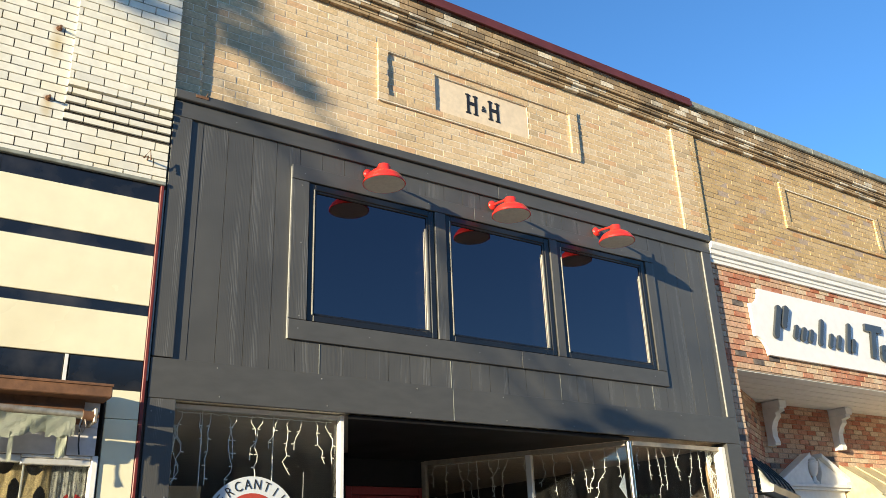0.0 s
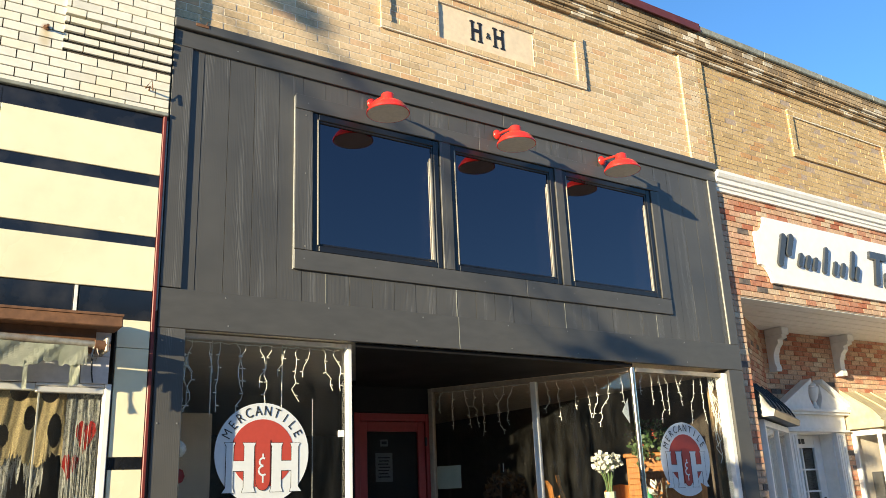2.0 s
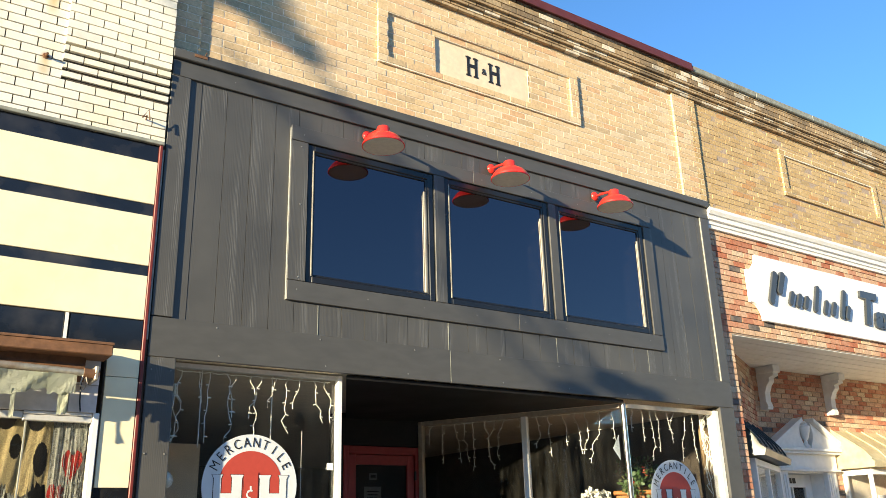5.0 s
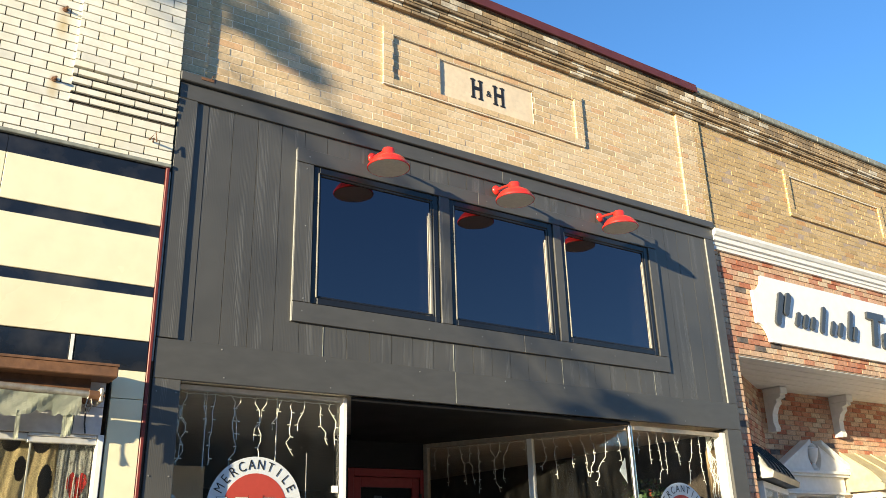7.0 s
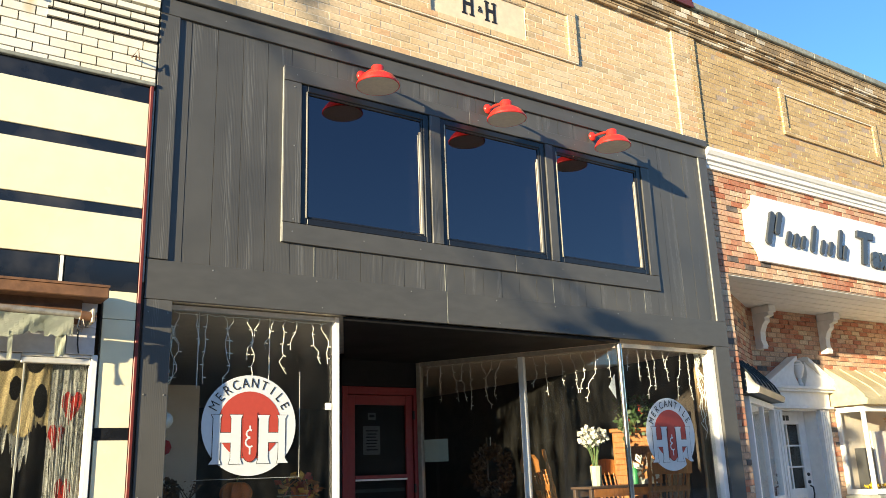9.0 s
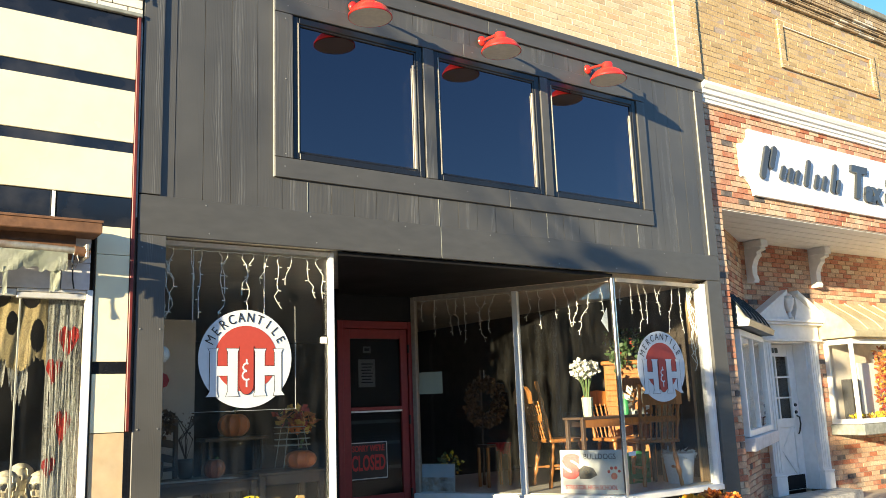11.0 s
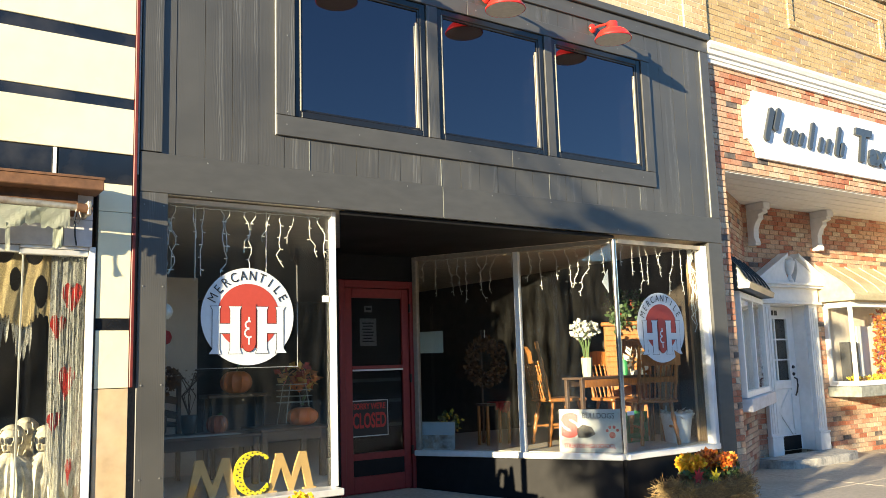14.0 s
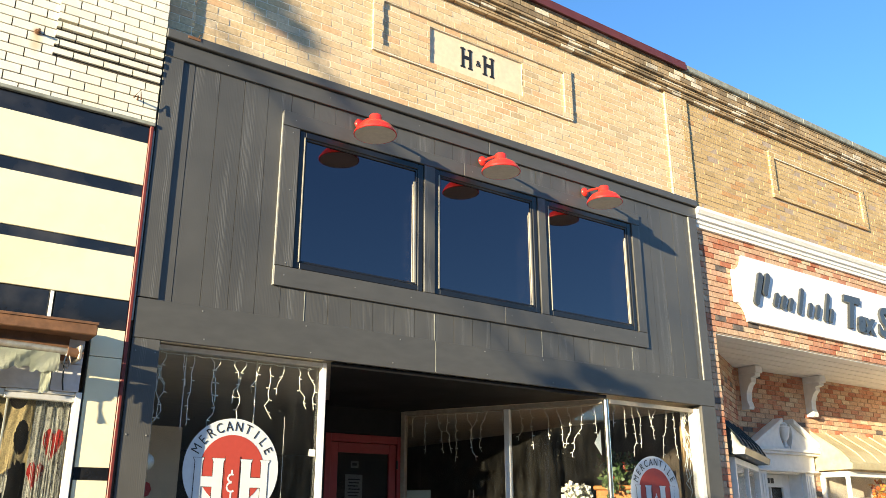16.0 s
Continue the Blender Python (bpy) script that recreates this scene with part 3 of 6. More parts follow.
gb = bmesh.new()
for xa, xb in ((-400, 4.5), (4.5, 8.5), (8.5, 400)):
    gb.faces.new([gb.verts.new((x, y, fall(x) - 0.012)) for x, y in ((xa, -400), (xb, -400), (xb, 400), (xa, 400))])
bmesh.ops.remove_doubles(gb, verts=gb.verts, dist=0.001)
ground = solid("ground", gb, CONCRETE, "pale concrete ground of the street", "ground", "structure")
pave = thing("pavement", "pale concrete pavement slabs with scored joints", "pavement", kind="structure")
for i in range(13):
    for j in range(4):
        sb = boxes((-6 + i * 1.5 + 0.008, -6 + (i + 1) * 1.5 - 0.008, -4.6 + j * 1.4 + 0.008, -4.6 + (j + 1) * 1.4 - 0.008, -0.05, 0.0))
        for v in sb.verts:
            v.co.z += fall(v.co.x)
        part("slab", bevel(sb, 0.004), CONCRETE, pave)
# Unseen blocks added so the glass mirrors dark walls, not bright sky.
solid("mirror_block_across", boxes((-60, 90, -34, -30, -0.3, 9.5)), FAR_BLOCK, "unseen brown block across the street, added for window reflections", "wall", "structure")
solid("mirror_block_end", boxes((-104, -95, -90, 40, -0.3, 14.2)), FAR_BLOCK, "unseen brown block at the street end, added to hide sky in reflections", "wall", "structure")

# ---- middle building ----
Y_WALL, Y_PIL = 0.0768, 0.05
shell = thing("wall_middle", "two-storey shop front of tan brick above grey boarding", "wall", kind="structure")
WIN = [(0.945, 2.160), (2.280, 3.500), (3.602, 4.832)]
WZ0, WZ1 = 3.272, 4.445
part("backing", boxes(
    (-0.19, 5.95, 0.0795, 0.34, 4.45, 5.56), (-0.19, 5.95, 0.0795, 0.34, 5.957, 6.62), (-0.19, 2.27, 0.0795, 0.34, 5.56, 5.957), (3.437, 5.95, 0.0795, 0.34, 5.56, 5.957), (-0.19, 5.95, 0.04, 0.34, 2.60, 3.27),
    (-0.19, 0.943, 0.04, 0.34, 3.27, 4.45), (2.162, 2.278, 0.04, 0.34, 3.27, 4.45), (3.502, 3.60, 0.04, 0.34, 3.27, 4.45), (4.834, 5.95, 0.04, 0.34, 3.27, 4.45)), MORTAR, shell)
part("pilaster_core", boxes((-0.19, 0.017, 0.054, 0.0795, 4.96, 6.33)), MORTAR, shell)
part("pilaster_core", boxes((5.663, 5.95, 0.054, 0.0795, 4.96, 6.33)), MORTAR, shell)
part("border_core", boxes((1.631, 1.732, 0.056, 0.0795, 5.474, 6.087), (4.008, 4.110, 0.056, 0.0795, 5.474, 6.087), (1.732, 4.008, 0.056, 0.0795, 5.474, 5.538), (1.732, 4.008, 0.056, 0.0795, 6.023, 6.087)), MORTAR, shell)
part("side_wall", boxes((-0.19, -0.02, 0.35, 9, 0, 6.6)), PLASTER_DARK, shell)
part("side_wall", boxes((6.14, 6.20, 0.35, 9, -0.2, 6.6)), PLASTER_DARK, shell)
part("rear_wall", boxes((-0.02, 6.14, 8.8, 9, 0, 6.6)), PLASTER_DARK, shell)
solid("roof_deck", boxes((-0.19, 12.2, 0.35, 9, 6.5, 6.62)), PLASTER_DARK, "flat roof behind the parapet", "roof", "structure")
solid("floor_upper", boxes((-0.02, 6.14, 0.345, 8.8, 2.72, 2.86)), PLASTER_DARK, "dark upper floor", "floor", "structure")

# siding boards, panel seams every 1.22 m
siding = thing("siding", "dark grey vertical grooved wooden siding boards", "siding", kind="structure")
x = -0.155
while x < 5.80:
    a, b = max(x + 0.0018, -0.05), min(x + 0.2033 - 0.0018, 5.815)
    spans = [(2.855, 4.74)]
    if b > 0.94 and a < 4.82:
        spans = [(2.855, 3.2), (4.5, 4.74)]
    for za, zb in spans:
        part("board", boxes((a, b, 0.018 + 0.0012 * math.sin(a * 37.0), 0.036, za, zb)), GREY_WOOD, siding)
    x += 0.2033
for sx in (1.065, 2.285, 3.505, 4.725):
    part("seam", boxes((sx - 0.0022, sx + 0.0022, 0.0155, 0.03, 2.866, 3.10)), GREY_CAP, siding)

trim = thing("trim", "dark grey painted boards framing the shop front", "trim", kind="structure")
part("pier_board", boxes((-0.19, 0.0, 0.0, 0.20, -0.06, 2.588), bev=0.004), GREY_WOOD, trim)
part("pier_board", boxes((5.72, 5.95, 0.0, 0.20, -0.2, 2.588), bev=0.004), GREY_TRIM, trim)
part("corner_board", boxes((-0.19, -0.045, 0.0, 0.04, 2.873, 4.74), bev=0.003), GREY_WOOD, trim)
part("corner_board", boxes((5.815, 5.95, 0.0, 0.04, 2.863, 4.74), bev=0.003), GREY_TRIM, trim)
part("lintel_board", boxes((-0.19, 2.282, -0.002, 0.038, 2.59, 2.865), bev=0.003), GREY_TRIM, trim)
part("lintel_board", boxes((2.288, 5.95, -0.002, 0.038, 2.59, 2.862), bev=0.003), GREY_TRIM, trim)
part("top_board", boxes((-0.19, 2.9, -0.004, 0.07, 4.74, 4.872), (2.904, 5.95, -0.004, 0.07, 4.74, 4.872), bev=0.003), GREY_TRIM, trim)
part("drip_cap", boxes((-0.20, 5.955, -0.035, 0.07, 4.878, 4.955), bev=0.006), GREY_TRIM, trim)
part("caulk_line", boxes((5.811, 5.8155, 0.002, 0.03, 2.87, 4.74)), CAULK, trim)
part("caulk_line", boxes((2.2825, 2.2875, -0.003, 0.03, 2.60, 2.86)), GREY_CAP, trim)
# boards round the three upper windows
TX0, TX1, TZ0, TZ1 = 0.79, 4.96, 3.112, 4.575
part("window_board", boxes((TX0, 3.05, -0.004, 0.04, TZ0, WZ0 - 0.004), (3.053, TX1, -0.004, 0.04, TZ0, WZ0 - 0.004), bev=0.003), GREY_TRIM, trim)
part("window_board", boxes((TX0, 2.6, -0.004, 0.04, WZ1 + 0.004, TZ1), (2.603, TX1, -0.004, 0.04, WZ1 + 0.004, TZ1), bev=0.003), GREY_TRIM, trim)
for xa, xb in ((TX0, WIN[0][0] - 0.004), (WIN[0][1] + 0.004, WIN[1][0] - 0.004), (WIN[1][1] + 0.004, WIN[2][0] - 0.004), (WIN[2][1] + 0.004, TX1)):
    part("window_board", boxes((xa, xb, -0.002, 0.04, WZ0, WZ1), bev=0.003), GREY_WOOD, trim)
part("caulk_line", boxes((TX0 - 0.0045, TX0 - 0.0005, -0.001, 0.02, TZ0, TZ1 - 0.02)), CAULK, trim)
screw = bmesh.new()
lathe([(0.006, -0.003), (0.005, 0.0)], 8, screw, Matrix.Rotation(radians(90), 4, "X"))
screw_mesh = mesh_of(screw, SCREW)
rng = random.Random(4)
spots = [(0.35 + 0.8 * i + rng.uniform(-0.1, 0.1), z) for i in range(7) for z in (2.63, 2.83)]
spots += [(0.9 + 0.55 * i + rng.uniform(-0.05, 0.05), 3.2) for i in range(8)] + [(x, z) for x in (-0.16, -0.03) for z in (0.7, 1.3, 1.95, 2.5)]
spots += [(0.88, z) for z in (3.3, 3.9, 4.4)] + [(0.9 + 0.6 * i, 4.51) for i in range(7)] + [(0.3 + 0.9 * i, 4.81) for i in range(6)]
for sx, sz in spots:
    part("screw", screw_mesh, None, trim, m=pose(sx, -0.005, sz))


def upper_window(i, x0, x1):
    w = thing("window_%d" % i, "black framed upper window with dark reflecting glass", "window", kind="structure")
    f = 0.055
    part("frame", boxes((x0, x0 + f, 0.012, 0.10, WZ0, WZ1), (x1 - f, x1, 0.012, 0.10, WZ0, WZ1), (x0 + f, x1 - f, 0.012, 0.10, WZ0, WZ0 + f), (x0 + f, x1 - f, 0.012, 0.10, WZ1 - f, WZ1), bev=0.006), BLACK_FRAME, w)
    g = 0.018
    part("glazing_bead", boxes((x0 + f, x0 + f + g, 0.022, 0.06, WZ0 + f, WZ1 - f), (x1 - f - g, x1 - f, 0.022, 0.06, WZ0 + f, WZ1 - f),
         (x0 + f + g, x1 - f - g, 0.022, 0.06, WZ0 + f, WZ0 + f + g), (x0 + f + g, x1 - f - g, 0.022, 0.06, WZ1 - f - g, WZ1 - f), bev=0.004), BLACK_FRAME, w)
    pane = part("pane", boxes((x0 + f + g, x1 - f - g, 0.036, 0.040, WZ0 + f + g, WZ1 - f - g)), DARK_GLASS, w)
    pane.visible_shadow = False
    part("stop", boxes((x1 - f - g - 0.020, x1 - f - g - 0.001, 0.024, 0.035, WZ0 + f + g, WZ1 - f - g - 0.10), (x1 - f - g - 0.034, x1 - f - g - 0.023, 0.030, 0.035, WZ0 + f + g, WZ1 - f - g - 0.13), bev=0.003), CREAM_STOP_EDGE, w, "cream stop and lit edge strip")
    # Left strip is a pale line drawn for the frame's lit edge.
    part("stop", boxes((x0 + f - 0.012, x0 + f - 0.004, 0.006, 0.02, WZ0 + f, WZ1 - f)), CREAM_STOP_EDGE, w, "cream stop and lit edge strip")


for i, (a, b) in enumerate(WIN):
    upper_window(i + 1, a, b)


def barn_lamp():
    """Red gooseneck wall lamp; origin on the wall at its mounting disc."""
    lamp = thing("barn_lamp", "red enamel barn wall lamp over the upper windows", "wall lamp", group="red barn lamps")
    q = Matrix.Rotation(radians(90), 4, "X")
    part("wall_disc", lathe([(0.048, 0.0), (0.048, 0.010), (0.038, 0.022), (0.018, 0.03)], 24, None, q), RED_ENAMEL, lamp, smooth=True)
    part("arm", tube([(0, -0.01, 0), (0, -0.10, -0.006), (0, -0.2, -0.022), (0, -0.262, -0.045)], 0.012), RED_ENAMEL, lamp, smooth=True)
    c = Matrix.Translation((0, -0.268, 0))
    shade = part("shade", lathe([(0.016, -0.030), (0.03, -0.027), (0.05, -0.031), (0.054, -0.04), (0.056, -0.085), (0.062, -0.094), (0.10, -0.108), (0.135, -0.130), (0.158, -0.158), (0.168, -0.182), (0.177, -0.190), (0.178, -0.204), (0.172, -0.207),
                     (0.165, -0.190), (0.150, -0.160), (0.128, -0.137), (0.09, -0.115), (0.04, -0.10)], 40, None, c), RED_ENAMEL, lamp, smooth=True)
    part("lining", lathe([(0.1700, -0.2055), (0.163, -0.191), (0.148, -0.162), (0.126, -0.139), (0.088, -0.117), (0.03, -0.105)], 40, None, c), WHITE_ENAMEL, shade, "white enamel lining", smooth=True)
    part("bulb", lathe([(0.012, -0.11), (0.02, -0.13), (0.030, -0.155), (0.026, -0.178), (0.01, -0.187)], 16, None, c), BULB, shade, smooth=True)
    part("finial", lathe([(0.016, -0.03), (0.016, -0.018), (0.006, -0.012)], 12, None, c), RED_ENAMEL, shade, smooth=True)
    return lamp


lamp = barn_lamp()
lamp.matrix_basis = pose(1.485, -0.004, 4.645)
copy_thing(lamp, pose(2.82, -0.004, 4.648))
copy_thing(lamp, pose(4.155, -0.004, 4.648))

# bent nail plate on the end of the drip cap
clip = thing("nail_plate", "small bent rusty metal plate on the drip cap", "plate", (0.005, -0.036, 4.93))
part("plate", boxes((-0.05, 0.05, -0.004, 0.0, -0.012, 0.012), bev=0.001), RUST_LEDGE, clip)
part("pin", tube([(0.03, -0.002, 0.01), (0.034, -0.02, 0.035), (0.045, -0.02, 0.032)], 0.004, 6), RUST_LEDGE, clip)

# inscription
plaque = thing("plaque", "pale limestone name plaque with black initials", "plaque")
part("slab", boxes((2.27, 3.437, 0.098, 0.13, 5.56, 5.957)), PLAQUE, plaque)
part("initial", letters("H", 0.27, 0.003, INK, 0, 0.006), INK, plaque, "black painted initial", m=pose(2.72, 0.096, 5.765) @ Matrix.Diagonal((0.72, 1, 1.05, 1)))
part("initial", letters("H", 0.27, 0.003, INK, 0, 0.006), INK, plaque, "black painted initial", m=pose(2.995, 0.096, 5.765) @ Matrix.Diagonal((0.72, 1, 1.05, 1)))
part("ampersand", letters("&", 0.10, 0.003, INK), INK, plaque, m=pose(2.866, 0.096, 5.755))
for hx in (2.72, 2.995):
    for sx in (-0.045, 0.045):
        for sz in (5.664, 5.866):
            part("serif", boxes((hx + sx - 0.030, hx + sx + 0.030, 0.0945, 0.0975, sz - 0.009, sz + 0.009)), INK, plaque)

cap = thing("coping", "maroon metal coping along the parapet", "coping", kind="structure")
part("coping_metal", boxes((-0.25, 5.97, -0.07, 0.42, 6.672, 6.765), bev=0.006), MAROON_CAP, cap)
part("drip_edge", boxes((-0.25, 5.97, -0.078, -0.066, 6.655, 6.70)), MAROON_CAP, cap)

# ---- right building ----
right_shell = thing("wall_right", "tan brick upper storey over a red brick shop front", "wall", kind="structure")
part("backing", boxes((5.952, 12.2, 0.0795, 0.34, 4.6, 6.62), (5.985, 12.2, 0.072, 0.34, 3.44, 4.6), (5.985, 6.17, 0.072, 0.30, -0.2, 3.44)), PINK_MORTAR, right_shell)
part("pilaster_core", boxes((5.952, 6.057, 0.054, 0.0795, 4.9, 6.33)), MORTAR, right_shell)
part("border_core", boxes((7.703, 7.797, 0.056, 0.0795, 5.443, 6.097), (9.923, 10.017, 0.056, 0.0795, 5.443, 6.097), (7.797, 9.923, 0.056, 0.0795, 5.443, 5.537), (7.797, 9.923, 0.056, 0.0795, 6.013, 6.097)), MORTAR, right_shell)
part("end_wall", boxes((12.2, 12.5, 0.05, 9, 0, 6.62)), PLASTER_PALE, right_shell)
cap2 = thing("coping", "weathered grey concrete coping on the neighbour's parapet", "coping", kind="structure")
for i in range(5):
    part("coping_stone", boxes((5.97 + i * 1.25 + 0.004, 5.97 + (i + 1) * 1.25 - 0.004, -0.06, 0.42, 6.665, 6.75), bev=0.008), GREY_CAP, cap2)
corn = thing("cornice", "white painted moulded wooden cornice over red brick", "cornice", kind="structure")
part("moulding", prism([(0.072, 4.66), (0.03, 4.66), (0.03, 4.70), (0.015, 4.705), (0.015, 4.745), (-0.012, 4.752), (-0.012, 4.80), (-0.03, 4.81), (-0.05, 4.85), (-0.05, 4.885), (0.072, 4.90)], 5.955, 12.2), WHITE_PAINT, corn,
     m=Matrix(((0, 1, 0, 0), (1, 0, 0, 0), (0, 0, 1, 0), (0, 0, 0, 1))))

# red shop: sign, soffit, recess
sign = thing("shop_sign", "white scalloped sign board with raised charcoal lettering", "sign")
def scallop(x0, x1, z0, z1, r):
    pts = []
    for cx, cz, a0 in ((x0, z0, 90), (x1, z0, 180), (x1, z1, 270), (x0, z1, 0)):
        arc = [(cx + r * math.cos(radians(a0 - 90 * k / 6)), cz + r * math.sin(radians(a0 - 90 * k / 6))) for k in range(7)]
        pts += arc
    return pts
part("board", prism(scallop(6.560, 10.6, 3.648, 4.452, 0.205), 0.015, 0.052), SIGN_WHITE, sign)
def stroke(points, w=0.035):
    """A slanted raised bar."""
    bm = bmesh.new()
    for a, b in zip(points, points[1:]):
        a, b = Vector(a), Vector(b)
        d = (b - a).normalized()
        s = Vector((-d.y, d.x)) * w
        e = d * w * 0.5
        prism([tuple(a - s - e), tuple(b - s + e), tuple(b + s + e), tuple(a + s - e)], -0.018, 0.012, bm)
    return bm
def script_bar(x, z0, h, w=0.042):
    """A slanted raised bar with rounded ends, the size of one letter of the painted name."""
    pts, lean = [], 0.30
    for k in range(9):
        a = math.pi * k / 8
        pts.append((x + lean * h + w * math.cos(a), z0 + h - w + w * math.sin(a)))
    for k in range(9):
        a = math.pi + math.pi * k / 8
        pts.append((x + w * math.cos(a), z0 + w + w * math.sin(a)))
    return bevel(prism(pts, -0.020, 0.012), 0.005)
for bx, bz, h, w in ((6.93, 3.855, 0.43, 0.052), (7.12, 4.0, 0.30, 0.052), (7.31, 3.89, 0.19, 0.042), (7.46, 3.88, 0.19, 0.042), (7.61, 3.88, 0.18, 0.040), (7.81, 3.865, 0.36, 0.040), (8.02, 3.86, 0.20, 0.040), (8.19, 3.86, 0.20, 0.042), (8.39, 3.85, 0.40, 0.040), (8.50, 3.85, 0.20, 0.040)):
    part("name_bar", script_bar(bx, bz, h, w), SIGN_LETTER, sign)
part("lettering", letters("T", 0.60, 0.017, SIGN_LETTER, 0.28, 0.022), SIGN_LETTER, sign, "raised charcoal letter", m=pose(8.97, -0.004, 4.045))
part("lettering", letters("ax", 0.40, 0.017, SIGN_LETTER, 0.28, 0.020), SIGN_LETTER, sign, "raised charcoal letters", m=pose(9.33, -0.004, 3.965))
part("lettering", letters("S", 0.56, 0.017, SIGN_LETTER, 0.28, 0.022), SIGN_LETTER, sign, "raised charcoal letter", m=pose(9.80, -0.004, 4.02))

recess = thing("wall_recess", "red brick recessed entrance under a white soffit", "wall", kind="structure")
BAY_M = Matrix.Translation((6.11, 0.228, 0)) @ Matrix.Rotation(radians(27.2), 4, "Z")
BACK_M = Matrix.Translation((8.2, 1.265, 0)) @ Matrix.Rotation(radians(-1.5), 4, "Z")
part("backing", boxes((-0.02, 2.35, 0.012, 0.3, -0.4, 3.6)), PINK_MORTAR, recess, m=BAY_M)
part("backing", boxes((1.38, 4.2, 0.012, 0.3, -0.4, 3.6), (0.20, 1.38, 0.012, 0.3, 2.1, 3.6), (-0.15, 0.20, 0.012, 0.3, -0.4, 3.6)), PINK_MORTAR, recess, m=BACK_M)
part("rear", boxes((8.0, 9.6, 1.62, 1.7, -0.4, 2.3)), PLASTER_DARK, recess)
soffit = solid("ceiling_soffit", boxes(*[(6.0, 12.2, 0.08 + i * 0.10, 0.174 + i * 0.10, 3.43 + 0.004 * (i % 2), 3.46) for i in range(15)] + [(6.0, 12.2, 0.08, 1.6, 3.44, 3.5)]), WHITE_PAINT, "white beaded soffit over the recessed entrance", "ceiling", "structure")


def bracket(x, y):
    b = thing("bracket", "white scrolled wooden bracket under the soffit", "bracket", (x, y, 0), group="soffit brackets")
    pts = [(0.02, 2.86), (-0.09, 2.86), (-0.10, 2.90), (-0.075, 2.97), (-0.08, 3.08), (-0.12, 3.17), (-0.17, 3.22), (-0.17, 3.27), (-0.24, 3.29), (-0.24, 3.43), (0.02, 3.43)]
    part("scroll", prism(pts, -0.055, 0.055), WHITE_PAINT, b, m=Matrix(((0, 1, 0, 0), (1, 0, 0, 0), (0, 0, 1, 0), (0, 0, 0, 1))))
    part("cap", boxes((-0.075, 0.075, -0.27, 0.0, 3.33, 3.428), bev=0.008), WHITE_PAINT, b)
    return b


bracket(8.28, 1.245), bracket(9.74, 1.205)

# panelled door with broken pediment
door = thing("door_2", "white panelled door with six panes and crossed lower boards", "door", kind="structure")
leaf = part("leaf", boxes((8.36, 8.50, 1.40, 1.44, -0.05, 1.95), (9.02, 9.16, 1.40, 1.44, -0.05, 1.95), (8.50, 9.02, 1.40, 1.44, 1.78, 1.95), (8.50, 9.02, 1.40, 1.44, 0.80, 0.92), (8.50, 9.02, 1.40, 1.44, -0.05, 0.16), (8.50, 9.02, 1.42, 1.436, 0.16, 0.80), bev=0.004), WHITE_PAINT, door, m=pose(-0.691, 0.05, 0.10) @ Matrix.Diagonal((1.1, 1, 1, 1)))
part("kick_plate", boxes((8.40, 9.12, 1.394, 1.399, -0.04, 0.15)), BLACK_PAINT, leaf, "dark kick plate")
for i in range(2):
    for j in range(3):
        x0, z0 = 8.51 + i * 0.26, 0.93 + j * 0.285
        part("pane", boxes((x0, x0 + 0.235, 1.418, 1.422, z0, z0 + 0.26)), SHOP_GLASS, leaf).visible_shadow = False
part("glazing_bar", boxes((8.748, 8.772, 1.405, 1.437, 0.92, 1.78)), WHITE_PAINT, leaf)
for z in (1.195, 1.48):
    part("glazing_bar", boxes((8.50, 8.748, 1.406, 1.436, z, z + 0.022)), WHITE_PAINT, leaf)
    part("glazing_bar", boxes((8.772, 9.02, 1.406, 1.436, z, z + 0.022)), WHITE_PAINT, leaf)
for a, b, y in (((8.52, 0.19), (9.0, 0.77), 1.424), ((8.52, 0.77), (9.0, 0.19), 1.4205)):
    part("cross_board", stroke([a, b], 0.035), WHITE_PAINT, leaf, m=pose(0, y, 0))
part("notice", boxes((8.53, 8.70, 1.412, 1.415, 1.23, 1.45)), PAPER, leaf, "white paper notice")
part("handle", tube([(9.08, 1.39, 0.95), (9.08, 1.35, 0.93), (9.08, 1.345, 0.84), (9.07, 1.36, 0.74), (9.08, 1.39, 0.70)], 0.011), BLACK_FRAME, leaf, "black curved pull handle", smooth=True)
for z in (1.0, 1.1):
    part("lock", lathe([(0.025, 0), (0.022, 0.015)], 12, None, Matrix.Translation((9.08, 1.40, z)) @ Matrix.Rotation(radians(90), 4, "X")), BLACK_FRAME, leaf)
part("number_bar", boxes((8.62, 8.68, 1.392, 1.396, 1.83, 1.90)), INK, leaf)
part("number_bar", boxes((8.70, 8.74, 1.392, 1.396, 1.83, 1.90)), INK, leaf)
part("number_bar", boxes((8.76, 8.82, 1.392, 1.396, 1.83, 1.90)), INK, leaf)
part("reveal", boxes((9.388, 9.43, 1.262, 1.50, 0.046, 2.10), (8.46, 8.502, 1.262, 1.50, 0.046, 2.10), (8.502, 9.388, 1.262, 1.50, 2.054, 2.10)), WHITE_PAINT, door)
def pilaster(x):
    p = part("pilaster", boxes((x, x + 0.21, 1.20, 1.26, 0.30, 2.07), bev=0.004), WHITE_PAINT, door)
    for k in range(3):
        part("flute", boxes((x + 0.030 + 0.056 * k, x + 0.066 + 0.056 * k, 1.191, 1.203, 0.34, 2.03), bev=0.003), WHITE_PAINT, p)
    part("plinth", boxes((x - 0.015, x + 0.225, 1.175, 1.26, 0.046, 0.28), bev=0.006), WHITE_PAINT, p)
    part("plinth_cap", boxes((x - 0.02, x + 0.23, 1.168, 1.26, 0.28, 0.305), bev=0.004), WHITE_PAINT, p)
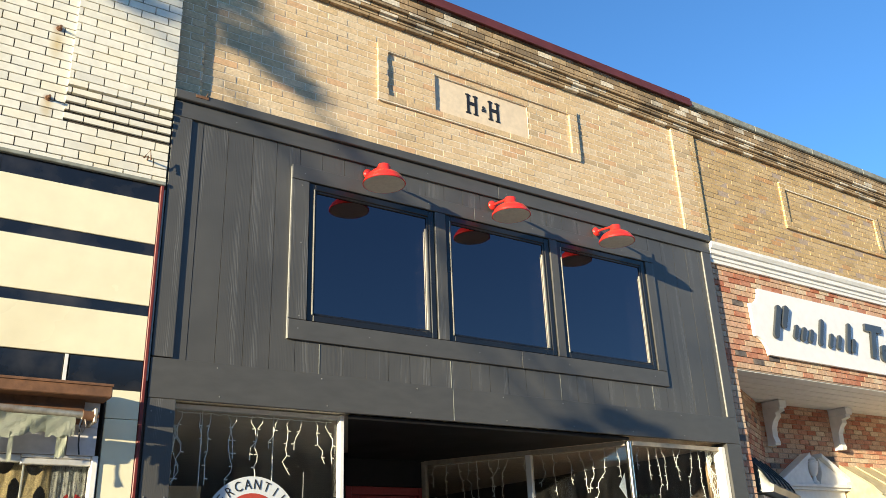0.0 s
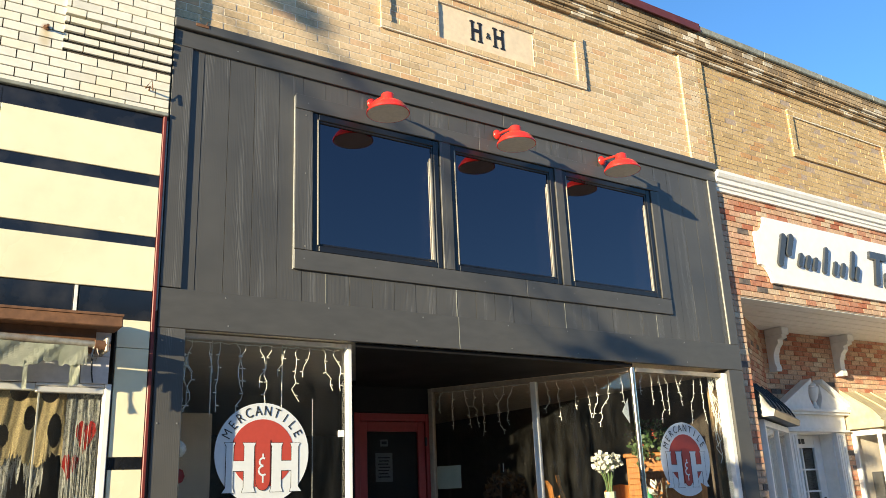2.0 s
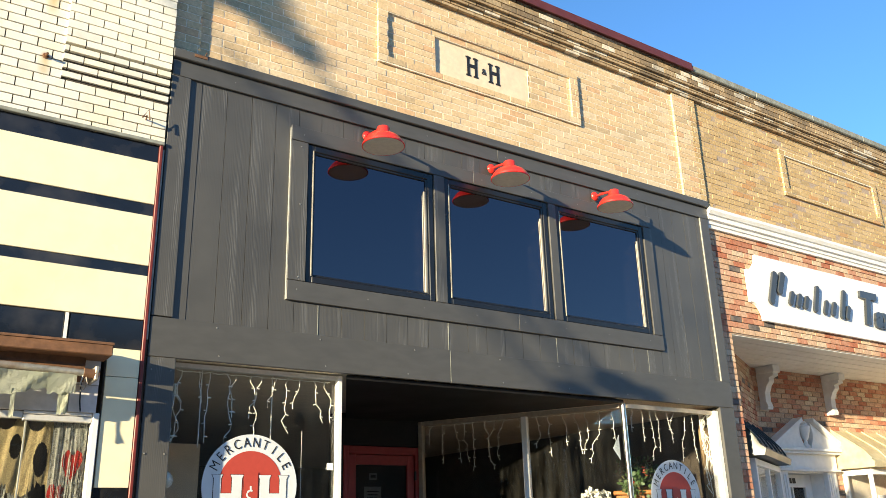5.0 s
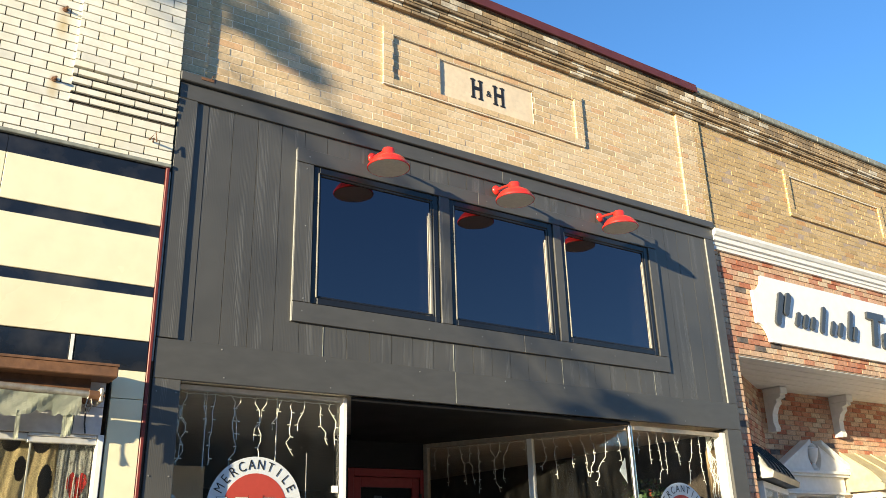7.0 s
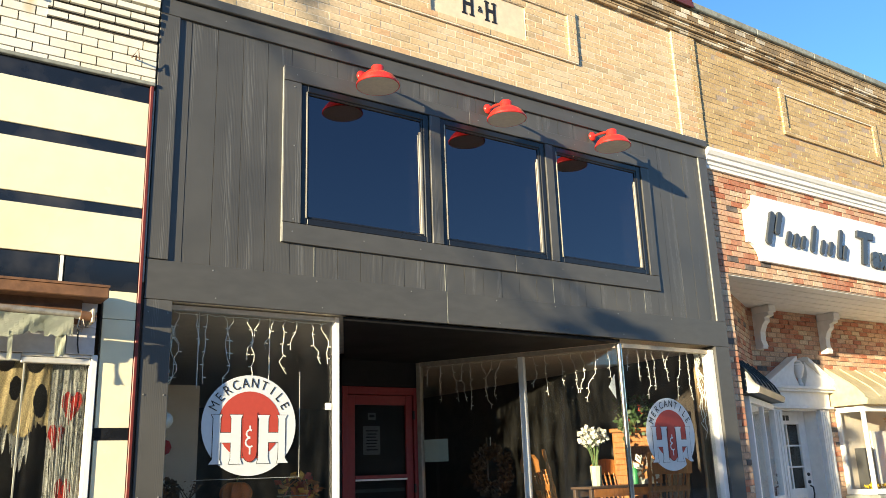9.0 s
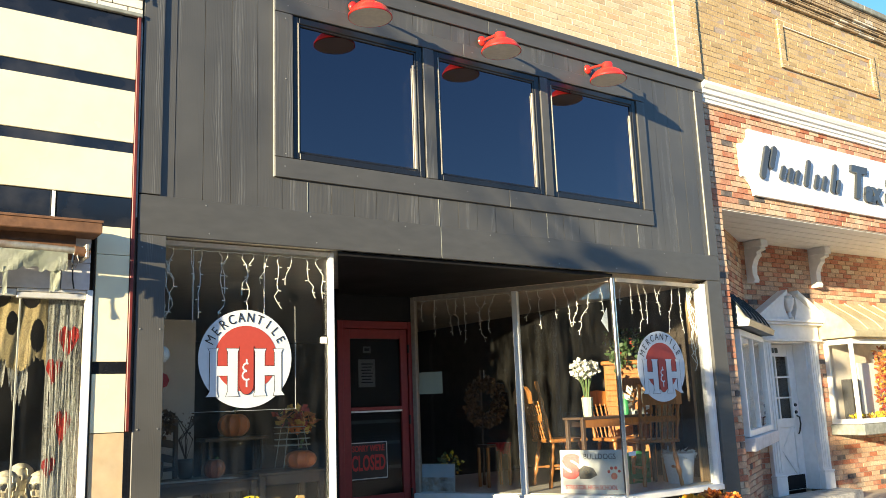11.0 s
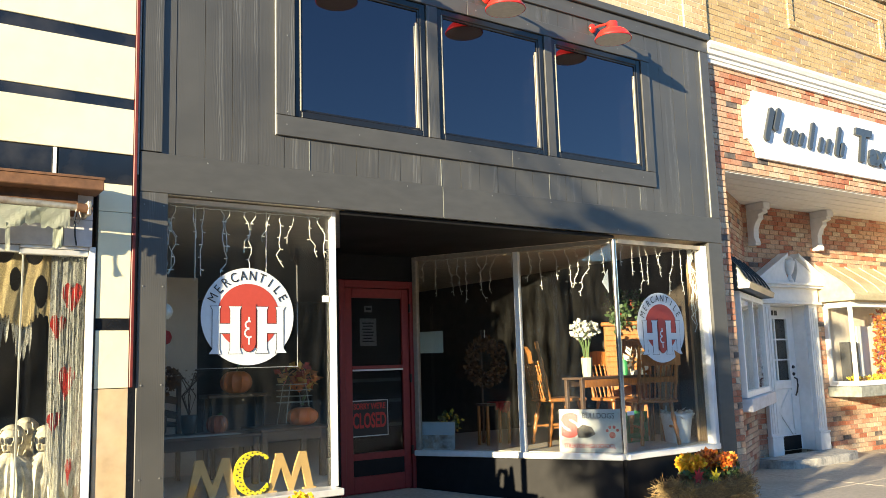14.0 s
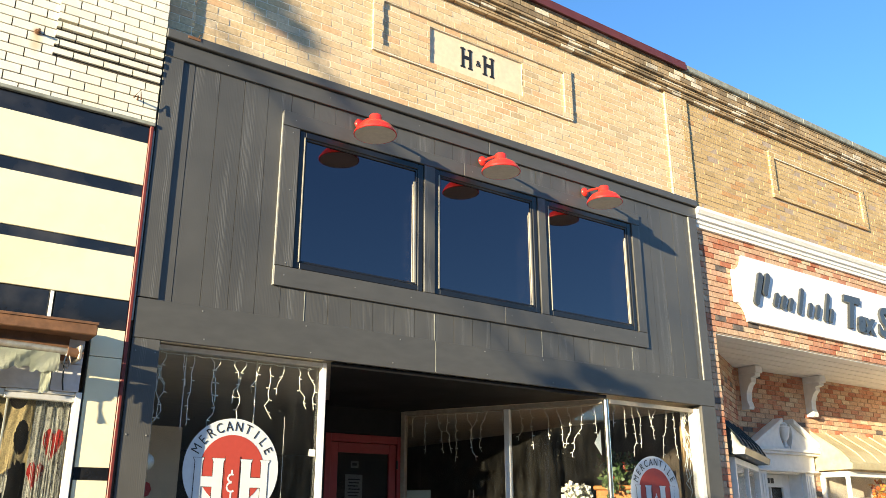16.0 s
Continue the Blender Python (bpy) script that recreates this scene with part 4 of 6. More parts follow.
pilaster(8.305), pilaster(9.41)
part("entablature", boxes((8.31, 9.65, 1.185, 1.26, 2.105, 2.30), (8.28, 9.68, 1.15, 1.26, 2.072, 2.104), (8.23, 9.76, 1.13, 1.26, 2.30, 2.335), (8.19, 9.82, 1.10, 1.26, 2.335, 2.372), bev=0.004), WHITE_PAINT, door)
def half_pediment(s):
    arc = [(s * (0.085 + 0.065 * math.sin(math.pi * k / 8)), 2.415 + 0.33 * k / 8) for k in range(9)]
    face = [(s * 0.77, 2.374), (s * 0.11, 2.72)] + [q for q in arc[::-1] if q[1] < 2.70] + [(s * 0.06, 2.374)]
    part("pediment", prism([(9.005 + x, z) for x, z in face], 1.16, 1.26), WHITE_PAINT, door)
    rake = [(s * 0.83, 2.374), (s * 0.84, 2.412), (s * 0.125, 2.785), (s * 0.125, 2.728), (s * 0.775, 2.374)]
    part("raking_moulding", bevel(prism([(9.005 + x, z) for x, z in rake], 1.10, 1.26), 0.004), WHITE_PAINT, door)
half_pediment(1), half_pediment(-1)
part("urn", lathe([(0.05, 2.374), (0.05, 2.41), (0.03, 2.43), (0.022, 2.48), (0.05, 2.52), (0.072, 2.60), (0.082, 2.67), (0.055, 2.69), (0.06, 2.71), (0.03, 2.74), (0.005, 2.75)], 20, None, Matrix.Translation((9.005, 1.19, 0.0))), WHITE_PAINT, door, smooth=True)

step = solid("door_step", bevel(prism([(8.0, 1.25), (8.0, 0.88), (8.1, 0.76), (8.5, 0.70), (9.3, 0.73), (9.68, 0.82), (9.75, 1.25)], -0.10, 0.045), 0.015, 2), STEP_PAINT, "worn painted concrete door step", "step",
             m=Matrix(((1, 0, 0, 0), (0, 0, 1, 0), (0, 1, 0, 0), (0, 0, 0, 1))))


def bay_window(name, label, x0, x1, z0, z1, out, roof_h, roof_mat, m, mullions, sill_mat, corner=0.07):
    w = thing(name, label, "window", kind="structure")
    w.matrix_basis = m
    f = 0.07
    part("frame", boxes((x0, x0 + corner, -out, -out + 0.06, z0, z1), (x1 - f, x1, -out, -out + 0.06, z0, z1), (x0 + corner, x1 - f, -out, -out + 0.06, z1 - f, z1), (x0 + corner, x1 - f, -out, -out + 0.06, z0, z0 + f),
                        (x0, x0 + 0.05, -out + 0.06, 0, z1 - f, z1), (x0, x0 + 0.05, -out + 0.06, 0, z0, z0 + f), (x0, x0 + 0.05, -0.06, 0, z0 + f, z1 - f), bev=0.004), WHITE_PAINT, w)
    for k in range(mullions):
        mx = x0 + (x1 - x0) * (k + 1) / (mullions + 1)
        part("mullion", boxes((mx - 0.025, mx + 0.025, -out + 0.004, -out + 0.05, z0 + f, z1 - f), bev=0.004), WHITE_PAINT, w)
    for pane in (part("pane", boxes((x0 + corner, x1 - f, -out + 0.03, -out + 0.034, z0 + f, z1 - f)), SHOP_GLASS, w), part("pane", boxes((x0 + 0.02, x0 + 0.024, -out + 0.06, -0.06, z0 + f, z1 - f)), SHOP_GLASS, w)):
        pane.visible_shadow = False
    part("sill", boxes((x0 - 0.05, x1 + 0.05, -out - 0.06, 0, z0 - 0.15, z0 - 0.004), bev=0.01), sill_mat, w)
    prof = [(0.0, z1 + 0.02), (-out - 0.12, z1 + 0.02), (-out - 0.14, z1 + 0.09), (-out - 0.10, z1 + 0.12)] + [(-(out + 0.10) * (1 - k / 6) ** 1.0 * (0.75 + 0.25 * (1 - k / 6)), z1 + 0.12 + (roof_h - 0.12) * (k / 6) ** 0.7) for k in range(1, 7)]
    part("canopy_roof", prism(prof, x0 - 0.1, x1 + 0.1), roof_mat, w, m=Matrix(((0, 1, 0, 0), (1, 0, 0, 0), (0, 0, 1, 0), (0, 0, 0, 1))))
    k = x0 - 0.1
    while k < x1 + 0.1:
        rib = bmesh.new()
        tube([(k, p[0] - 0.004, p[1] + 0.006) for p in prof[3:]], 0.012, 6, rib)
        part("roof_rib", rib, roof_mat, w)
        k += 0.38
    part("interior", boxes((x0 + 0.02, x1, -0.004, -0.001, z0, z1)), PLASTER_PALE, w)
    return w


bay_window("window_4", "white bay window under a dark green metal canopy", 0.24, 2.14, 0.91, 2.10, 0.20, 0.50, GREEN_ROOF, BAY_M, 1, LILAC_PANEL)
bay_window("window_5", "white bay window under a tan metal canopy", 1.60, 4.1, 0.91, 2.09, 0.44, 0.56, TAN_ROOF, BACK_M, 0, GREY_CAP, 0.028)
garland = thing("garland", "autumn leaf garland hanging in the bay window", "garland", (10.86, 0.98, 1.78))
rng = random.Random(21)
gm = bmesh.new()
for k in range(14):
    blades(gm, (0.05 * math.sin(k * 0.6), 0, -0.08 * k + 0.12), 0.09, 40, 0.06, rng)
part("leaves", gm, FALL_LEAF, garland)
gm = bmesh.new()
for k in range(12):
    blades(gm, (-0.88 + 0.11 * k, 0, -0.80), 0.05, 25, 0.05, rng)
part("trailing_leaves", gm, PETAL_YELLOW, garland)
part("white_board", boxes((-0.46, 0.30, 0.10, 0.12, -0.86, -0.02)), SIGN_WHITE, garland, "white display board")
part("dark_shelf", boxes((-0.78, -0.56, 0.05, 0.2, -0.86, -0.25)), GREY_PRINT, garland, "dark shelf stand")

# ---- left building ----
left_shell = thing("wall_left", "white glazed brick over cream and black glass panels", "wall", kind="structure")
part("backing", boxes((-6, -0.205, 0.008, 0.3, 4.16, 7.0)), DARK_MORTAR, left_shell)
part("substrate", boxes((-6, -0.205, 0.014, 0.3, 2.55, 4.16), (-0.455, -0.205, 0.014, 0.3, -0.1, 2.55)), DARK_MORTAR, left_shell)
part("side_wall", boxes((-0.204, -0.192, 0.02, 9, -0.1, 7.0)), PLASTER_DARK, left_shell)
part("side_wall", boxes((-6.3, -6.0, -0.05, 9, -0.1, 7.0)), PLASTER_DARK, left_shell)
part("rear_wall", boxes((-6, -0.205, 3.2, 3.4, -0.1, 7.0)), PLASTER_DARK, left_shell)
part("coping", boxes((-6.3, -0.2, -0.08, 0.4, 6.92, 7.02)), GREY_CAP, left_shell)
LOW = pose(0, 0.05, 0)
for x0, x1 in ((-4.4, -2.84), (-2.837, -1.275), (-1.272, -0.238)):
    for z0, z1 in ((3.668, 3.992), (3.212, 3.578), (2.828, 3.138)):
        part("cream_panel", boxes((x0, x1, -0.056, -0.037, z0, z1), bev=0.003), CREAM_PANEL, left_shell, m=LOW)
    for z0, z1 in ((3.58, 3.666), (3.14, 3.21)):
        part("black_panel", boxes((x0, x1, -0.046, -0.037, z0, z1)), BLACK_PANEL, left_shell, m=LOW)
    part("black_panel", boxes((x0, x1, -0.040, -0.036, 3.994, 4.13)), BLACK_PANEL, left_shell, m=LOW)
for x0, x1 in ((-3.3, -2.02), (-2.015, -0.735), (-0.70, -0.238)):
    part("black_panel", boxes((x0, x1, -0.054, -0.037, 2.62, 2.822), bev=0.003), BLACK_PANEL, left_shell, m=LOW)
part("joint_strip", boxes((-0.73, -0.71, -0.058, -0.037, 2.62, 2.822)), WHITE_PAINT, left_shell, m=LOW)
part("flashing", boxes((-6, -0.205, -0.02, 0.013, 4.132, 4.160), bev=0.004), GREY_CAP, left_shell)
for z0, z1, mt in ((-0.1, 1.285, TAN_STONE), (1.29, 1.657, CREAM_PANEL), (1.66, 1.732, BLACK_PANEL), (1.735, 2.43, CREAM_PANEL), (2.434, 2.618, CREAM_PANEL)):
    part("pier_panel", boxes((-0.447, -0.24, -0.056 if mt != BLACK_PANEL else -0.05, -0.036, z0, z1), bev=0.002), mt, left_shell, m=LOW)
strip = thing("flashing", "dark red metal strip between the two shop fronts", "flashing", kind="structure")
part("strip", boxes((-0.236, -0.212, -0.014, 0.03, 1.29, 4.13), bev=0.004), RED_TRIM, strip)
part("caulk", boxes((-0.21, -0.2, -0.004, 0.03, 2.7, 4.1)), CAULK, strip)
for bx, bz in ((-1.055, 5.19), (-1.058, 4.61)):
    a = thing("anchor_bolt", "rusty iron anchor bolt in white brick", "bolt", (bx, -0.004, bz), group="anchor bolts")
    part("plate", lathe([(0.022, 0), (0.018, 0.012)], 8, None, Matrix.Rotation(radians(90), 4, "X")), RUST_LEDGE, a)
    part("shank", tube([(0, 0, 0), (0.005, -0.05, -0.004)], 0.009), RUST_LEDGE, a)
hook = thing("wall_hook", "bent rusty iron hook on white brick", "hook", (-0.35, -0.004, 4.31))
part("rod", tube([(0, 0, 0), (-0.01, -0.06, 0.0), (-0.04, -0.06, -0.02), (0.0, -0.07, 0.05), (0.01, -0.07, -0.03)], 0.006), RUST_LEDGE, hook)

ledge = thing("ledge", "rusty brown sheet metal ledge over the shop window", "ledge", kind="structure")
part("fascia", boxes((-6, -0.47, -0.25, -0.037, 2.515, 2.588), bev=0.006), RUST_LEDGE, ledge)
part("lip", boxes((-6, -0.468, -0.257, -0.24, 2.583, 2.598)), RUST_LEDGE, ledge)
head = thing("window_head", "pale painted boards over the neighbour's shop window", "board", kind="structure")
part("board", boxes((-6, -0.66, -0.02, 0.02, 2.19, 2.54), (-0.655, -0.488, -0.025, 0.02, 2.19, 2.36), (-0.655, -0.488, -0.03, 0.02, 2.363, 2.54)), LILAC_PANEL, head)
win = thing("window_6", "shop window in a pale metal frame", "window", (0, 0.055, 0), kind="structure")
part("post", boxes((-0.500, -0.462, -0.075, 0.0, 0.3, 2.19), bev=0.004), WHITE_PAINT, win)
part("top_rail", boxes((-0.90, -0.502, -0.06, 0.0, 2.13, 2.165), (-6, -0.90, -0.05, 0.0, 2.14, 2.185), (-0.90, -0.502, -0.066, 0.0, 2.168, 2.188), bev=0.004), ALU, win)
part("mullion", boxes((-0.880, -0.872, -0.04, -0.015, 0.45, 2.13)), GREY_CAP, win)
part("bottom_rail", boxes((-6, -0.502, -0.06, 0.0, 0.40, 0.46), bev=0.004), ALU, win)
part("base", boxes((-6, -0.48, -0.05, 0.1, -0.1, 0.40)), TAN_STONE, win)
part("pane", boxes((-0.866, -0.502, -0.03, -0.026, 0.46, 2.13)), SHOP_GLASS, win).visible_shadow = False
part("pane", boxes((-6, -0.884, -0.03, -0.026, 0.46, 2.14)), SHOP_GLASS, win).visible_shadow = False
solid("floor_left", boxes((-6, -0.49, 0.1, 3.2, 0.36, 0.40)), FLOOR_WOOD, "wooden display floor of the neighbour's shop", "floor", "structure")
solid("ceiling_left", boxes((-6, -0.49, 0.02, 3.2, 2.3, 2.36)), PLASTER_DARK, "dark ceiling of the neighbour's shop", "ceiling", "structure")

pole = thing("awning", "torn faded green canvas awning rolled on a pipe", "awning")
part("pipe", tube([(-3.5, -0.20, 2.50), (-0.62, -0.20, 2.405)], 0.022, 10), PIPE_STEEL, pole, smooth=True)
part("collar", tube([(-0.62, -0.20, 2.405), (-0.53, -0.20, 2.40)], 0.03, 10), RUST_LEDGE, pole, smooth=True)
part("arm", boxes((-0.56, -0.535, -0.23, -0.03, 2.36, 2.45), bev=0.006), PIPE_STEEL, pole)
part("loop", tube([(-0.62, -0.21, 2.40), (-0.635, -0.21, 2.33), (-0.61, -0.21, 2.30), (-0.595, -0.21, 2.34), (-0.61, -0.21, 2.40)], 0.005, 6), PIPE_STEEL, pole)
part("cord", tube([(-0.60, -0.05, 2.38), (-0.595, -0.05, 2.25), (-0.585, -0.05, 2.19)], 0.005, 6), INK, pole)
def torn_cloth(x0, x1, top, bottom, y, nx, nz, rough, rng, holes=(), wave=0.02, fold=55.0):
    """A hanging sheet with a ragged lower edge and holes."""
    bm = bmesh.new()
    low = [bottom + rng.uniform(0, rough) + rough * 0.6 * math.sin((x1 - x0) * i / nx * fold * 0.7 + rng.uniform(-0.3, 0.3)) for i in range(nx + 1)]
    grid = [[bm.verts.new((x0 + (x1 - x0) * i / nx, y + wave * math.sin((x1 - x0) * i / nx * fold + j / nz * 2.5) + 0.3 * wave * math.sin((x1 - x0) * i / nx * fold * 2.7 + 7.0 * j / nz), top(x0 + (x1 - x0) * i / nx) + (low[i] - top(x0 + (x1 - x0) * i / nx)) * j / nz)) for j in range(nz + 1)] for i in range(nx + 1)]
    for i in range(nx):
        for j in range(nz):
            c = (grid[i][j].co + grid[i + 1][j + 1].co) / 2
            if any(((c.x - hx) / rx) ** 2 + ((c.z - hz) / rz) ** 2 < 1 for hx, hz, rx, rz in holes):
                continue
            bm.faces.new((grid[i][j], grid[i + 1][j], grid[i + 1][j + 1], grid[i][j + 1]))
    bmesh.ops.solidify(bm, geom=list(bm.faces), thickness=0.003)
    return bm
rng = random.Random(31)
pt = lambda x: 2.405 + (-0.62 - x) * 0.033
# Plate added to stop sunlight leaking between ledge and canvas onto the pier.
part("sun_block_plate", boxes((-2.4, -0.60, -0.126, -0.12, 2.36, 2.514)), RUST_LEDGE, pole, "rusty plate added to block sun above the canvas")
part("canvas", torn_cloth(-2.4, -0.80, lambda x: pt(x) - 0.026, 2.25, -0.222, 60, 14, 0.03, rng, wave=0.008, fold=19.0), AWNING, pole)
part("canvas", torn_cloth(-0.82, -0.662, lambda x: pt(x) - 0.022, 2.25, -0.232, 14, 14, 0.02, rng, wave=0.006, fold=19.0), AWNING, pole)
part("canvas", torn_cloth(-0.755, -0.70, lambda x: 2.30, 2.12, -0.232, 6, 10, 0.03, rng, wave=0.008), AWNING, pole)
part("canvas", torn_cloth(-1.01, -0.985, lambda x: 2.28, 2.10, -0.232, 4, 8, 0.03, rng, wave=0.008), AWNING, pole)

gauze = thing("gauze_curtain", "grey tattered gauze curtain with red stains", "curtain")
CLOTH_M = Matrix.Translation((0, 0.035, 0))
part("gauze", torn_cloth(-0.708, -0.507, lambda x: 2.16, 0.60, 0.03, 36, 60, 0.1, rng, holes=[(-0.58, 1.2, 0.008, 0.04), (-0.68, 1.5, 0.007, 0.05), (-0.55, 0.95, 0.014, 0.04)], wave=0.004, fold=110.0), GAUZE, gauze, m=CLOTH_M)
for k in range(40):
    x = rng.uniform(-0.70, -0.515)
    z1 = rng.uniform(1.2, 2.1)
    part("thread", tube([(x, 0.012 + rng.uniform(-0.006, 0.006), z1), (x + rng.uniform(-0.015, 0.015), 0.01, z1 - rng.uniform(0.3, 0.7))], 0.0016, 4), GAUZE, gauze, m=CLOTH_M)
for sx, sz, wd, ht in ((-0.583, 1.864, 0.060, 0.105), (-0.660, 1.675, 0.045, 0.088), (-0.600, 1.33, 0.046, 0.112), (-0.668, 1.09, 0.036, 0.075), (-0.575, 0.79, 0.018, 0.09)):
    pts = []
    for k in range(32):
        a = 2 * math.pi * k / 32
        hx, hz = math.sin(a) ** 3, (13 * math.cos(a) - 5 * math.cos(2 * a) - 2 * math.cos(3 * a) - math.cos(4 * a)) / 15
        pts.append((sx + wd * hx + 0.12 * wd * hz + rng.uniform(-0.004, 0.004), sz + ht * (hz + 0.12) + rng.uniform(-0.006, 0.006)))
    part("heart", prism(pts, 0.006, 0.008), BLOOD, gauze, "faded red heart print", m=CLOTH_M @ pose(0, 0.010, 0))
burlap = thing("burlap_cloth", "ragged tan burlap with round holes", "cloth")
BURLAP_M = Matrix.Translation((0, 0.035, 0))
part("sheet", torn_cloth(-1.45, -0.70, lambda x: 2.16, 1.70, 0.06, 130, 90, 0.05, rng, holes=[(-0.80, 2.14, 0.050, 0.065), (-0.905, 1.98, 0.033, 0.075), (-0.757, 1.905, 0.040, 0.105), (-0.975, 2.15, 0.055, 0.07), (-1.05, 1.87, 0.04, 0.07), (-1.2, 2.05, 0.05, 0.06), (-1.22, 1.8, 0.04, 0.08)], wave=0.006, fold=42.0), BURLAP, burlap, m=BURLAP_M)
part("fringe", torn_cloth(-1.3, -0.80, lambda x: 1.80, 1.50, 0.075, 60, 20, 0.16, rng, wave=0.008), GAUZE, burlap, m=BURLAP_M)


def figure(name, label, x, y, z, s, seed):
    """A skull-headed draped decoration: one mesh."""
    r = random.Random(seed)
    bm = bmesh.new()
    bmesh.ops.create_uvsphere(bm, u_segments=48, v_segments=36, radius=0.078 * s)
    dark = set()
    for f in bm.faces:
        c = f.calc_center_median() / s
        eye = min(((c.x - ex) / 0.019) ** 2 + ((c.z + 0.002) / 0.019) ** 2 for ex in (-0.031, 0.031))
        nose = (c.x / 0.009) ** 2 + ((c.z + 0.033) / 0.012) ** 2
        mouth = abs(c.z + 0.056) < 0.004 and abs(c.x) < 0.026
        if c.y < 0 and (eye < 1 or nose < 1 or mouth):
            f.material_index = 1
            dark.update(f.verts)
    for v in dark:
        v.co.y += 0.012 * s
    for v in bm.verts:
        if v.co.z < -0.01:
            v.co.x *= 0.78
            v.co.z *= 1.4
        v.co.x *= 0.84
    hood = bmesh.new()
    bmesh.ops.create_uvsphere(hood, u_segments=24, v_segments=16, radius=0.094 * s)
    bmesh.ops.delete(hood, geom=[f for f in hood.faces if f.calc_center_median().y < -0.035 * s and f.calc_center_median().z < 0.068 * s], context="FACES")
    for v in hood.verts:
        v.co.x *= 0.88
        v.co.y += 0.012 * s
        if v.co.z < 0:
            v.co.z *= 1.7
        v.co += Vector((r.uniform(-0.004, 0.004), r.uniform(-0.004, 0.004), 0))
    bmesh.ops.solidify(hood, geom=list(hood.faces), thickness=0.006)
    tmp = bpy.data.meshes.new("mesh")
    hood.to_mesh(tmp)
    hood.free()
    bm.from_mesh(tmp)
    bmesh.ops.translate(bm, verts=bm.verts, vec=(0, 0, 0.40 * s))
    lathe([(0.20 * s, -0.2), (0.19 * s, -0.1), (0.18 * s, 0.0), (0.18 * s, 0.08 * s), (0.175 * s, 0.15 * s), (0.16 * s, 0.21 * s), (0.12 * s, 0.26 * s), (0.06 * s, 0.30 * s), (0.03 * s, 0.33 * s)], 64, bm)
    for v in bm.verts:
        if v.co.z < 0.28 * s:
            a = math.atan2(v.co.y, v.co.x)
            v.co += Vector((math.cos(a), math.sin(a), 0)) * (0.014 * math.sin(9 * a + seed + 6 * v.co.z) + 0.008 * math.sin(23 * a + 2 * seed) + r.uniform(-0.006, 0.006))
    ob = solid(name, bm, BONE, label, "decoration", group="skull decorations", smooth=True, m=pose(x, y, z, 0, 0, -35))
    ob.data.materials.append(INK)
    return ob


figure("skull_figure", "pale plastic skull decoration draped in rags behind glass", -0.672, 0.30, 0.60, 0.95, 1)
figure("skull_figure", "pale plastic skull decoration draped in rags behind glass", -0.865, 0.30, 0.60, 0.98, 2)
figure("skull_figure", "pale plastic skull decoration draped in rags behind glass", -0.755, 0.52, 0.62, 1.0, 3)

# ---- shop front ----
P_POST, P_BACK = Vector((4.37, 0.09, 0)), Vector((3.28, 2.05, 0))
L_POST, L_BACK = Vector((1.29, 0.15, 0)), Vector((2.26, 2.05, 0))
def along(p, q):
    d = q - p
    return Matrix.Translation(p) @ Matrix.Rotation(math.atan2(d.y, d.x), 4, "Z"), d.length
ZH = 2.586
front = thing("shop_window", "shop window glazing in pale metal frames round the entry", "window", kind="structure")
SILL_R, SILL_L = 0.485, 0.50
ZR = 2.552
DM, DL = along(P_POST, P_BACK)
LM, LL = along(L_POST, L_BACK)
# left bay, street side
part("post", boxes((1.288, 1.326, 0.098, 0.155, SILL_L, ZH), bev=0.005), WHITE_PAINT, front, "white metal corner post")
part("sill", boxes((0.002, 1.31, -0.02, 0.18, SILL_L - 0.05, SILL_L), bev=0.005), ALU, front)
part("jamb", boxes((0.002, 0.025, 0.12, 0.18, SILL_L, ZH)), ALU, front)
part("head_rail", boxes((0.025, 1.288, 0.12, 0.18, ZH - 0.03, ZH)), ALU, front)
part("pane", boxes((0.025, 1.288, 0.148, 0.152, SILL_L, ZH - 0.03)), SHOP_GLASS, front).visible_shadow = False
part("pane", boxes((0.03, LL - 0.03, -0.002, 0.002, SILL_L, ZH - 0.03)), SHOP_GLASS, front, m=LM).visible_shadow = False
part("sill", boxes((0.03, LL - 0.03, -0.01, 0.03, SILL_L - 0.05, SILL_L)), BLACK_PAINT, front, m=LM)
part("base", boxes((0.0, 1.30, 0.02, 0.10, -0.1, SILL_L - 0.05)), BLACK_PAINT, front)
part("base", boxes((0.03, LL, -0.03, 0.04, -0.1, SILL_L - 0.05)), BLACK_PAINT, front, m=LM)
# right bay
part("corner_post", tube([(4.37, 0.09, SILL_R), (4.37, 0.09, ZR)], 0.026, 16), CHROME, front, "polished metal corner post", smooth=True)
part("sill", boxes((4.36, 5.72, 0.02, 0.15, SILL_R - 0.055, SILL_R), bev=0.006), WHITE_PAINT, front)
part("sill", boxes((0.0, DL, -0.06, 0.07, SILL_R - 0.056, SILL_R - 0.001), bev=0.006), WHITE_PAINT, front, m=DM)
part("jamb", boxes((5.655, 5.718, 0.03, 0.14, SILL_R, ZR), bev=0.005), WHITE_PAINT, front)
part("head_rail", boxes((4.40, 5.655, 0.06, 0.12, ZR - 0.04, ZR)), RAIL_TAN, front)
part("head_rail", boxes((0.03, DL, -0.03, 0.03, ZR - 0.04, ZR)), RAIL_TAN, front, m=DM)
part("pane", boxes((4.40, 5.655, 0.088, 0.092, SILL_R, ZR - 0.04)), SHOP_GLASS, front).visible_shadow = False
part("pane", boxes((0.03, DL * 0.457 - 0.03, -0.002, 0.002, SILL_R, ZR - 0.04)), SHOP_GLASS, front, m=DM).visible_shadow = False
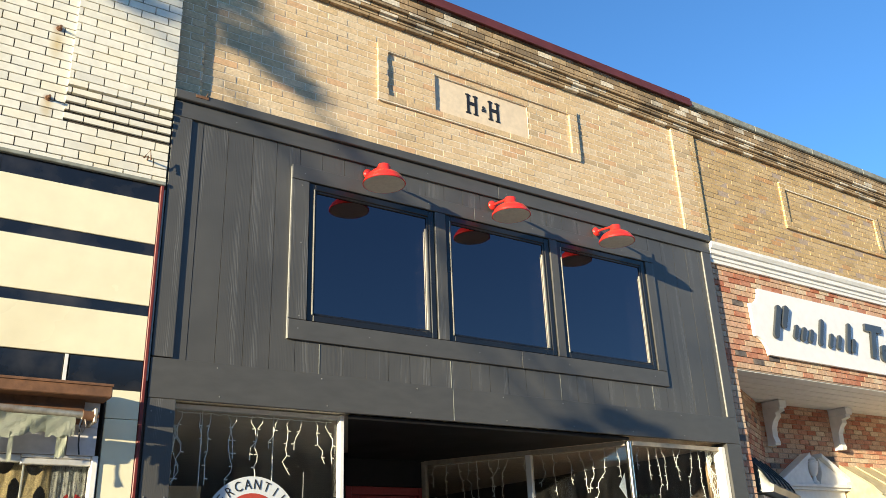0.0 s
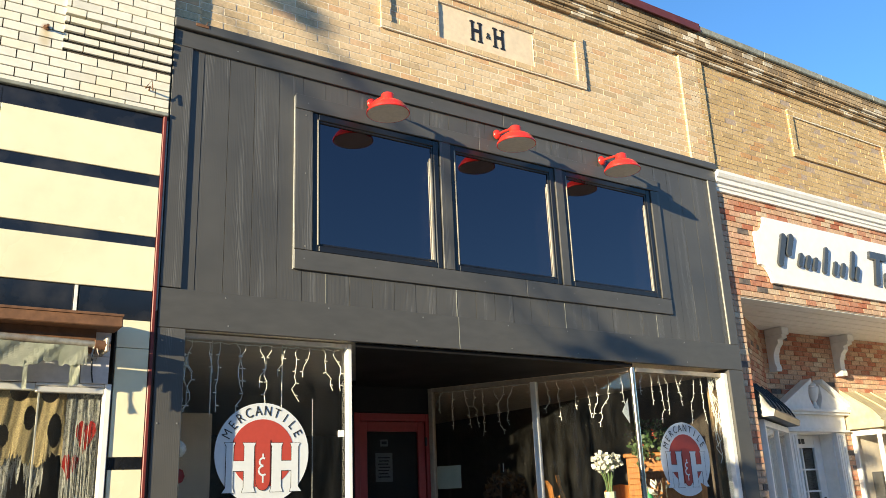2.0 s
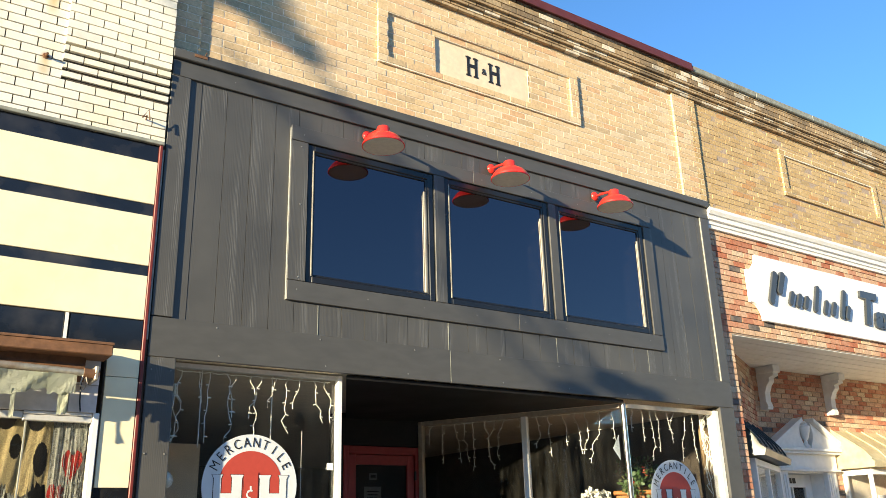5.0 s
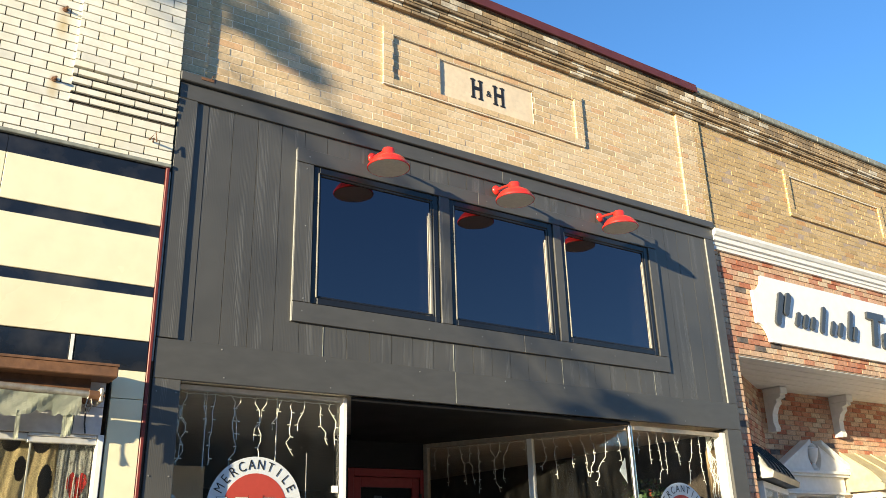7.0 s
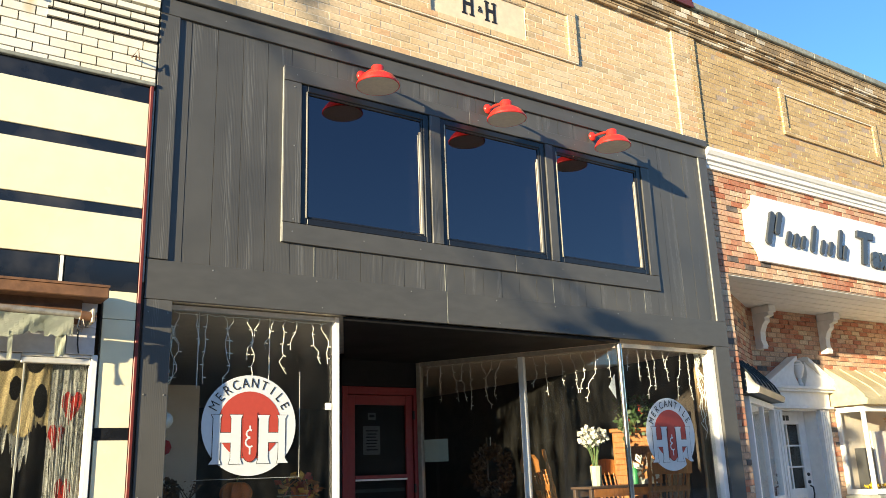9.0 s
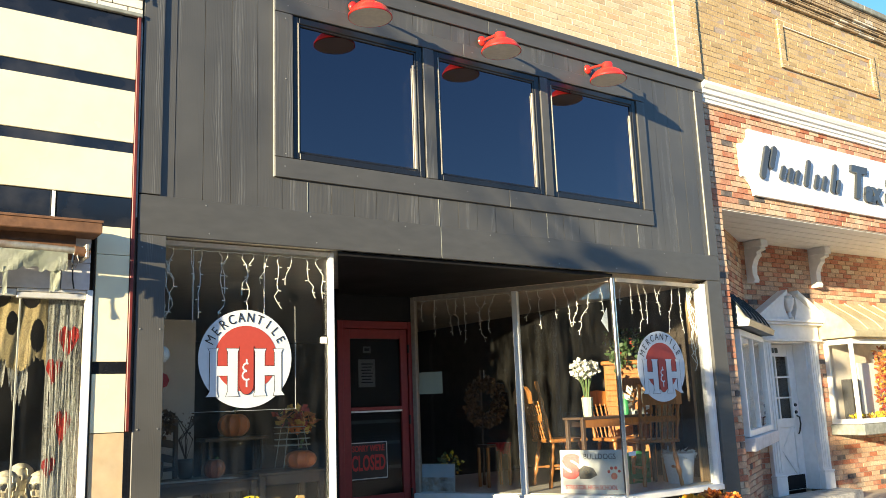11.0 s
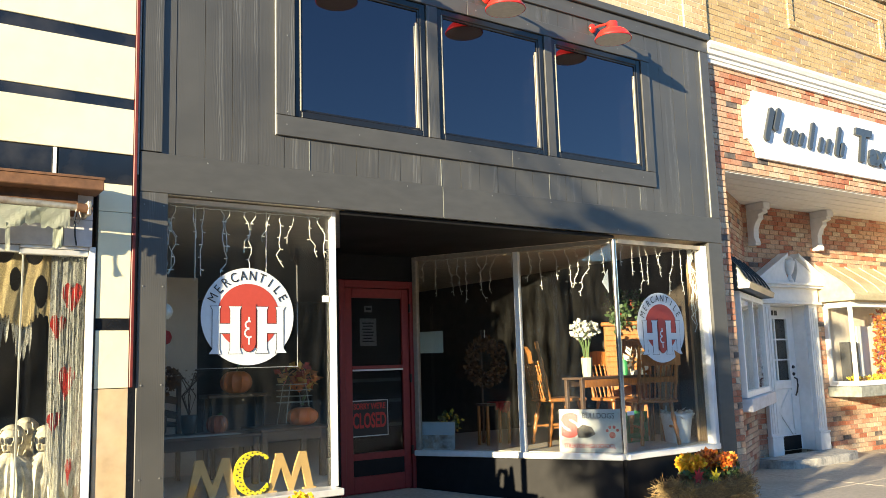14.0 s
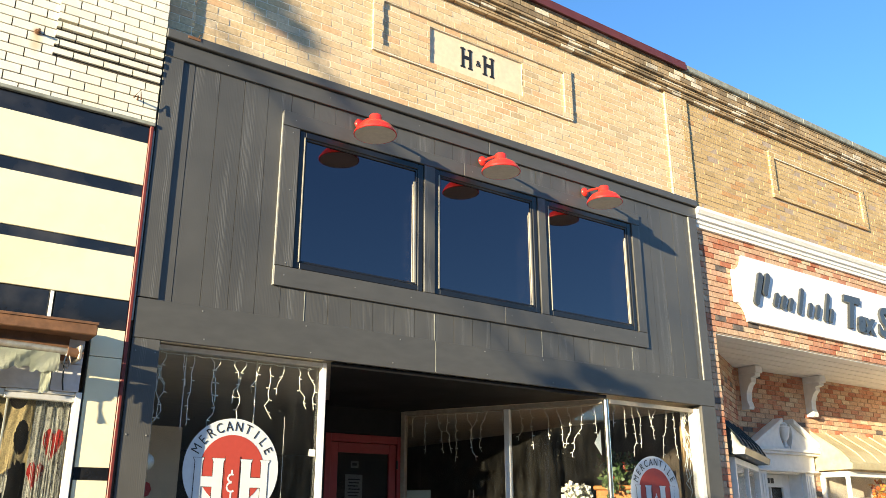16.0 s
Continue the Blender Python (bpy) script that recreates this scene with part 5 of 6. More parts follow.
part("pane", boxes((DL * 0.457 + 0.03, DL - 0.05, -0.002, 0.002, SILL_R, ZR - 0.04)), SHOP_GLASS, front, m=DM).visible_shadow = False
part("mullion", boxes((DL * 0.457 - 0.03, DL * 0.457 + 0.03, -0.035, 0.035, SILL_R, ZR - 0.04), bev=0.005), WHITE_PAINT, front, m=DM)
part("end_post", boxes((DL - 0.05, DL, -0.035, 0.035, SILL_R, ZR), bev=0.005), RAIL_TAN, front, m=DM)
part("base", boxes((4.35, 5.72, 0.05, 0.12, -0.25, SILL_R - 0.058)), BLACK_PAINT, front)
part("base", boxes((0.02, DL, -0.03, 0.03, -0.25, SILL_R - 0.06)), BLACK_PAINT, front, m=DM)

solid("floor_display_left", prism([(0, 0.16), (1.27, 0.16), (2.2, 2.0), (2.2, 3.0), (0, 3.0)], 0.40, 0.492), FLOOR_WOOD, "worn pale floor of the left display", "floor", "structure", m=Matrix(((1, 0, 0, 0), (0, 0, 1, 0), (0, 1, 0, 0), (0, 0, 0, 1))))
solid("floor_display_right", prism([(4.36, 0.12), (6.12, 0.12), (6.12, 3.4), (3.1, 3.4), (3.34, 2.05)], 0.36, 0.490), FLOOR_WOOD, "worn pale floor of the right display", "floor", "structure", m=Matrix(((1, 0, 0, 0), (0, 0, 1, 0), (0, 1, 0, 0), (0, 0, 0, 1))))
solid("floor_shop", boxes((0, 6.12, 2.12, 8.8, -0.1, 0.08)), FLOOR_WOOD, "dark shop floor boards", "floor", "structure")
solid("ceiling_display", boxes((-0.02, 6.14, 0.20, 8.8, 2.62, 2.70)), PLASTER_PALE, "pale ceiling over the shop displays", "ceiling", "structure")
solid("ceiling_entry", prism([(1.33, 0.045), (4.34, 0.045), (3.26, 2.04), (2.38, 2.04)], 2.556, 2.585), BLACK_PAINT, "black painted ceiling of the recessed entry", "ceiling", "structure", m=Matrix(((1, 0, 0, 0), (0, 0, 1, 0), (0, 1, 0, 0), (0, 0, 0, 1))))
eb = prism([(1.3, 0.0), (4.37, 0.0), (3.28, 2.06), (2.36, 2.06)], 0, 0.05)
for v in eb.verts:
    v.co.y -= 0.10
ramp = new("floor_entry", mesh_of(eb, CONCRETE))
ramp.matrix_basis = Matrix(((1, 0, 0, 0), (0, 0, 1, 0), (0, 1, 0, 0), (0, 0, 0, 1)))
for v in ramp.data.vertices:
    v.co.y += 0.07 * v.co.z
tagged(ramp, "grey concrete floor rising to the shop door", "floor", kind="structure")

sdoor = thing("door_1", "dark red shop door with dark glass and a closed sign", "door", kind="structure")
part("jamb", boxes((2.36, 2.425, 2.04, 2.12, 0.06, 2.285), (3.215, 3.325, 2.04, 2.12, 0.06, 2.285), (2.425, 3.215, 2.04, 2.12, 2.205, 2.285), bev=0.004), RED_DOOR, sdoor)
leaf = part("leaf", boxes((2.43, 2.515, 2.06, 2.10, 0.10, 2.2), (3.125, 3.21, 2.06, 2.10, 0.10, 2.2), (2.515, 3.125, 2.06, 2.10, 2.10, 2.2), (2.515, 3.125, 2.06, 2.10, 0.10, 0.27), (2.515, 3.125, 2.06, 2.10, 0.43, 0.50), bev=0.004), RED_DOOR, sdoor)
part("push_rail", boxes((2.515, 3.125, 2.055, 2.10, 1.355, 1.39), bev=0.004), RED_DOOR, leaf)
part("rail_strip", boxes((2.515, 3.125, 2.05, 2.06, 1.335, 1.353)), ALU, leaf, "pale metal strip")
part("panel", boxes((2.515, 3.125, 2.07, 2.09, 0.27, 0.43)), BLACK_PAINT, leaf)
part("screen", boxes((2.515, 3.125, 2.082, 2.084, 0.50, 2.10)), SCREEN, leaf, "dark insect mesh").visible_shadow = False
for z in (0.75, 1.0, 1.22):
    part("grille_bar", boxes((2.515, 3.125, 2.105, 2.115, z, z + 0.035)), GREY_CAP, leaf)
for z in (0.45, 1.2, 1.95):
    part("hinge", boxes((3.205, 3.222, 2.03, 2.05, z, z + 0.09)), BLACK_FRAME, leaf)
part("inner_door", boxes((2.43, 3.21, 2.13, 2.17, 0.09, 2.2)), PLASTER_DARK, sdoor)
part("side_panel", boxes((2.24, 2.358, 2.045, 2.12, -0.05, 2.6)), BLACK_PAINT, sdoor)
part("transom_panel", boxes((2.30, 3.30, 2.045, 2.12, 2.29, 2.61)), BLACK_PAINT, sdoor)
closed = thing("closed_sign", "black closed sign with red letters and white border", "sign", (2.715, 2.074, 0.85))
part("card", boxes((-0.225, 0.225, 0, 0.004, -0.185, 0.185)), PAPER, closed)
part("face", boxes((-0.215, 0.215, -0.003, -0.0005, -0.175, 0.175)), CARD_BLACK, closed)
part("lettering", letters("CLOSED", 0.145, 0.001, SIGN_RED, 0, 0.004), SIGN_RED, closed, "red print", m=pose(0, -0.005, -0.03) @ Matrix.Diagonal((0.74, 1, 1.45, 1)))
part("lettering", letters("SORRY WE'RE", 0.085, 0.001, SIGN_RED, 0, 0.002), SIGN_RED, closed, "red print", m=pose(0, -0.005, 0.12) @ Matrix.Diagonal((0.72, 1, 1, 1)))
notice = thing("notice", "white paper notice on the dark door glass", "notice", (2.73, 2.098, 1.74))
part("sheet", boxes((-0.10, 0.10, 0, 0.003, -0.145, 0.145)), PAPER, notice)
for k in range(7):
    part("text_bar", boxes((-0.07 + 0.01 * (k % 2), 0.07 - 0.012 * (k % 3), -0.002, 0, 0.09 - 0.032 * k, 0.102 - 0.032 * k)), GREY_PRINT, notice)
tag = thing("label_card", "small white label on the dark door glass", "label", (2.735, 2.098, 1.985))
part("card", boxes((-0.045, 0.045, 0, 0.003, -0.035, 0.035)), PAPER, tag)
part("number_bar", boxes((-0.03, 0.03, -0.002, 0, -0.012, 0.016)), GREY_PRINT, tag)


def round_logo(x, y, z):
    """Round vinyl shop mark on the glass: discs, slab shapes and the curved word."""
    d = thing("window_disc", "round white and red shop mark on window glass", "window sign", (x, y, z), group="round window signs")
    def disc(r, n=64, cx=0.0, cz=0.0):
        return [(cx + r * math.cos(2 * math.pi * k / n), cz + r * math.sin(2 * math.pi * k / n)) for k in range(n)]
    part("disc", prism(disc(0.352), -0.001, 0.001), DISC_WHITE, d)
    part("red_disc", prism(disc(0.236), -0.003, -0.0012), DISC_RED, d)
    def letter_h(cx, k, grow):
        """Slab letter with flared feet; grow widens it for the dark outline."""
        g = grow
        left = [(-0.128, 0.070), (-0.045, 0.070), (-0.056, 0.045), (-0.056, -0.055), (0.030, -0.055), (0.030, 0.045), (0.018, 0.070), (0.120, 0.070), (0.108, 0.045), (0.108, -0.235), (0.122, -0.268), (0.016, -0.268), (0.030, -0.235), (0.030, -0.122), (-0.056, -0.122), (-0.056, -0.235), (-0.044, -0.268), (-0.140, -0.268), (-0.112, -0.235), (-0.112, 0.045)]
        out = []
        for n, (x, z) in enumerate(left):
            (px, pz), (qx, qz) = left[n - 1], left[(n + 1) % len(left)]
            a, b = Vector((x - px, z - pz)).normalized(), Vector((qx - x, qz - z)).normalized()
            nrm = Vector((-a.y - b.y, a.x + b.x)).normalized()
            out.append((cx + k * 0.92 * (x + nrm.x * g * 1.3), z + nrm.y * g * 1.3))
        return out
    pill = [(-0.0525, 0.09), (0.0525, 0.09)] + [(0.0525 * math.cos(a), -0.185 + 0.07 * math.sin(a)) for a in [-math.pi * n / 12 for n in range(13)]]
    for k, cx in ((1, -0.166), (-1, 0.166)):
        part("letter_outline", prism(letter_h(cx, k, 0.004), -0.0042, -0.0032), INK, d, "thin dark outline")
        part("letter", prism(letter_h(cx, k, 0.0), -0.0056, -0.0044), DISC_WHITE, d)
    part("pill_outline", prism([(1.05 * x, z - 0.004) for x, z in pill], -0.0066, -0.0058), INK, d, "thin dark outline")
    part("pill", prism(pill, -0.0078, -0.0068), DISC_RED, d)
    amp = bmesh.new()
    for cz, r0, a0, a1 in ((-0.062, 0.026, 60, 275), (-0.122, 0.031, 85, 310)):
        tube([(r0 * math.cos(radians(a0 + (a1 - a0) * n / 12)), -0.009, cz + r0 * math.sin(radians(a0 + (a1 - a0) * n / 12))) for n in range(13)], 0.0075, 6, amp)
    tube([(0, -0.009, -0.005), (0, -0.009, -0.04)], 0.007, 6, amp)
    tube([(0, -0.009, -0.155), (0, -0.009, -0.205)], 0.007, 6, amp)
    for v in amp.verts:
        v.co.y = -0.009 + (v.co.y + 0.009) * 0.1
    part("ampersand", amp, DISC_WHITE, d)
    pieces = []
    for k, ch in enumerate("MERCANTILE"):
        a = radians(64 - 126 * k / 9)
        pieces.append((letters(ch, 0.098, 0.001, INK, 0, -0.0005), pose(-math.sin(a) * 0.294, -0.0035, math.cos(a) * 0.294) @ Matrix.Rotation(-a, 4, "Y") @ Matrix.Diagonal((0.82, 1, 1.0, 1))))
    part("lettering", merged(pieces, INK), INK, d, "black curved word")
    return d


logo = round_logo(0.632, 0.144, 1.766)
copy_thing(logo, pose(4.985, 0.083, 1.685))
sheet = thing("acrylic_sheet", "clear acrylic sheet behind the round window sign", "sheet", (0.632, 0.165, 1.76))
part("edge", boxes((0.392, 0.395, 0, 0.004, -0.362, 0.40)), ALU, sheet)
part("edge", boxes((-0.40, 0.40, 0, 0.004, -0.365, -0.362)), ALU, sheet)


def icicles(name_at, m, x0, x1, n, top, seed):
    """A string of white icicle lights along a window head."""
    r = random.Random(seed)
    t = thing("icicle_lights", "white icicle light string hanging in the window", "string lights", group="icicle lights")
    t.matrix_basis = m
    line = [(x0 + (x1 - x0) * k / 24, name_at, top - 0.012 * abs(math.sin(k * 1.3))) for k in range(25)]
    part("wire", tube(line, 0.003, 5), WIRE_WHITE, t)
    for k in range(n):
        x = x0 + (x1 - x0) * (k + 0.5) / n + r.uniform(-0.015, 0.015)
        ln = r.choice((0.25, 0.33, 0.42, 0.5))
        pts, z, px = [], top, x
        while z > top - ln:
            pts.append((px, name_at + r.uniform(-0.004, 0.004), z))
            z -= 0.045
            px += r.uniform(-0.012, 0.012) + (0.03 * r.choice((-1, 1)) if r.random() < 0.22 else 0)
        drop = part("strand", tube(pts, 0.0032, 5), WIRE_WHITE, t)
        bm = bmesh.new()
        for p in pts[2::2]:
            s = r.choice((-1, 1))
            tube([p, (p[0] + s * 0.022, p[1], p[2] - 0.004)], 0.0045, 5, bm)
        if bm.verts:
            part("bulbs", bm, WIRE_WHITE, drop)["kind"] = "stuff"
        else:
            bm.free()
    return t


icicles(0.166, Matrix(), 0.06, 1.25, 12, 2.545, 1)
icicles(0.14, Matrix(), 4.45, 5.62, 9, 2.525, 2)
icicles(-0.06, DM, 0.08, DL * 0.457 - 0.05, 7, 2.515, 3)
icicles(-0.06, DM, DL * 0.457 + 0.05, DL - 0.08, 9, 2.515, 4)
icicles(0.172, Matrix(), 0.04, 0.08, 3, 2.45, 5)
tangle = thing("light_bundle", "tangled bundle of white light wire by the jamb", "string lights", (5.60, 0.15, 2.1))
r = random.Random(8)
for k in range(9):
    part("wire", tube([(r.uniform(-0.05, 0.05), r.uniform(-0.02, 0.02), 0.42 - 0.08 * j) for j in range(4 + k)], 0.004, 5), WIRE_WHITE, tangle)
for hx in (0.26, 0.80):
    rod = thing("hanging_rod", "thin white rod holding the window sign", "rod", (hx, 0.22, 2.02), group="hanging rods")
    part("rod", tube([(0, 0, 0), (0, 0, 0.56)], 0.004, 6), WIRE_WHITE, rod)
    part("clip", boxes((-0.05, 0.05, -0.03, 0.03, 0.56, 0.59), bev=0.004), GREY_CAP, rod)
outlet = thing("timer_plug", "small white plug on the window post", "plug", (1.245, 0.145, 1.90))
part("body", boxes((-0.02, 0.03, -0.012, 0.0, -0.02, 0.03), bev=0.003), WHITE_PAINT, outlet)


# ---- displays ----
def pumpkin(x, y, z, r, mt=PUMPKIN, squash=0.8):
    p = thing("pumpkin", "orange ribbed pumpkin on a display table", "pumpkin", (x, y, z), group="pumpkins")
    bm = bmesh.new()
    bmesh.ops.create_uvsphere(bm, u_segments=40, v_segments=18, radius=r)
    for v in bm.verts:
        a = math.atan2(v.co.y, v.co.x)
        h = (v.co.x ** 2 + v.co.y ** 2) ** 0.5 / r
        k = 1 - 0.13 * abs(math.cos(5 * a)) ** 0.6 * h
        v.co = Vector((v.co.x * k, v.co.y * k, (v.co.z - 0.25 * r * math.exp(-(h / 0.3) ** 2) * (1 if v.co.z > 0 else -1)) * squash + r * squash * 0.9))
    part("flesh", bm, mt, p, smooth=True)
    part("stem", tube([(0, 0, r * 1.25), (0.01, 0, r * 1.6), (0.03, 0.005, r * 1.85)], 0.018, 8, None, 0.011), STEM, p, "green stem", smooth=True)
    return p


def plain_table(name, label, x0, x1, y0, y1, z0, top, mt, leg=0.05):
    t = thing(name, label, "table", (x0, y0, z0))
    w, d, h = x1 - x0, y1 - y0, top - z0
    part("tabletop", boxes((0, w, 0, d, h - 0.025, h), bev=0.005), mt, t)
    part("apron", boxes((leg, w - leg, 0.02, 0.04, h - 0.10, h - 0.025)), mt, t)
    part("apron", boxes((leg, w - leg, d - 0.04, d - 0.02, h - 0.10, h - 0.025)), mt, t)
    for a in (0.015, w - leg - 0.015):
        for b in (0.015, d - leg - 0.015):
            part("leg", boxes((a, a + leg, b, b + leg, 0, h - 0.025), bev=0.004), mt, t)
    return t


plain_table("display_table", "dark wooden display table behind the shop glass", 0.16, 0.98, 0.75, 1.25, 0.492, 0.885, DARK_WOOD, 0.045)
plain_table("display_table", "dark brown wooden side table with a pumpkin on it", 1.0, 1.60, 0.80, 1.25, 0.492, 0.905, DARK_WOOD, 0.05)
runner = thing("table_runner", "pale cloth runner on the dark table", "runner", (0.5, 0.79, 0.886))
part("cloth", boxes((-0.3, 0.32, -0.02, 0.1, 0, 0.006), bev=0.002), RAG, runner)
pumpkin(0.66, 0.86, 0.892, 0.085, mat("striped_gourd", (0.28, 0.08, 0.03, 1), 0.35, vary=0.5, grain=12, stretch=(4, 4, 0.5)), 0.95)
pumpkin(1.43, 0.95, 0.905, 0.135, PUMPKIN, 0.62)
rack = thing("shelf_stand", "dark wooden stand holding a pumpkin", "stand", (1.0, 1.35, 0.492))
part("top", boxes((-0.28, 0.28, -0.1, 0.14, 0.66, 0.69), bev=0.004), DARK_WOOD, rack)
for a in (-0.24, 0.22):
    for b in (-0.08, 0.1):
        part("leg", boxes((a, a + 0.03, b, b + 0.03, 0, 0.66)), DARK_WOOD, rack)
pumpkin(1.0, 1.35, 1.182, 0.135)
crate = thing("flower_basket", "grey wire basket with autumn leaves", "basket", (1.38, 1.0, 1.10))
for j in range(4):
    part("hoop", tube([(0.16 * math.cos(a), 0.09 * math.sin(a), 0.05 * j) for a in [2 * math.pi * k / 16 for k in range(17)]], 0.004, 5), GREY_CAP, crate)
for sx in (-0.12, 0.12):
    part("leg", tube([(sx * 0.6, -0.07, 0.14), (sx, -0.09, -0.19)], 0.004, 5), GREY_CAP, crate)
    part("leg", tube([(sx * 0.6, 0.07, 0.14), (sx, 0.09, -0.19)], 0.004, 5), GREY_CAP, crate)
r = random.Random(12)
bm = bmesh.new()
for k in range(6):
    blades(bm, (r.uniform(-0.15, 0.12), r.uniform(-0.06, 0.06), 0.2 + r.uniform(-0.04, 0.06)), 0.06, 14, 0.075, r)
part("leaves", bm, FALL_LEAF, crate, "rust autumn leaves")
lad = thing("ladder_back_chair", "dark wooden ladder-back chair", "chair", (0.33, 1.45, 0.492))
for sx in (-0.21, 0.19):
    part("post", boxes((sx, sx + 0.035, -0.02, 0.02, 0, 0.86), bev=0.004), DARK_WOOD, lad)
    part("leg", boxes((sx, sx + 0.035, 0.34, 0.38, 0, 0.44)), DARK_WOOD, lad)
for z in (0.5, 0.62, 0.75):
    part("slat", prism([(-0.18, z), (-0.09, z + 0.02), (0, z + 0.005), (0.10, z + 0.02), (0.19, z), (0.19, z + 0.06), (0.10, z + 0.085), (0, z + 0.07), (-0.09, z + 0.085), (-0.18, z + 0.06)], -0.01, 0.01), DARK_WOOD, lad)
part("seat", boxes((-0.21, 0.225, -0.02, 0.4, 0.44, 0.47), bev=0.006), DARK_WOOD, lad)
for vx, kind in ((0.28, 0), (0.52, 1)):
    v = thing("flower_vase", "dark metal pot of dried autumn flowers", "vase", (vx, 1.12, 0.887))
    part("pot", lathe([(0.045, 0), (0.06, 0.03), (0.065, 0.14), (0.06, 0.15), (0.05, 0.15)], 16), DARK_WOOD, v, smooth=True)
    bm = bmesh.new()
    for k in range(7):
        tube([(0, 0, 0.14), (r.uniform(-0.06, 0.06), r.uniform(-0.04, 0.04), 0.3), (r.uniform(-0.13, 0.13), r.uniform(-0.06, 0.06), 0.48)], 0.004, 5, bm)
    part("stems", bm, DARK_WOOD, v)
    if kind == 1:
        part("buds", blades(bmesh.new(), (0, 0, 0.42), 0.10, 26, 0.022, r), WREATH_MAT, v, "small dried buds")
    else:
        bm = bmesh.new()
        for k in range(9):
            blades(bm, (r.uniform(-0.12, 0.12), r.uniform(-0.06, 0.06), r.uniform(0.33, 0.5)), 0.05, 26, 0.04, r)
        part("blossoms", bm, WREATH_MAT, v, "brown dried blossoms")
screen = solid("display_screen", boxes((-0.32, 0.46, 0, 0.02, 0, 1.72)), PLASTER_PALE, "pale upright board behind the display", "panel", m=pose(0.33, 1.75, 0.492))
heart = thing("red_tag", "small red sign hanging by the jamb", "sign", (0.05, 0.22, 1.62))
part("disc", lathe([(0.055, 0), (0.055, 0.006)], 8, None, Matrix.Rotation(radians(90), 4, "X")), RED_CLOTH, heart)
part("cord", tube([(0, 0, 0.05), (0.01, 0, 0.14), (0, 0, 0.95)], 0.002, 5), INK, heart)

ornament = thing("glass_float", "pale round glass ornament hanging by the jamb", "ornament", (0.055, 0.24, 1.80))
part("globe", lathe([(0.006, -0.058), (0.030, -0.050), (0.050, -0.028), (0.058, 0.0), (0.050, 0.028), (0.030, 0.050), (0.012, 0.060)], 20), BULB, ornament, smooth=True)
part("cord", tube([(0, 0, 0.06), (0, 0, 0.76)], 0.002, 5), INK, ornament)

# letters on the sill
def letter_m(x):
    t = thing("letter_board", "gold painted wooden letter M on the window sill", "letter", (x, 0.185, 0.493), group="letters on the sill")
    part("letter", prism([(-0.175, 0), (-0.175, 0.015), (-0.155, 0.018), (-0.105, 0.245), (-0.06, 0.245), (0.0, 0.09), (0.06, 0.245), (0.105, 0.245), (0.155, 0.018), (0.175, 0.015), (0.175, 0), (0.085, 0), (0.085, 0.015), (0.105, 0.018), (0.07, 0.16), (0.012, 0.0), (-0.012, 0.0), (-0.07, 0.16), (-0.125, 0.018), (-0.10, 0.015), (-0.10, 0)], -0.012, 0.012), GOLD_BOARD, t, m=Matrix.Diagonal((1.14, 1, 1.14, 1)))
    return t
letter_m(0.385), letter_m(0.975)
c = thing("letter_board", "yellow wooden letter C with black dots on the sill", "letter", (0.685, 0.175, 0.493), group="letters on the sill")
outer = [(0.15 * math.cos(radians(a)), 0.155 + 0.155 * math.sin(radians(a))) for a in range(40, 322, 12)]
inner = [(0.02 + 0.105 * math.cos(radians(a)), 0.155 + 0.125 * math.sin(radians(a))) for a in range(322, 38, -12)]
part("letter", prism(outer + inner, -0.014, 0.014), YELLOW_BOARD, c)
for a in range(60, 310, 16):
    for rr in (0.118, 0.138):
        part("dot", lathe([(0.006, 0), (0.006, 0.002)], 8, None, Matrix.Translation((0.008 + rr * math.cos(radians(a + 40 * (rr > 0.12) * 0.2)), -0.014, 0.155 + (rr + 0.008) * math.sin(radians(a + 8 * (rr > 0.12))))) @ Matrix.Rotation(radians(90), 4, "X")), INK, c)


def mums(x, y, z, n, spread, petal, label, seed, pot_r=0.10, h=0.15, bloom=0.032):
    r = random.Random(seed)
    t = thing("mum_plant", label, "flowers", (x, y, z), group="potted mums")
    part("pot", lathe([(pot_r * 0.7, 0), (pot_r, h - 0.01), (pot_r * 1.06, h), (pot_r * 0.95, h)], 16), DARK_WOOD, t, smooth=True)
    bm = bmesh.new()
    for k in range(n):
        blades(bm, (r.uniform(-spread, spread), r.uniform(-spread, spread) * 0.7, h - 0.005 + r.uniform(-0.03, 0.02)), 0.05, 14, 0.045, r)
    part("foliage", bm, LEAF, t)
    for k in range(n):
        bm = bmesh.new()
        blades(bm, (0, 0, 0), bloom, int(2200 * bloom), 0.82 * bloom, r, 0.7)
        a, d = r.uniform(0, 6.28), spread * r.uniform(0.1, 1.0)
        part("bloom", bm, petal, t, m=pose(d * math.cos(a), d * 0.7 * math.sin(a), h + 0.07 + 0.06 * (1 - d / spread) + r.uniform(-0.015, 0.02)))
    return t


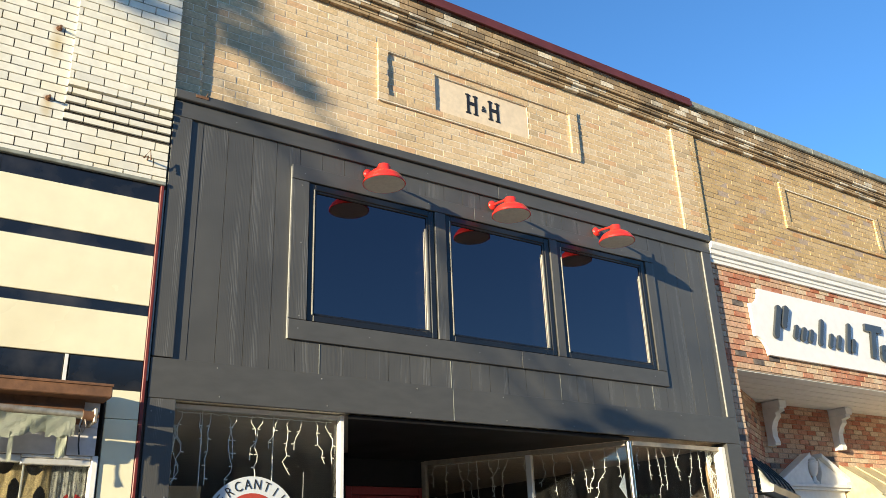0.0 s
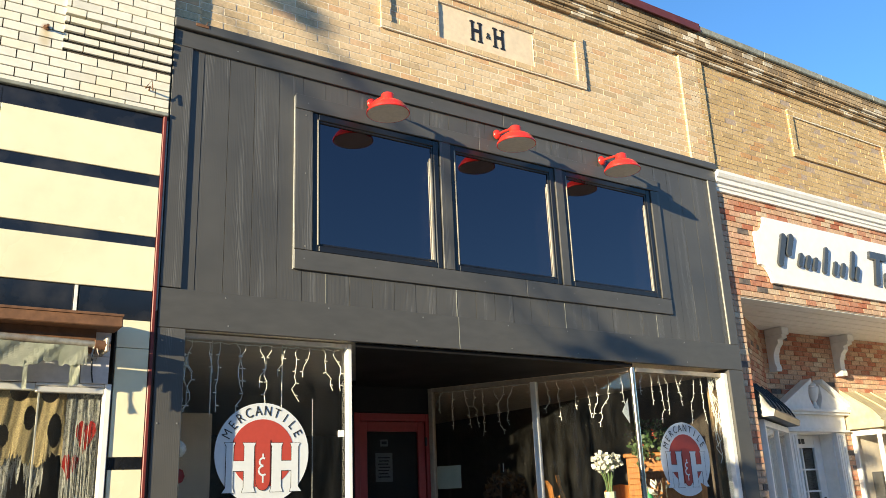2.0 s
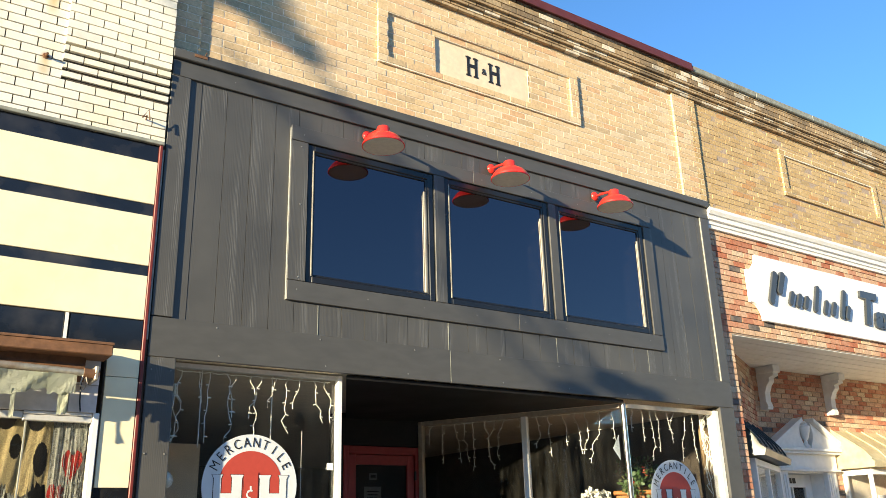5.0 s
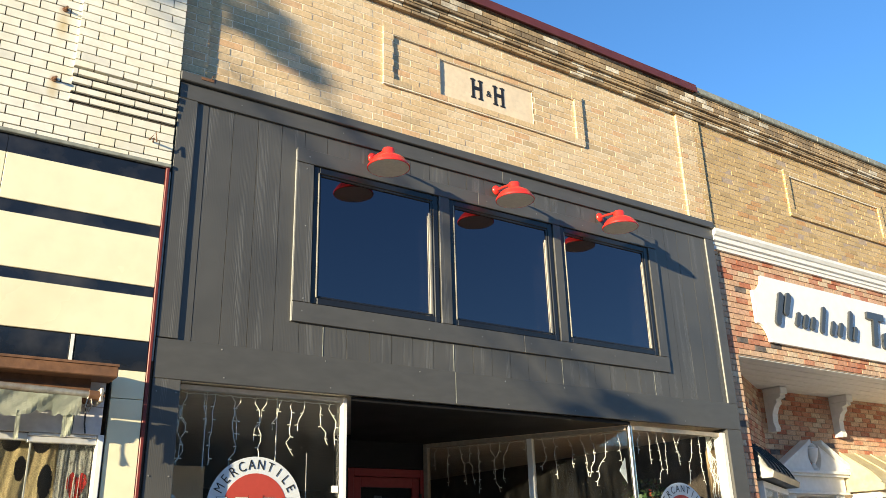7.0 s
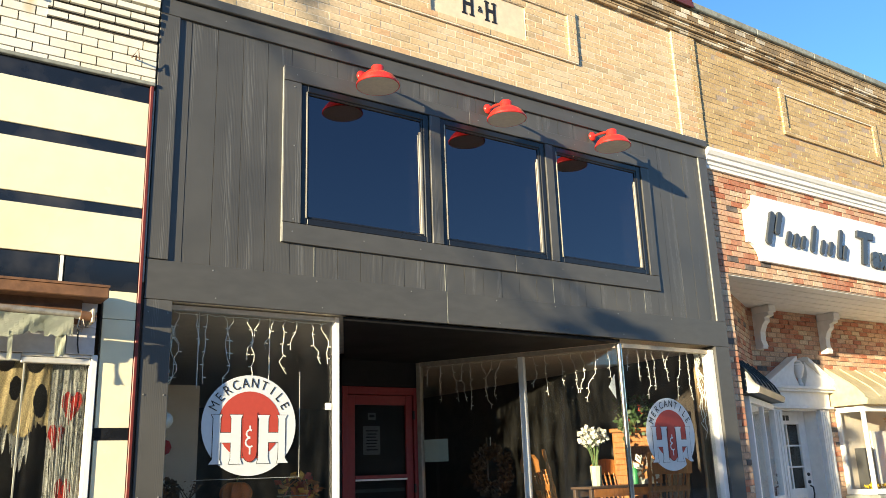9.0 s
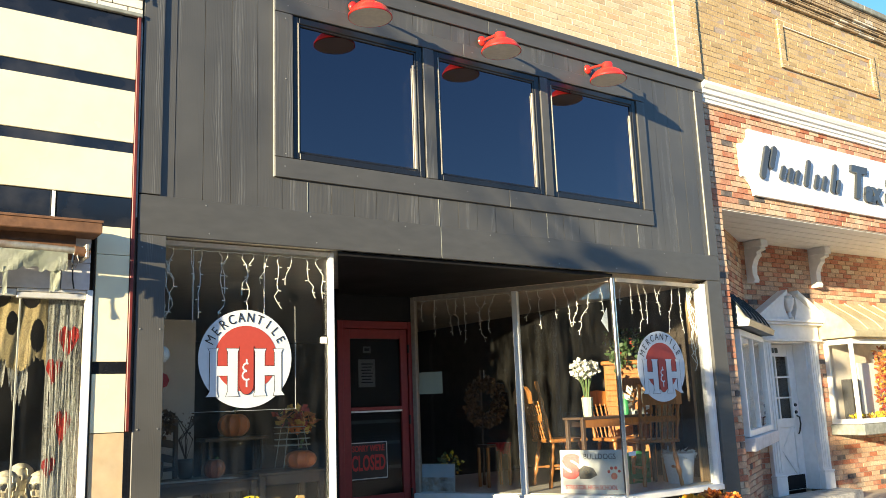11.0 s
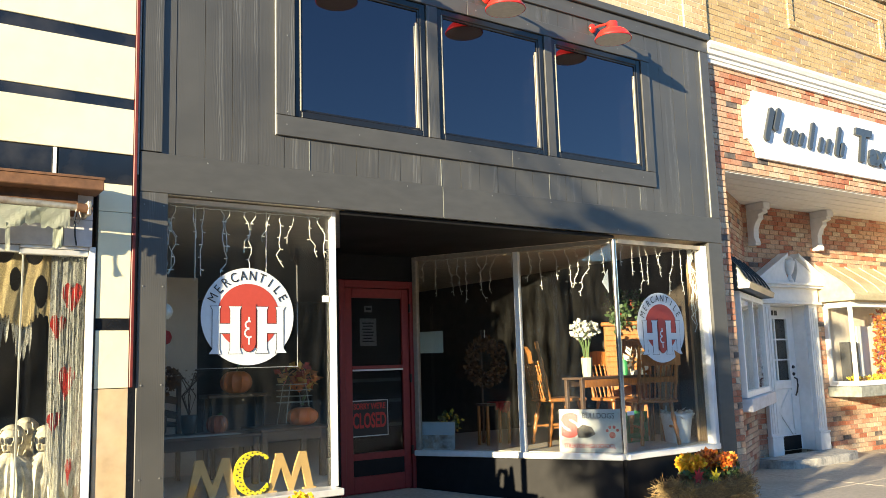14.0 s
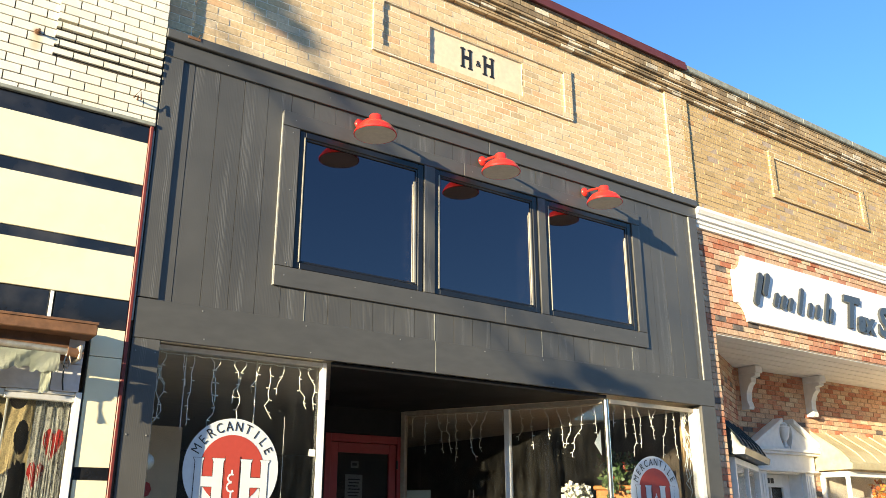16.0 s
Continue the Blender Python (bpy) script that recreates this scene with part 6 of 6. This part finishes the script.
def hay_bale(x, y, z, turn):
    r = random.Random(17)
    t = thing("hay_bale", "rough straw bale on the pavement before the shop", "hay bale", (x, y, z), turn=turn)
    core = boxes((-0.50, 0.48, -0.2, 0.2, 0, 0.29))
    bmesh.ops.subdivide_edges(core, edges=list(core.edges), cuts=6, use_grid_fill=True)
    for v in core.verts:
        v.co += Vector((r.uniform(-0.015, 0.015), r.uniform(-0.015, 0.015), r.uniform(-0.012, 0.012)))
    part("core", core, STRAW, t)
    vs, fs = [], []
    for k in range(5600):
        f = r.random()
        if f < 0.45:
            p, n = Vector((r.uniform(-0.50, 0.48), -0.205, r.uniform(0, 0.30))), Vector((0, -1, 0))
        elif f < 0.72:
            p, n = Vector((r.uniform(-0.50, 0.48), r.uniform(-0.2, 0.2), 0.295)), Vector((0, 0, 1))
        else:
            p, n = Vector((r.choice((-0.505, 0.485)), r.uniform(-0.2, 0.2), r.uniform(0, 0.30))), Vector((0, 0, 0))
            n = Vector((1 if p.x > 0 else -1, 0, 0))
        d = Vector((r.gauss(0, 1), r.gauss(0, 0.6), r.gauss(0, 0.45)))
        d = (d - n * d.dot(n) * 0.8 + n * r.uniform(0, 0.35)).normalized() * r.uniform(0.04, 0.13)
        s = d.cross(n).normalized() * 0.0018
        b = len(vs)
        vs += [tuple(p - s), tuple(p + s), tuple(p + d + s + n * 0.004), tuple(p + d - s + n * 0.004)]
        fs.append((b, b + 1, b + 2, b + 3))
    me = bpy.data.meshes.new("mesh")
    me.from_pydata(vs, [], fs)
    me.materials.append(STRAW)
    part("straw_cover", me, STRAW, t)["kind"] = "stuff"
    for sx in (-0.2, 0.2):
        part("twine", tube([(sx, -0.21, 0.0), (sx, -0.212, 0.30), (sx, 0.21, 0.302), (sx, 0.21, 0.0)], 0.004, 5), RED_TRIM, t)
    return t


hay_bale(4.90, -0.40, fall(5.0) - 0.002, 8)
mums(4.72, -0.36, 0.228, 9, 0.15, PETAL_GOLD, "potted golden mums on the straw bale", 41, 0.10, 0.075, 0.05)
mums(5.16, -0.34, 0.228, 15, 0.20, PETAL_ORANGE, "potted rust orange mums on the straw bale", 42, 0.10, 0.075, 0.052)
for k, (lx, lz) in enumerate(((4.66, 0.30), (4.90, 0.27))):
    lf = thing("fallen_leaf", "large leaf decoration lying on the straw bale", "leaf", (lx, -0.52, lz), group="leaf decorations")
    part("blade", prism([(0.09 * math.cos(a) * (1 if q % 2 else 0.45), 0.09 * math.sin(a) * (1 if q % 2 else 0.45)) for q, a in enumerate([2 * math.pi * j / 14 for j in range(14)])], -0.002, 0.002), PETAL_YELLOW if k else RED_CLOTH, lf)
mums(0.40, -0.24, 0.23, 12, 0.10, PETAL_YELLOW, "yellow mums standing before the shop window", 43)
mums(0.86, -0.24, 0.225, 14, 0.12, PETAL_YELLOW, "yellow mums standing before the shop window", 44)
planter = thing("planter_box", "dark wooden planter before the shop window", "planter", (0.62, -0.24, -0.06))
part("trough", boxes((-0.5, 0.5, -0.14, 0.14, 0.0, 0.285), bev=0.01), DARK_WOOD, planter)

# right display
def turned(pts, r0, bm=None):
    """A turned spindle with beads between two points."""
    a, b = Vector(pts[0]), Vector(pts[1])
    n = 26
    bm = bm or bmesh.new()
    d = (b - a)
    m = Matrix.Translation(a) @ d.to_track_quat("Z", "Y").to_matrix().to_4x4()
    prof = []
    for k in range(n + 1):
        f = k / n
        prof.append((r0 * (0.75 + 0.3 * math.sin(f * math.pi) + 0.22 * math.sin(f * 22)), f * d.length))
    return lathe(prof, 10, bm, m)


def oak_chair(x, y, z, turn):
    c = thing("dining_chair", "honey oak pressed-back dining chair with spindles", "chair", (x, y, z), group="oak dining chairs", turn=turn)
    seat = boxes((-0.22, 0.22, -0.21, 0.21, 0.43, 0.465), bev=0.012)
    part("seat", seat, OAK, c)
    for sx in (-0.17, 0.17):
        part("leg", turned([(sx * 1.15, -0.2, 0), (sx * 0.9, -0.15, 0.43)], 0.022), OAK, c, smooth=True)
        part("leg", turned([(sx * 1.15, 0.22, 0), (sx * 0.9, 0.15, 0.43)], 0.022), OAK, c, smooth=True)
        part("post", turned([(sx * 1.1, 0.19, 0.46), (sx * 1.2, 0.32, 1.03)], 0.02), OAK, c, smooth=True)
        part("stretcher", turned([(sx, -0.18, 0.18), (sx, 0.2, 0.18)], 0.013), OAK, c, smooth=True)
    part("crest", prism([(-0.2, 0.82), (0.2, 0.82), (0.2, 0.93), (0.12, 0.985), (0, 1.0), (-0.12, 0.985), (-0.2, 0.93)], -0.012, 0.012), OAK, c, m=pose(0, 0.29, 0.0, -6))
    part("lower_rail", boxes((-0.19, 0.19, 0.235, 0.255, 0.64, 0.70), bev=0.006), OAK, c)
    for k in range(6):
        sx = -0.14 + 0.056 * k
        part("spindle", turned([(sx, 0.2, 0.46), (sx * 1.05, 0.248, 0.65)], 0.010), OAK, c, smooth=True)
        part("spindle", turned([(sx, 0.25, 0.69), (sx * 1.1, 0.288, 0.84)], 0.010), OAK, c, smooth=True)
    return c


ZD = 0.490
oak_chair(4.61, 1.25, ZD, 74).matrix_basis @= Matrix.Scale(1.07, 4)
oak_chair(5.42, 1.16, ZD, -12)
oak_chair(5.24, 0.50, ZD, 150)
dt = plain_table("dining_table", "dark topped oak dining table set for display", 4.42, 5.50, 0.68, 0.98, ZD, 1.205, DARK_WOOD, 0.04)
part("front_apron", boxes((0.06, 1.02, 0.012, 0.018, 0.61, 0.69)), OAK, dt)
vase = thing("vase", "clear glass vase of white flowers on the table", "vase", (4.68, 0.86, 1.206))
vb = lathe([(0.045, 0), (0.05, 0.02), (0.06, 0.2), (0.055, 0.2), (0.04, 0.02)], 8)
part("glass", vb, mat("ribbed_glass", (0.55, 0.55, 0.42, 1), 0.15, vary=0.2, grain=30, stretch=(3, 3, 0.3)), vase)
r = random.Random(51)
for k in range(9):
    a = 2 * math.pi * k / 9
    e = (0.13 * math.cos(a) * r.uniform(0.4, 1), 0.08 * math.sin(a), 0.5 + r.uniform(-0.06, 0.05))
    part("stem", tube([(0.01 * math.cos(a), 0.01 * math.sin(a), 0.02), (e[0] * 0.35, e[1] * 0.4, 0.3), e], 0.005, 5), STEM, vase)
    part("flower", blades(bmesh.new(), e, 0.045, 26, 0.05, r, 0.8, 0.6), PETAL_WHITE, vase)
cab = thing("wall_cabinet", "honey oak roll-top cabinet in the display", "cabinet", (5.72, 1.22, ZD), turn=-46)
part("body", boxes((-0.28, 0.24, 0, 0.24, 0, 1.28), bev=0.006), OAK, cab)
part("cornice", boxes((-0.31, 0.27, -0.05, 0.26, 1.28, 1.325), bev=0.01), OAK, cab)
for k in range(7):
    part("slat", boxes((-0.27, 0.23, -0.012, 0.0, 0.80 + 0.062 * k, 0.855 + 0.062 * k), bev=0.004), OAK, cab)
ivy = thing("ivy_plant", "green trailing ivy with red blooms on the cabinet", "plant", (5.74, 1.22, 1.86))
bm = bmesh.new()
for k in range(60):
    blades(bm, (r.uniform(-0.24, 0.16), r.uniform(-0.08, 0.08), r.uniform(-0.08, 0.30)), 0.08, 8, 0.06, r)
part("leaves", bm, LEAF, ivy)
part("blooms", blades(bmesh.new(), (-0.12, -0.06, 0.12), 0.12, 22, 0.04, r), DISC_RED, ivy)
part("stem", tube([(0, 0, -0.06), (0.02, 0.02, 0), (-0.05, 0, 0.30)], 0.008, 5), STEM, ivy)
part("pot", lathe([(0.05, -0.064), (0.065, 0.0), (0.06, 0.0)], 14), DARK_WOOD, ivy, smooth=True)
bag = thing("white_blossom_bunch", "bunch of large white silk leaves on the table", "flowers", (5.40, 0.84, 1.206))
part("petals", blades(bmesh.new(), (0, 0, 0.13), 0.12, 60, 0.10, r, 1.0, 0.35), PETAL_WHITE, bag)
bottle = thing("green_bottle", "green glass bottle on the dark table", "bottle", (5.27, 0.88, 1.206))
part("body", lathe([(0.035, 0), (0.038, 0.02), (0.038, 0.13), (0.014, 0.17), (0.014, 0.22)], 14), GREEN_CRATE, bottle, smooth=True)
gc = thing("green_crate", "green painted metal crate under the table", "crate", (5.28, 0.84, ZD))
for z in (0.05, 0.15, 0.25):
    part("bar", boxes((-0.15, 0.15, -0.1, -0.09, z, z + 0.05)), GREEN_CRATE, gc)
for sx in (-0.15, 0.13):
    part("upright", boxes((sx, sx + 0.02, -0.1, 0.1, 0, 0.32)), GREEN_CRATE, gc)
part("floor", boxes((-0.13, 0.13, -0.09, 0.1, 0.0, 0.02)), GREEN_CRATE, gc)
bucket = thing("bucket", "white enamel bucket standing in the window", "bucket", (5.50, 0.40, ZD))
part("pail", lathe([(0.12, 0), (0.125, 0.01), (0.165, 0.30), (0.175, 0.305), (0.165, 0.31), (0.155, 0.30), (0.12, 0.03)], 28), BUCKET, bucket, smooth=True)
part("filling", blades(bmesh.new(), (0, 0, 0.27), 0.13, 160, 0.06, r, 0.25), RAG, bucket)
for px, py, w, h, mt in ((5.62, 0.62, 0.20, 1.55, RAW_WOOD), (5.84, 0.66, 0.14, 1.35, DARK_WOOD), (5.83, 0.28, 0.24, 1.95, RAW_WOOD)):
    pl = thing("timber_plank", "rough upright timber plank leaning by the wall", "plank", (px, py, ZD), group="timber planks")
    part("plank", boxes((-w / 2, w / 2, 0, 0.035, 0, h), bev=0.006), mt, pl)
pennant = thing("paper_pennant", "pale blue paper pennant on the glass", "pennant", (4.33, 0.2, 2.14))
part("sheet", prism([(-0.03, 0), (0.06, 0.13), (0.06, -0.11)], 0, 0.002), BUCKET, pennant)
sticker = thing("sticker", "small pale sticker on the window glass", "sticker", (4.47, 0.084, 0.86))
part("label", boxes((-0.05, 0.05, 0, 0.001, -0.02, 0.02)), BUCKET, sticker)

bull = thing("school_sign", "white school sign with red letter leaning on glass", "sign")
bull.matrix_basis = DM @ pose(0.35, -0.05, SILL_R + 0.001, -4, 0, 180) @ Matrix.Diagonal((0.92, 1, 0.93, 1))
part("card", boxes((-0.345, 0.345, 0, 0.004, 0, 0.445)), PAPER, bull)
part("initial", letters("S", 0.32, 0.001, SIGN_RED, 0, 0.020), SIGN_RED, bull, "red initial", m=pose(-0.225, -0.002, 0.265) @ Matrix.Diagonal((1.2, 1, 1, 1)))
part("crest", prism([(-0.13, 0.15), (-0.02, 0.15), (0.06, 0.19), (0.02, 0.26), (-0.08, 0.29), (-0.15, 0.24)], -0.003, -0.001), GREY_PRINT, bull, "grey printed patch")
part("lettering", letters("BULLDOGS", 0.082, 0.001, GREY_PRINT), GREY_PRINT, bull, "grey print", m=pose(0.09, -0.002, 0.375) @ Matrix.Diagonal((0.86, 1, 1, 1)))
part("lettering", letters("STREATOR HIGH SCHOOL", 0.062, 0.001, SIGN_RED, 0, 0.001), SIGN_RED, bull, "red print", m=pose(-0.01, -0.002, 0.065) @ Matrix.Diagonal((0.76, 1, 1, 1)))
for ax, az, ar in ((0.24, 0.18, 0.034), (0.185, 0.225, 0.016), (0.215, 0.26, 0.017), (0.26, 0.262, 0.017), (0.295, 0.23, 0.016)):
    part("print_dot", lathe([(ar, 0), (ar, 0.001)], 14, None, Matrix.Translation((ax, -0.001, az)) @ Matrix.Rotation(radians(90), 4, "X")), SIGN_RED, bull)

wreath = thing("wreath", "brown dried flower wreath on a stand", "wreath", (4.16, 1.95, 1.395))
bm = bmesh.new()
for k in range(40):
    a = 2 * math.pi * k / 40
    blades(bm, (0.205 * math.cos(a), 0, 0.205 * math.sin(a)), 0.07, 26, 0.05, r)
part("ring", bm, WREATH_MAT, wreath)
part("hanger", tube([(0, 0, 0.2), (0, 0, 0.36)], 0.006, 5), ALU, wreath)
part("stand", boxes((-0.012, 0.012, 0.07, 0.09, -0.924, 0.36)), DARK_WOOD, wreath)
st = thing("side_stool", "dark wooden stool with a red cloth", "stool", (4.16, 1.88, ZD), group="")
part("seat", boxes((-0.17, 0.17, -0.15, 0.05, 0.42, 0.45), bev=0.005), DARK_WOOD, st)
for a in (-0.16, 0.135):
    for b in (-0.14, 0.02):
        part("leg", boxes((a, a + 0.025, b, b + 0.025, 0, 0.42)), OAK, st)
cl = thing("red_cloth", "red cloth draped over the dark stool", "cloth", (4.21, 1.82, ZD + 0.452))
part("drape", torn_cloth(-0.1, 0.1, lambda x: 0.01, -0.12, -0.1, 14, 8, 0.05, r, wave=0.012), RED_CLOTH, cl)
part("fold", boxes((-0.1, 0.1, -0.09, 0.07, 0.0, 0.012), bev=0.004), RED_CLOTH, cl)
pic = thing("picture_card", "printed street view card standing on the sill", "picture")
pic.matrix_basis = DM @ pose(DL - 0.22, -0.05, SILL_R, -5, 0, 180)
part("card", boxes((-0.2, 0.2, 0, 0.004, 0, 0.29)), PAPER, pic)
part("print", boxes((-0.188, 0.188, -0.003, -0.001, 0.012, 0.150)), PHOTO, pic)
part("sky_print", boxes((-0.188, 0.188, -0.003, -0.001, 0.150, 0.278)), PHOTO_SKY, pic, "pale blue printed sky")
pap = thing("notice", "pale paper sheet taped inside the glass", "notice")
pap.matrix_basis = DM @ pose(DL - 0.20, -0.006, 1.62, 0, 0, 180)
part("sheet", boxes((-0.14, 0.14, 0, 0.002, -0.115, 0.115)), mat("yellowed_paper", (0.55, 0.56, 0.46, 1), 0.8, vary=0.05), pap)
posy = thing("posy", "small bunch of yellow and green flowers on the sill", "flowers", (3.62, 1.95, ZD))
part("pot", lathe([(0.05, 0), (0.07, 0.14), (0.06, 0.14)], 14), RED_CLOTH, posy)
part("leaves", blades(bmesh.new(), (0, 0, 0.24), 0.12, 60, 0.06, r), LEAF, posy)
part("blooms", blades(bmesh.new(), (0.02, -0.03, 0.26), 0.12, 50, 0.045, r), PETAL_YELLOW, posy)

# ---- unseen street tree, its clumps placed to shade chosen spots of the front ----
TREE = Vector((-5.75, -3.9, -0.06))
tree = thing("street_tree", "half bare tree out of view, set to shade the front", "tree", tuple(TREE))
part("trunk", tube([(0, 0, 0), (0.03, 0.02, 1.2), (0.0, 0.05, 2.3), (-0.1, 0.05, 3.3)], 0.11, 10, None, 0.05), BARK, tree, smooth=True)
rng = random.Random(77)
back = Vector((-3, -1, 0.48))
leaves = bmesh.new()
# Clumps stand on the sun's line to each spot meant to be shaded.
for tx, tz, size in ((0.15, 5.84, 0.13), (0.40, 5.62, 0.11), (0.64, 5.44, 0.07), (0.80, 5.34, 0.04), (0.25, 5.62, 0.08), (-0.55, 5.70, 0.09), (-0.95, 5.90, 0.09), (3.2, 1.3, 0.12), (3.4, 1.55, 0.12), (3.1, 1.08, 0.1), (3.5, 1.8, 0.1), (6.5, 0.7, 0.08), (6.5, 1.1, 0.08), (6.5, 1.5, 0.08), (6.5, 1.9, 0.08), (6.5, 2.3, 0.08), (-0.05, 6.1, 0.14), (-0.35, 5.58, 0.08), (-0.75, 5.72, 0.08), (3.80, 2.62, 0.05), (4.25, 2.72, 0.075), (4.75, 2.62, 0.05),
                     (5.80, 1.5, 0.12), (5.9, 1.0, 0.14), (5.8, 0.62, 0.13), (4.05, 0.30, 0.14), (5.0, 0.25, 0.12), (7.5, -0.1, 0.2), (8.2, 0.1, 0.2), (4.95, 1.42, 0.11), (5.0, 1.66, 0.13), (5.05, 1.92, 0.12), (5.1, 1.15, 0.1), (5.15, 0.85, 0.11), (3.6, 0.24, 0.12), (3.85, 0.10, 0.12), (4.15, 0.08, 0.1), (4.22, 0.60, 0.10), (4.32, 0.80, 0.09), (4.62, 0.62, 0.10),
                     (1.6, -0.05, 0.15), (2.3, 0.0, 0.16), (3.0, -0.1, 0.15), (2.2, -0.5, 0.2), (3.98, 0.92, 0.12), (4.02, 1.18, 0.12), (4.06, 1.42, 0.11), (3.92, 0.70, 0.10), (3.85, 0.82, 0.16), (3.90, 1.06, 0.17), (3.95, 1.30, 0.17), (3.90, 1.55, 0.15), (4.10, 1.05, 0.15), (4.12, 1.30, 0.15), (4.72, 1.05, 0.12), (4.78, 1.30, 0.13), (4.82, 1.52, 0.11), (4.50, 1.00, 0.11), (4.52, 1.24, 0.11), (4.55, 1.46, 0.10), (6.3, -0.05, 0.12), (5.9, 0.0, 0.11), (6.7, -0.1, 0.13), (6.2, 0.2, 0.1)) + tuple((2.45 + 0.3 * (k % 5), 0.55 + 0.22 * (k // 5), -0.17) for k in range(10)):
    s = 3.6 + rng.uniform(-0.4, 0.4)
    c = Vector((tx, 0.03, tz)) + back * s - TREE
    root = Vector((rng.uniform(-0.05, 0.1), 0.05, rng.uniform(2.3, 3.3)))
    mid = root.lerp(c, 0.5) + Vector((0, 0, 0.12))
    part("limb", tube([root, mid, c], 0.013, 6, None, 0.004), BARK, tree)
    blades(leaves, c, abs(size), int(2200 * size) if size > 0 else 75, 0.06, rng, 0.9, 0.4)
part("crown", leaves, LEAF, tree)

# ---- brickwork, last ----
HOLE_PANEL = [(1.628, 4.113, 5.471, 6.10)]
BORDER = [(1.735, 4.005, 5.575, 6.00)]
PLQ = [(2.27, 3.437, 5.56, 5.957)]
bricks(shell, [(0.02, 5.66, 4.958, 6.33, Y_WALL, HOLE_PANEL), (1.735, 4.005, 5.541, 6.02, Y_WALL, PLQ)], TAN_BRICK, centre=(2.2, 5.4), seed=2, uneven=0.0017)
bricks(shell, [(1.628, 4.113, 5.471, 6.09, 0.052, [(1.735, 4.005, 5.541, 6.02)]), (-0.19, 0.02, 4.958, 6.33, Y_PIL, []), (5.66, 5.95, 4.958, 6.33, Y_PIL, [])], TAN_BRICK, depth=0.04, single=0, seed=3)
bricks(shell, [(-0.19, 5.95, 6.33, 6.40, 0.032, []), (-0.19, 5.95, 6.40, 6.468, 0.004, []), (-0.19, 5.95, 6.468, 6.67, -0.025, [])], TAN_SOOT, depth=0.11, single=0, seed=5)
bricks(right_shell, [(6.06, 12.2, 4.90, 6.33, Y_WALL, [(7.70, 10.02, 5.44, 6.10)]), (7.80, 9.92, 5.54, 6.01, Y_WALL, [])], TAN_BRICK_DULL, centre=(7.4, 5.5), single=300, seed=6, uneven=0.0030)
bricks(right_shell, [(7.70, 10.02, 5.44, 6.10, 0.052, [(7.80, 9.92, 5.54, 6.01)]), (5.955, 6.06, 4.90, 6.33, Y_PIL, [])], TAN_BRICK_DULL, depth=0.04, single=0, seed=7)
bricks(right_shell, [(5.955, 12.2, 6.33, 6.40, 0.032, []), (5.955, 12.2, 6.40, 6.468, 0.004, []), (5.955, 12.2, 6.468, 6.665, -0.025, [])], TAN_SOOT, depth=0.11, single=0, seed=8)
bricks(right_shell, [(5.985, 12.2, 3.44, 4.66, 0.06, []), (5.985, 6.175, -0.2, 3.44, 0.06, [])], RED_BRICK, centre=(7.0, 3.9), single=300, seed=9)
bricks(left_shell, [(-3.4, -0.945, 4.165, 6.9, -0.004, []), (-0.945, -0.205, 4.165, 4.47, -0.004, [])], WHITE_BRICK, centre=(-0.9, 4.8), single=300, seed=10, joint=0.0082, uneven=0.0005)
bricks(left_shell, [(-0.945, -0.205, (66 + k) * COURSE + 0.022, (67 + k) * COURSE - 0.002, -0.010 - 0.004 * k, []) for k in range(4)] + [(-0.945, -0.205, 70 * COURSE + 0.016, 6.9, -0.028, [])],
       WHITE_BRICK, depth=0.05, centre=(-0.6, 5.0), single=200, seed=11, joint=0.0082, uneven=0.0005)
bricks(left_shell, [(-1.75, -1.12, (81 + k) * COURSE + 0.022, (82 + k) * COURSE - 0.002, -0.022, []) for k in range(2)], WHITE_BRICK, depth=0.05, single=0, seed=14, joint=0.0082)
bricks(recess, [(-0.02, 2.3, -0.3, 3.43, 0.0, [])], RED_BRICK, depth=0.02, centre=(1, 1), single=100, m=BAY_M, seed=12)
bricks(recess, [(-0.15, 4.1, -0.3, 3.43, 0.0, [(0.20, 1.38, -0.3, 2.15)])], RED_BRICK, depth=0.02, centre=(2, 1), single=300, m=BACK_M, seed=13)
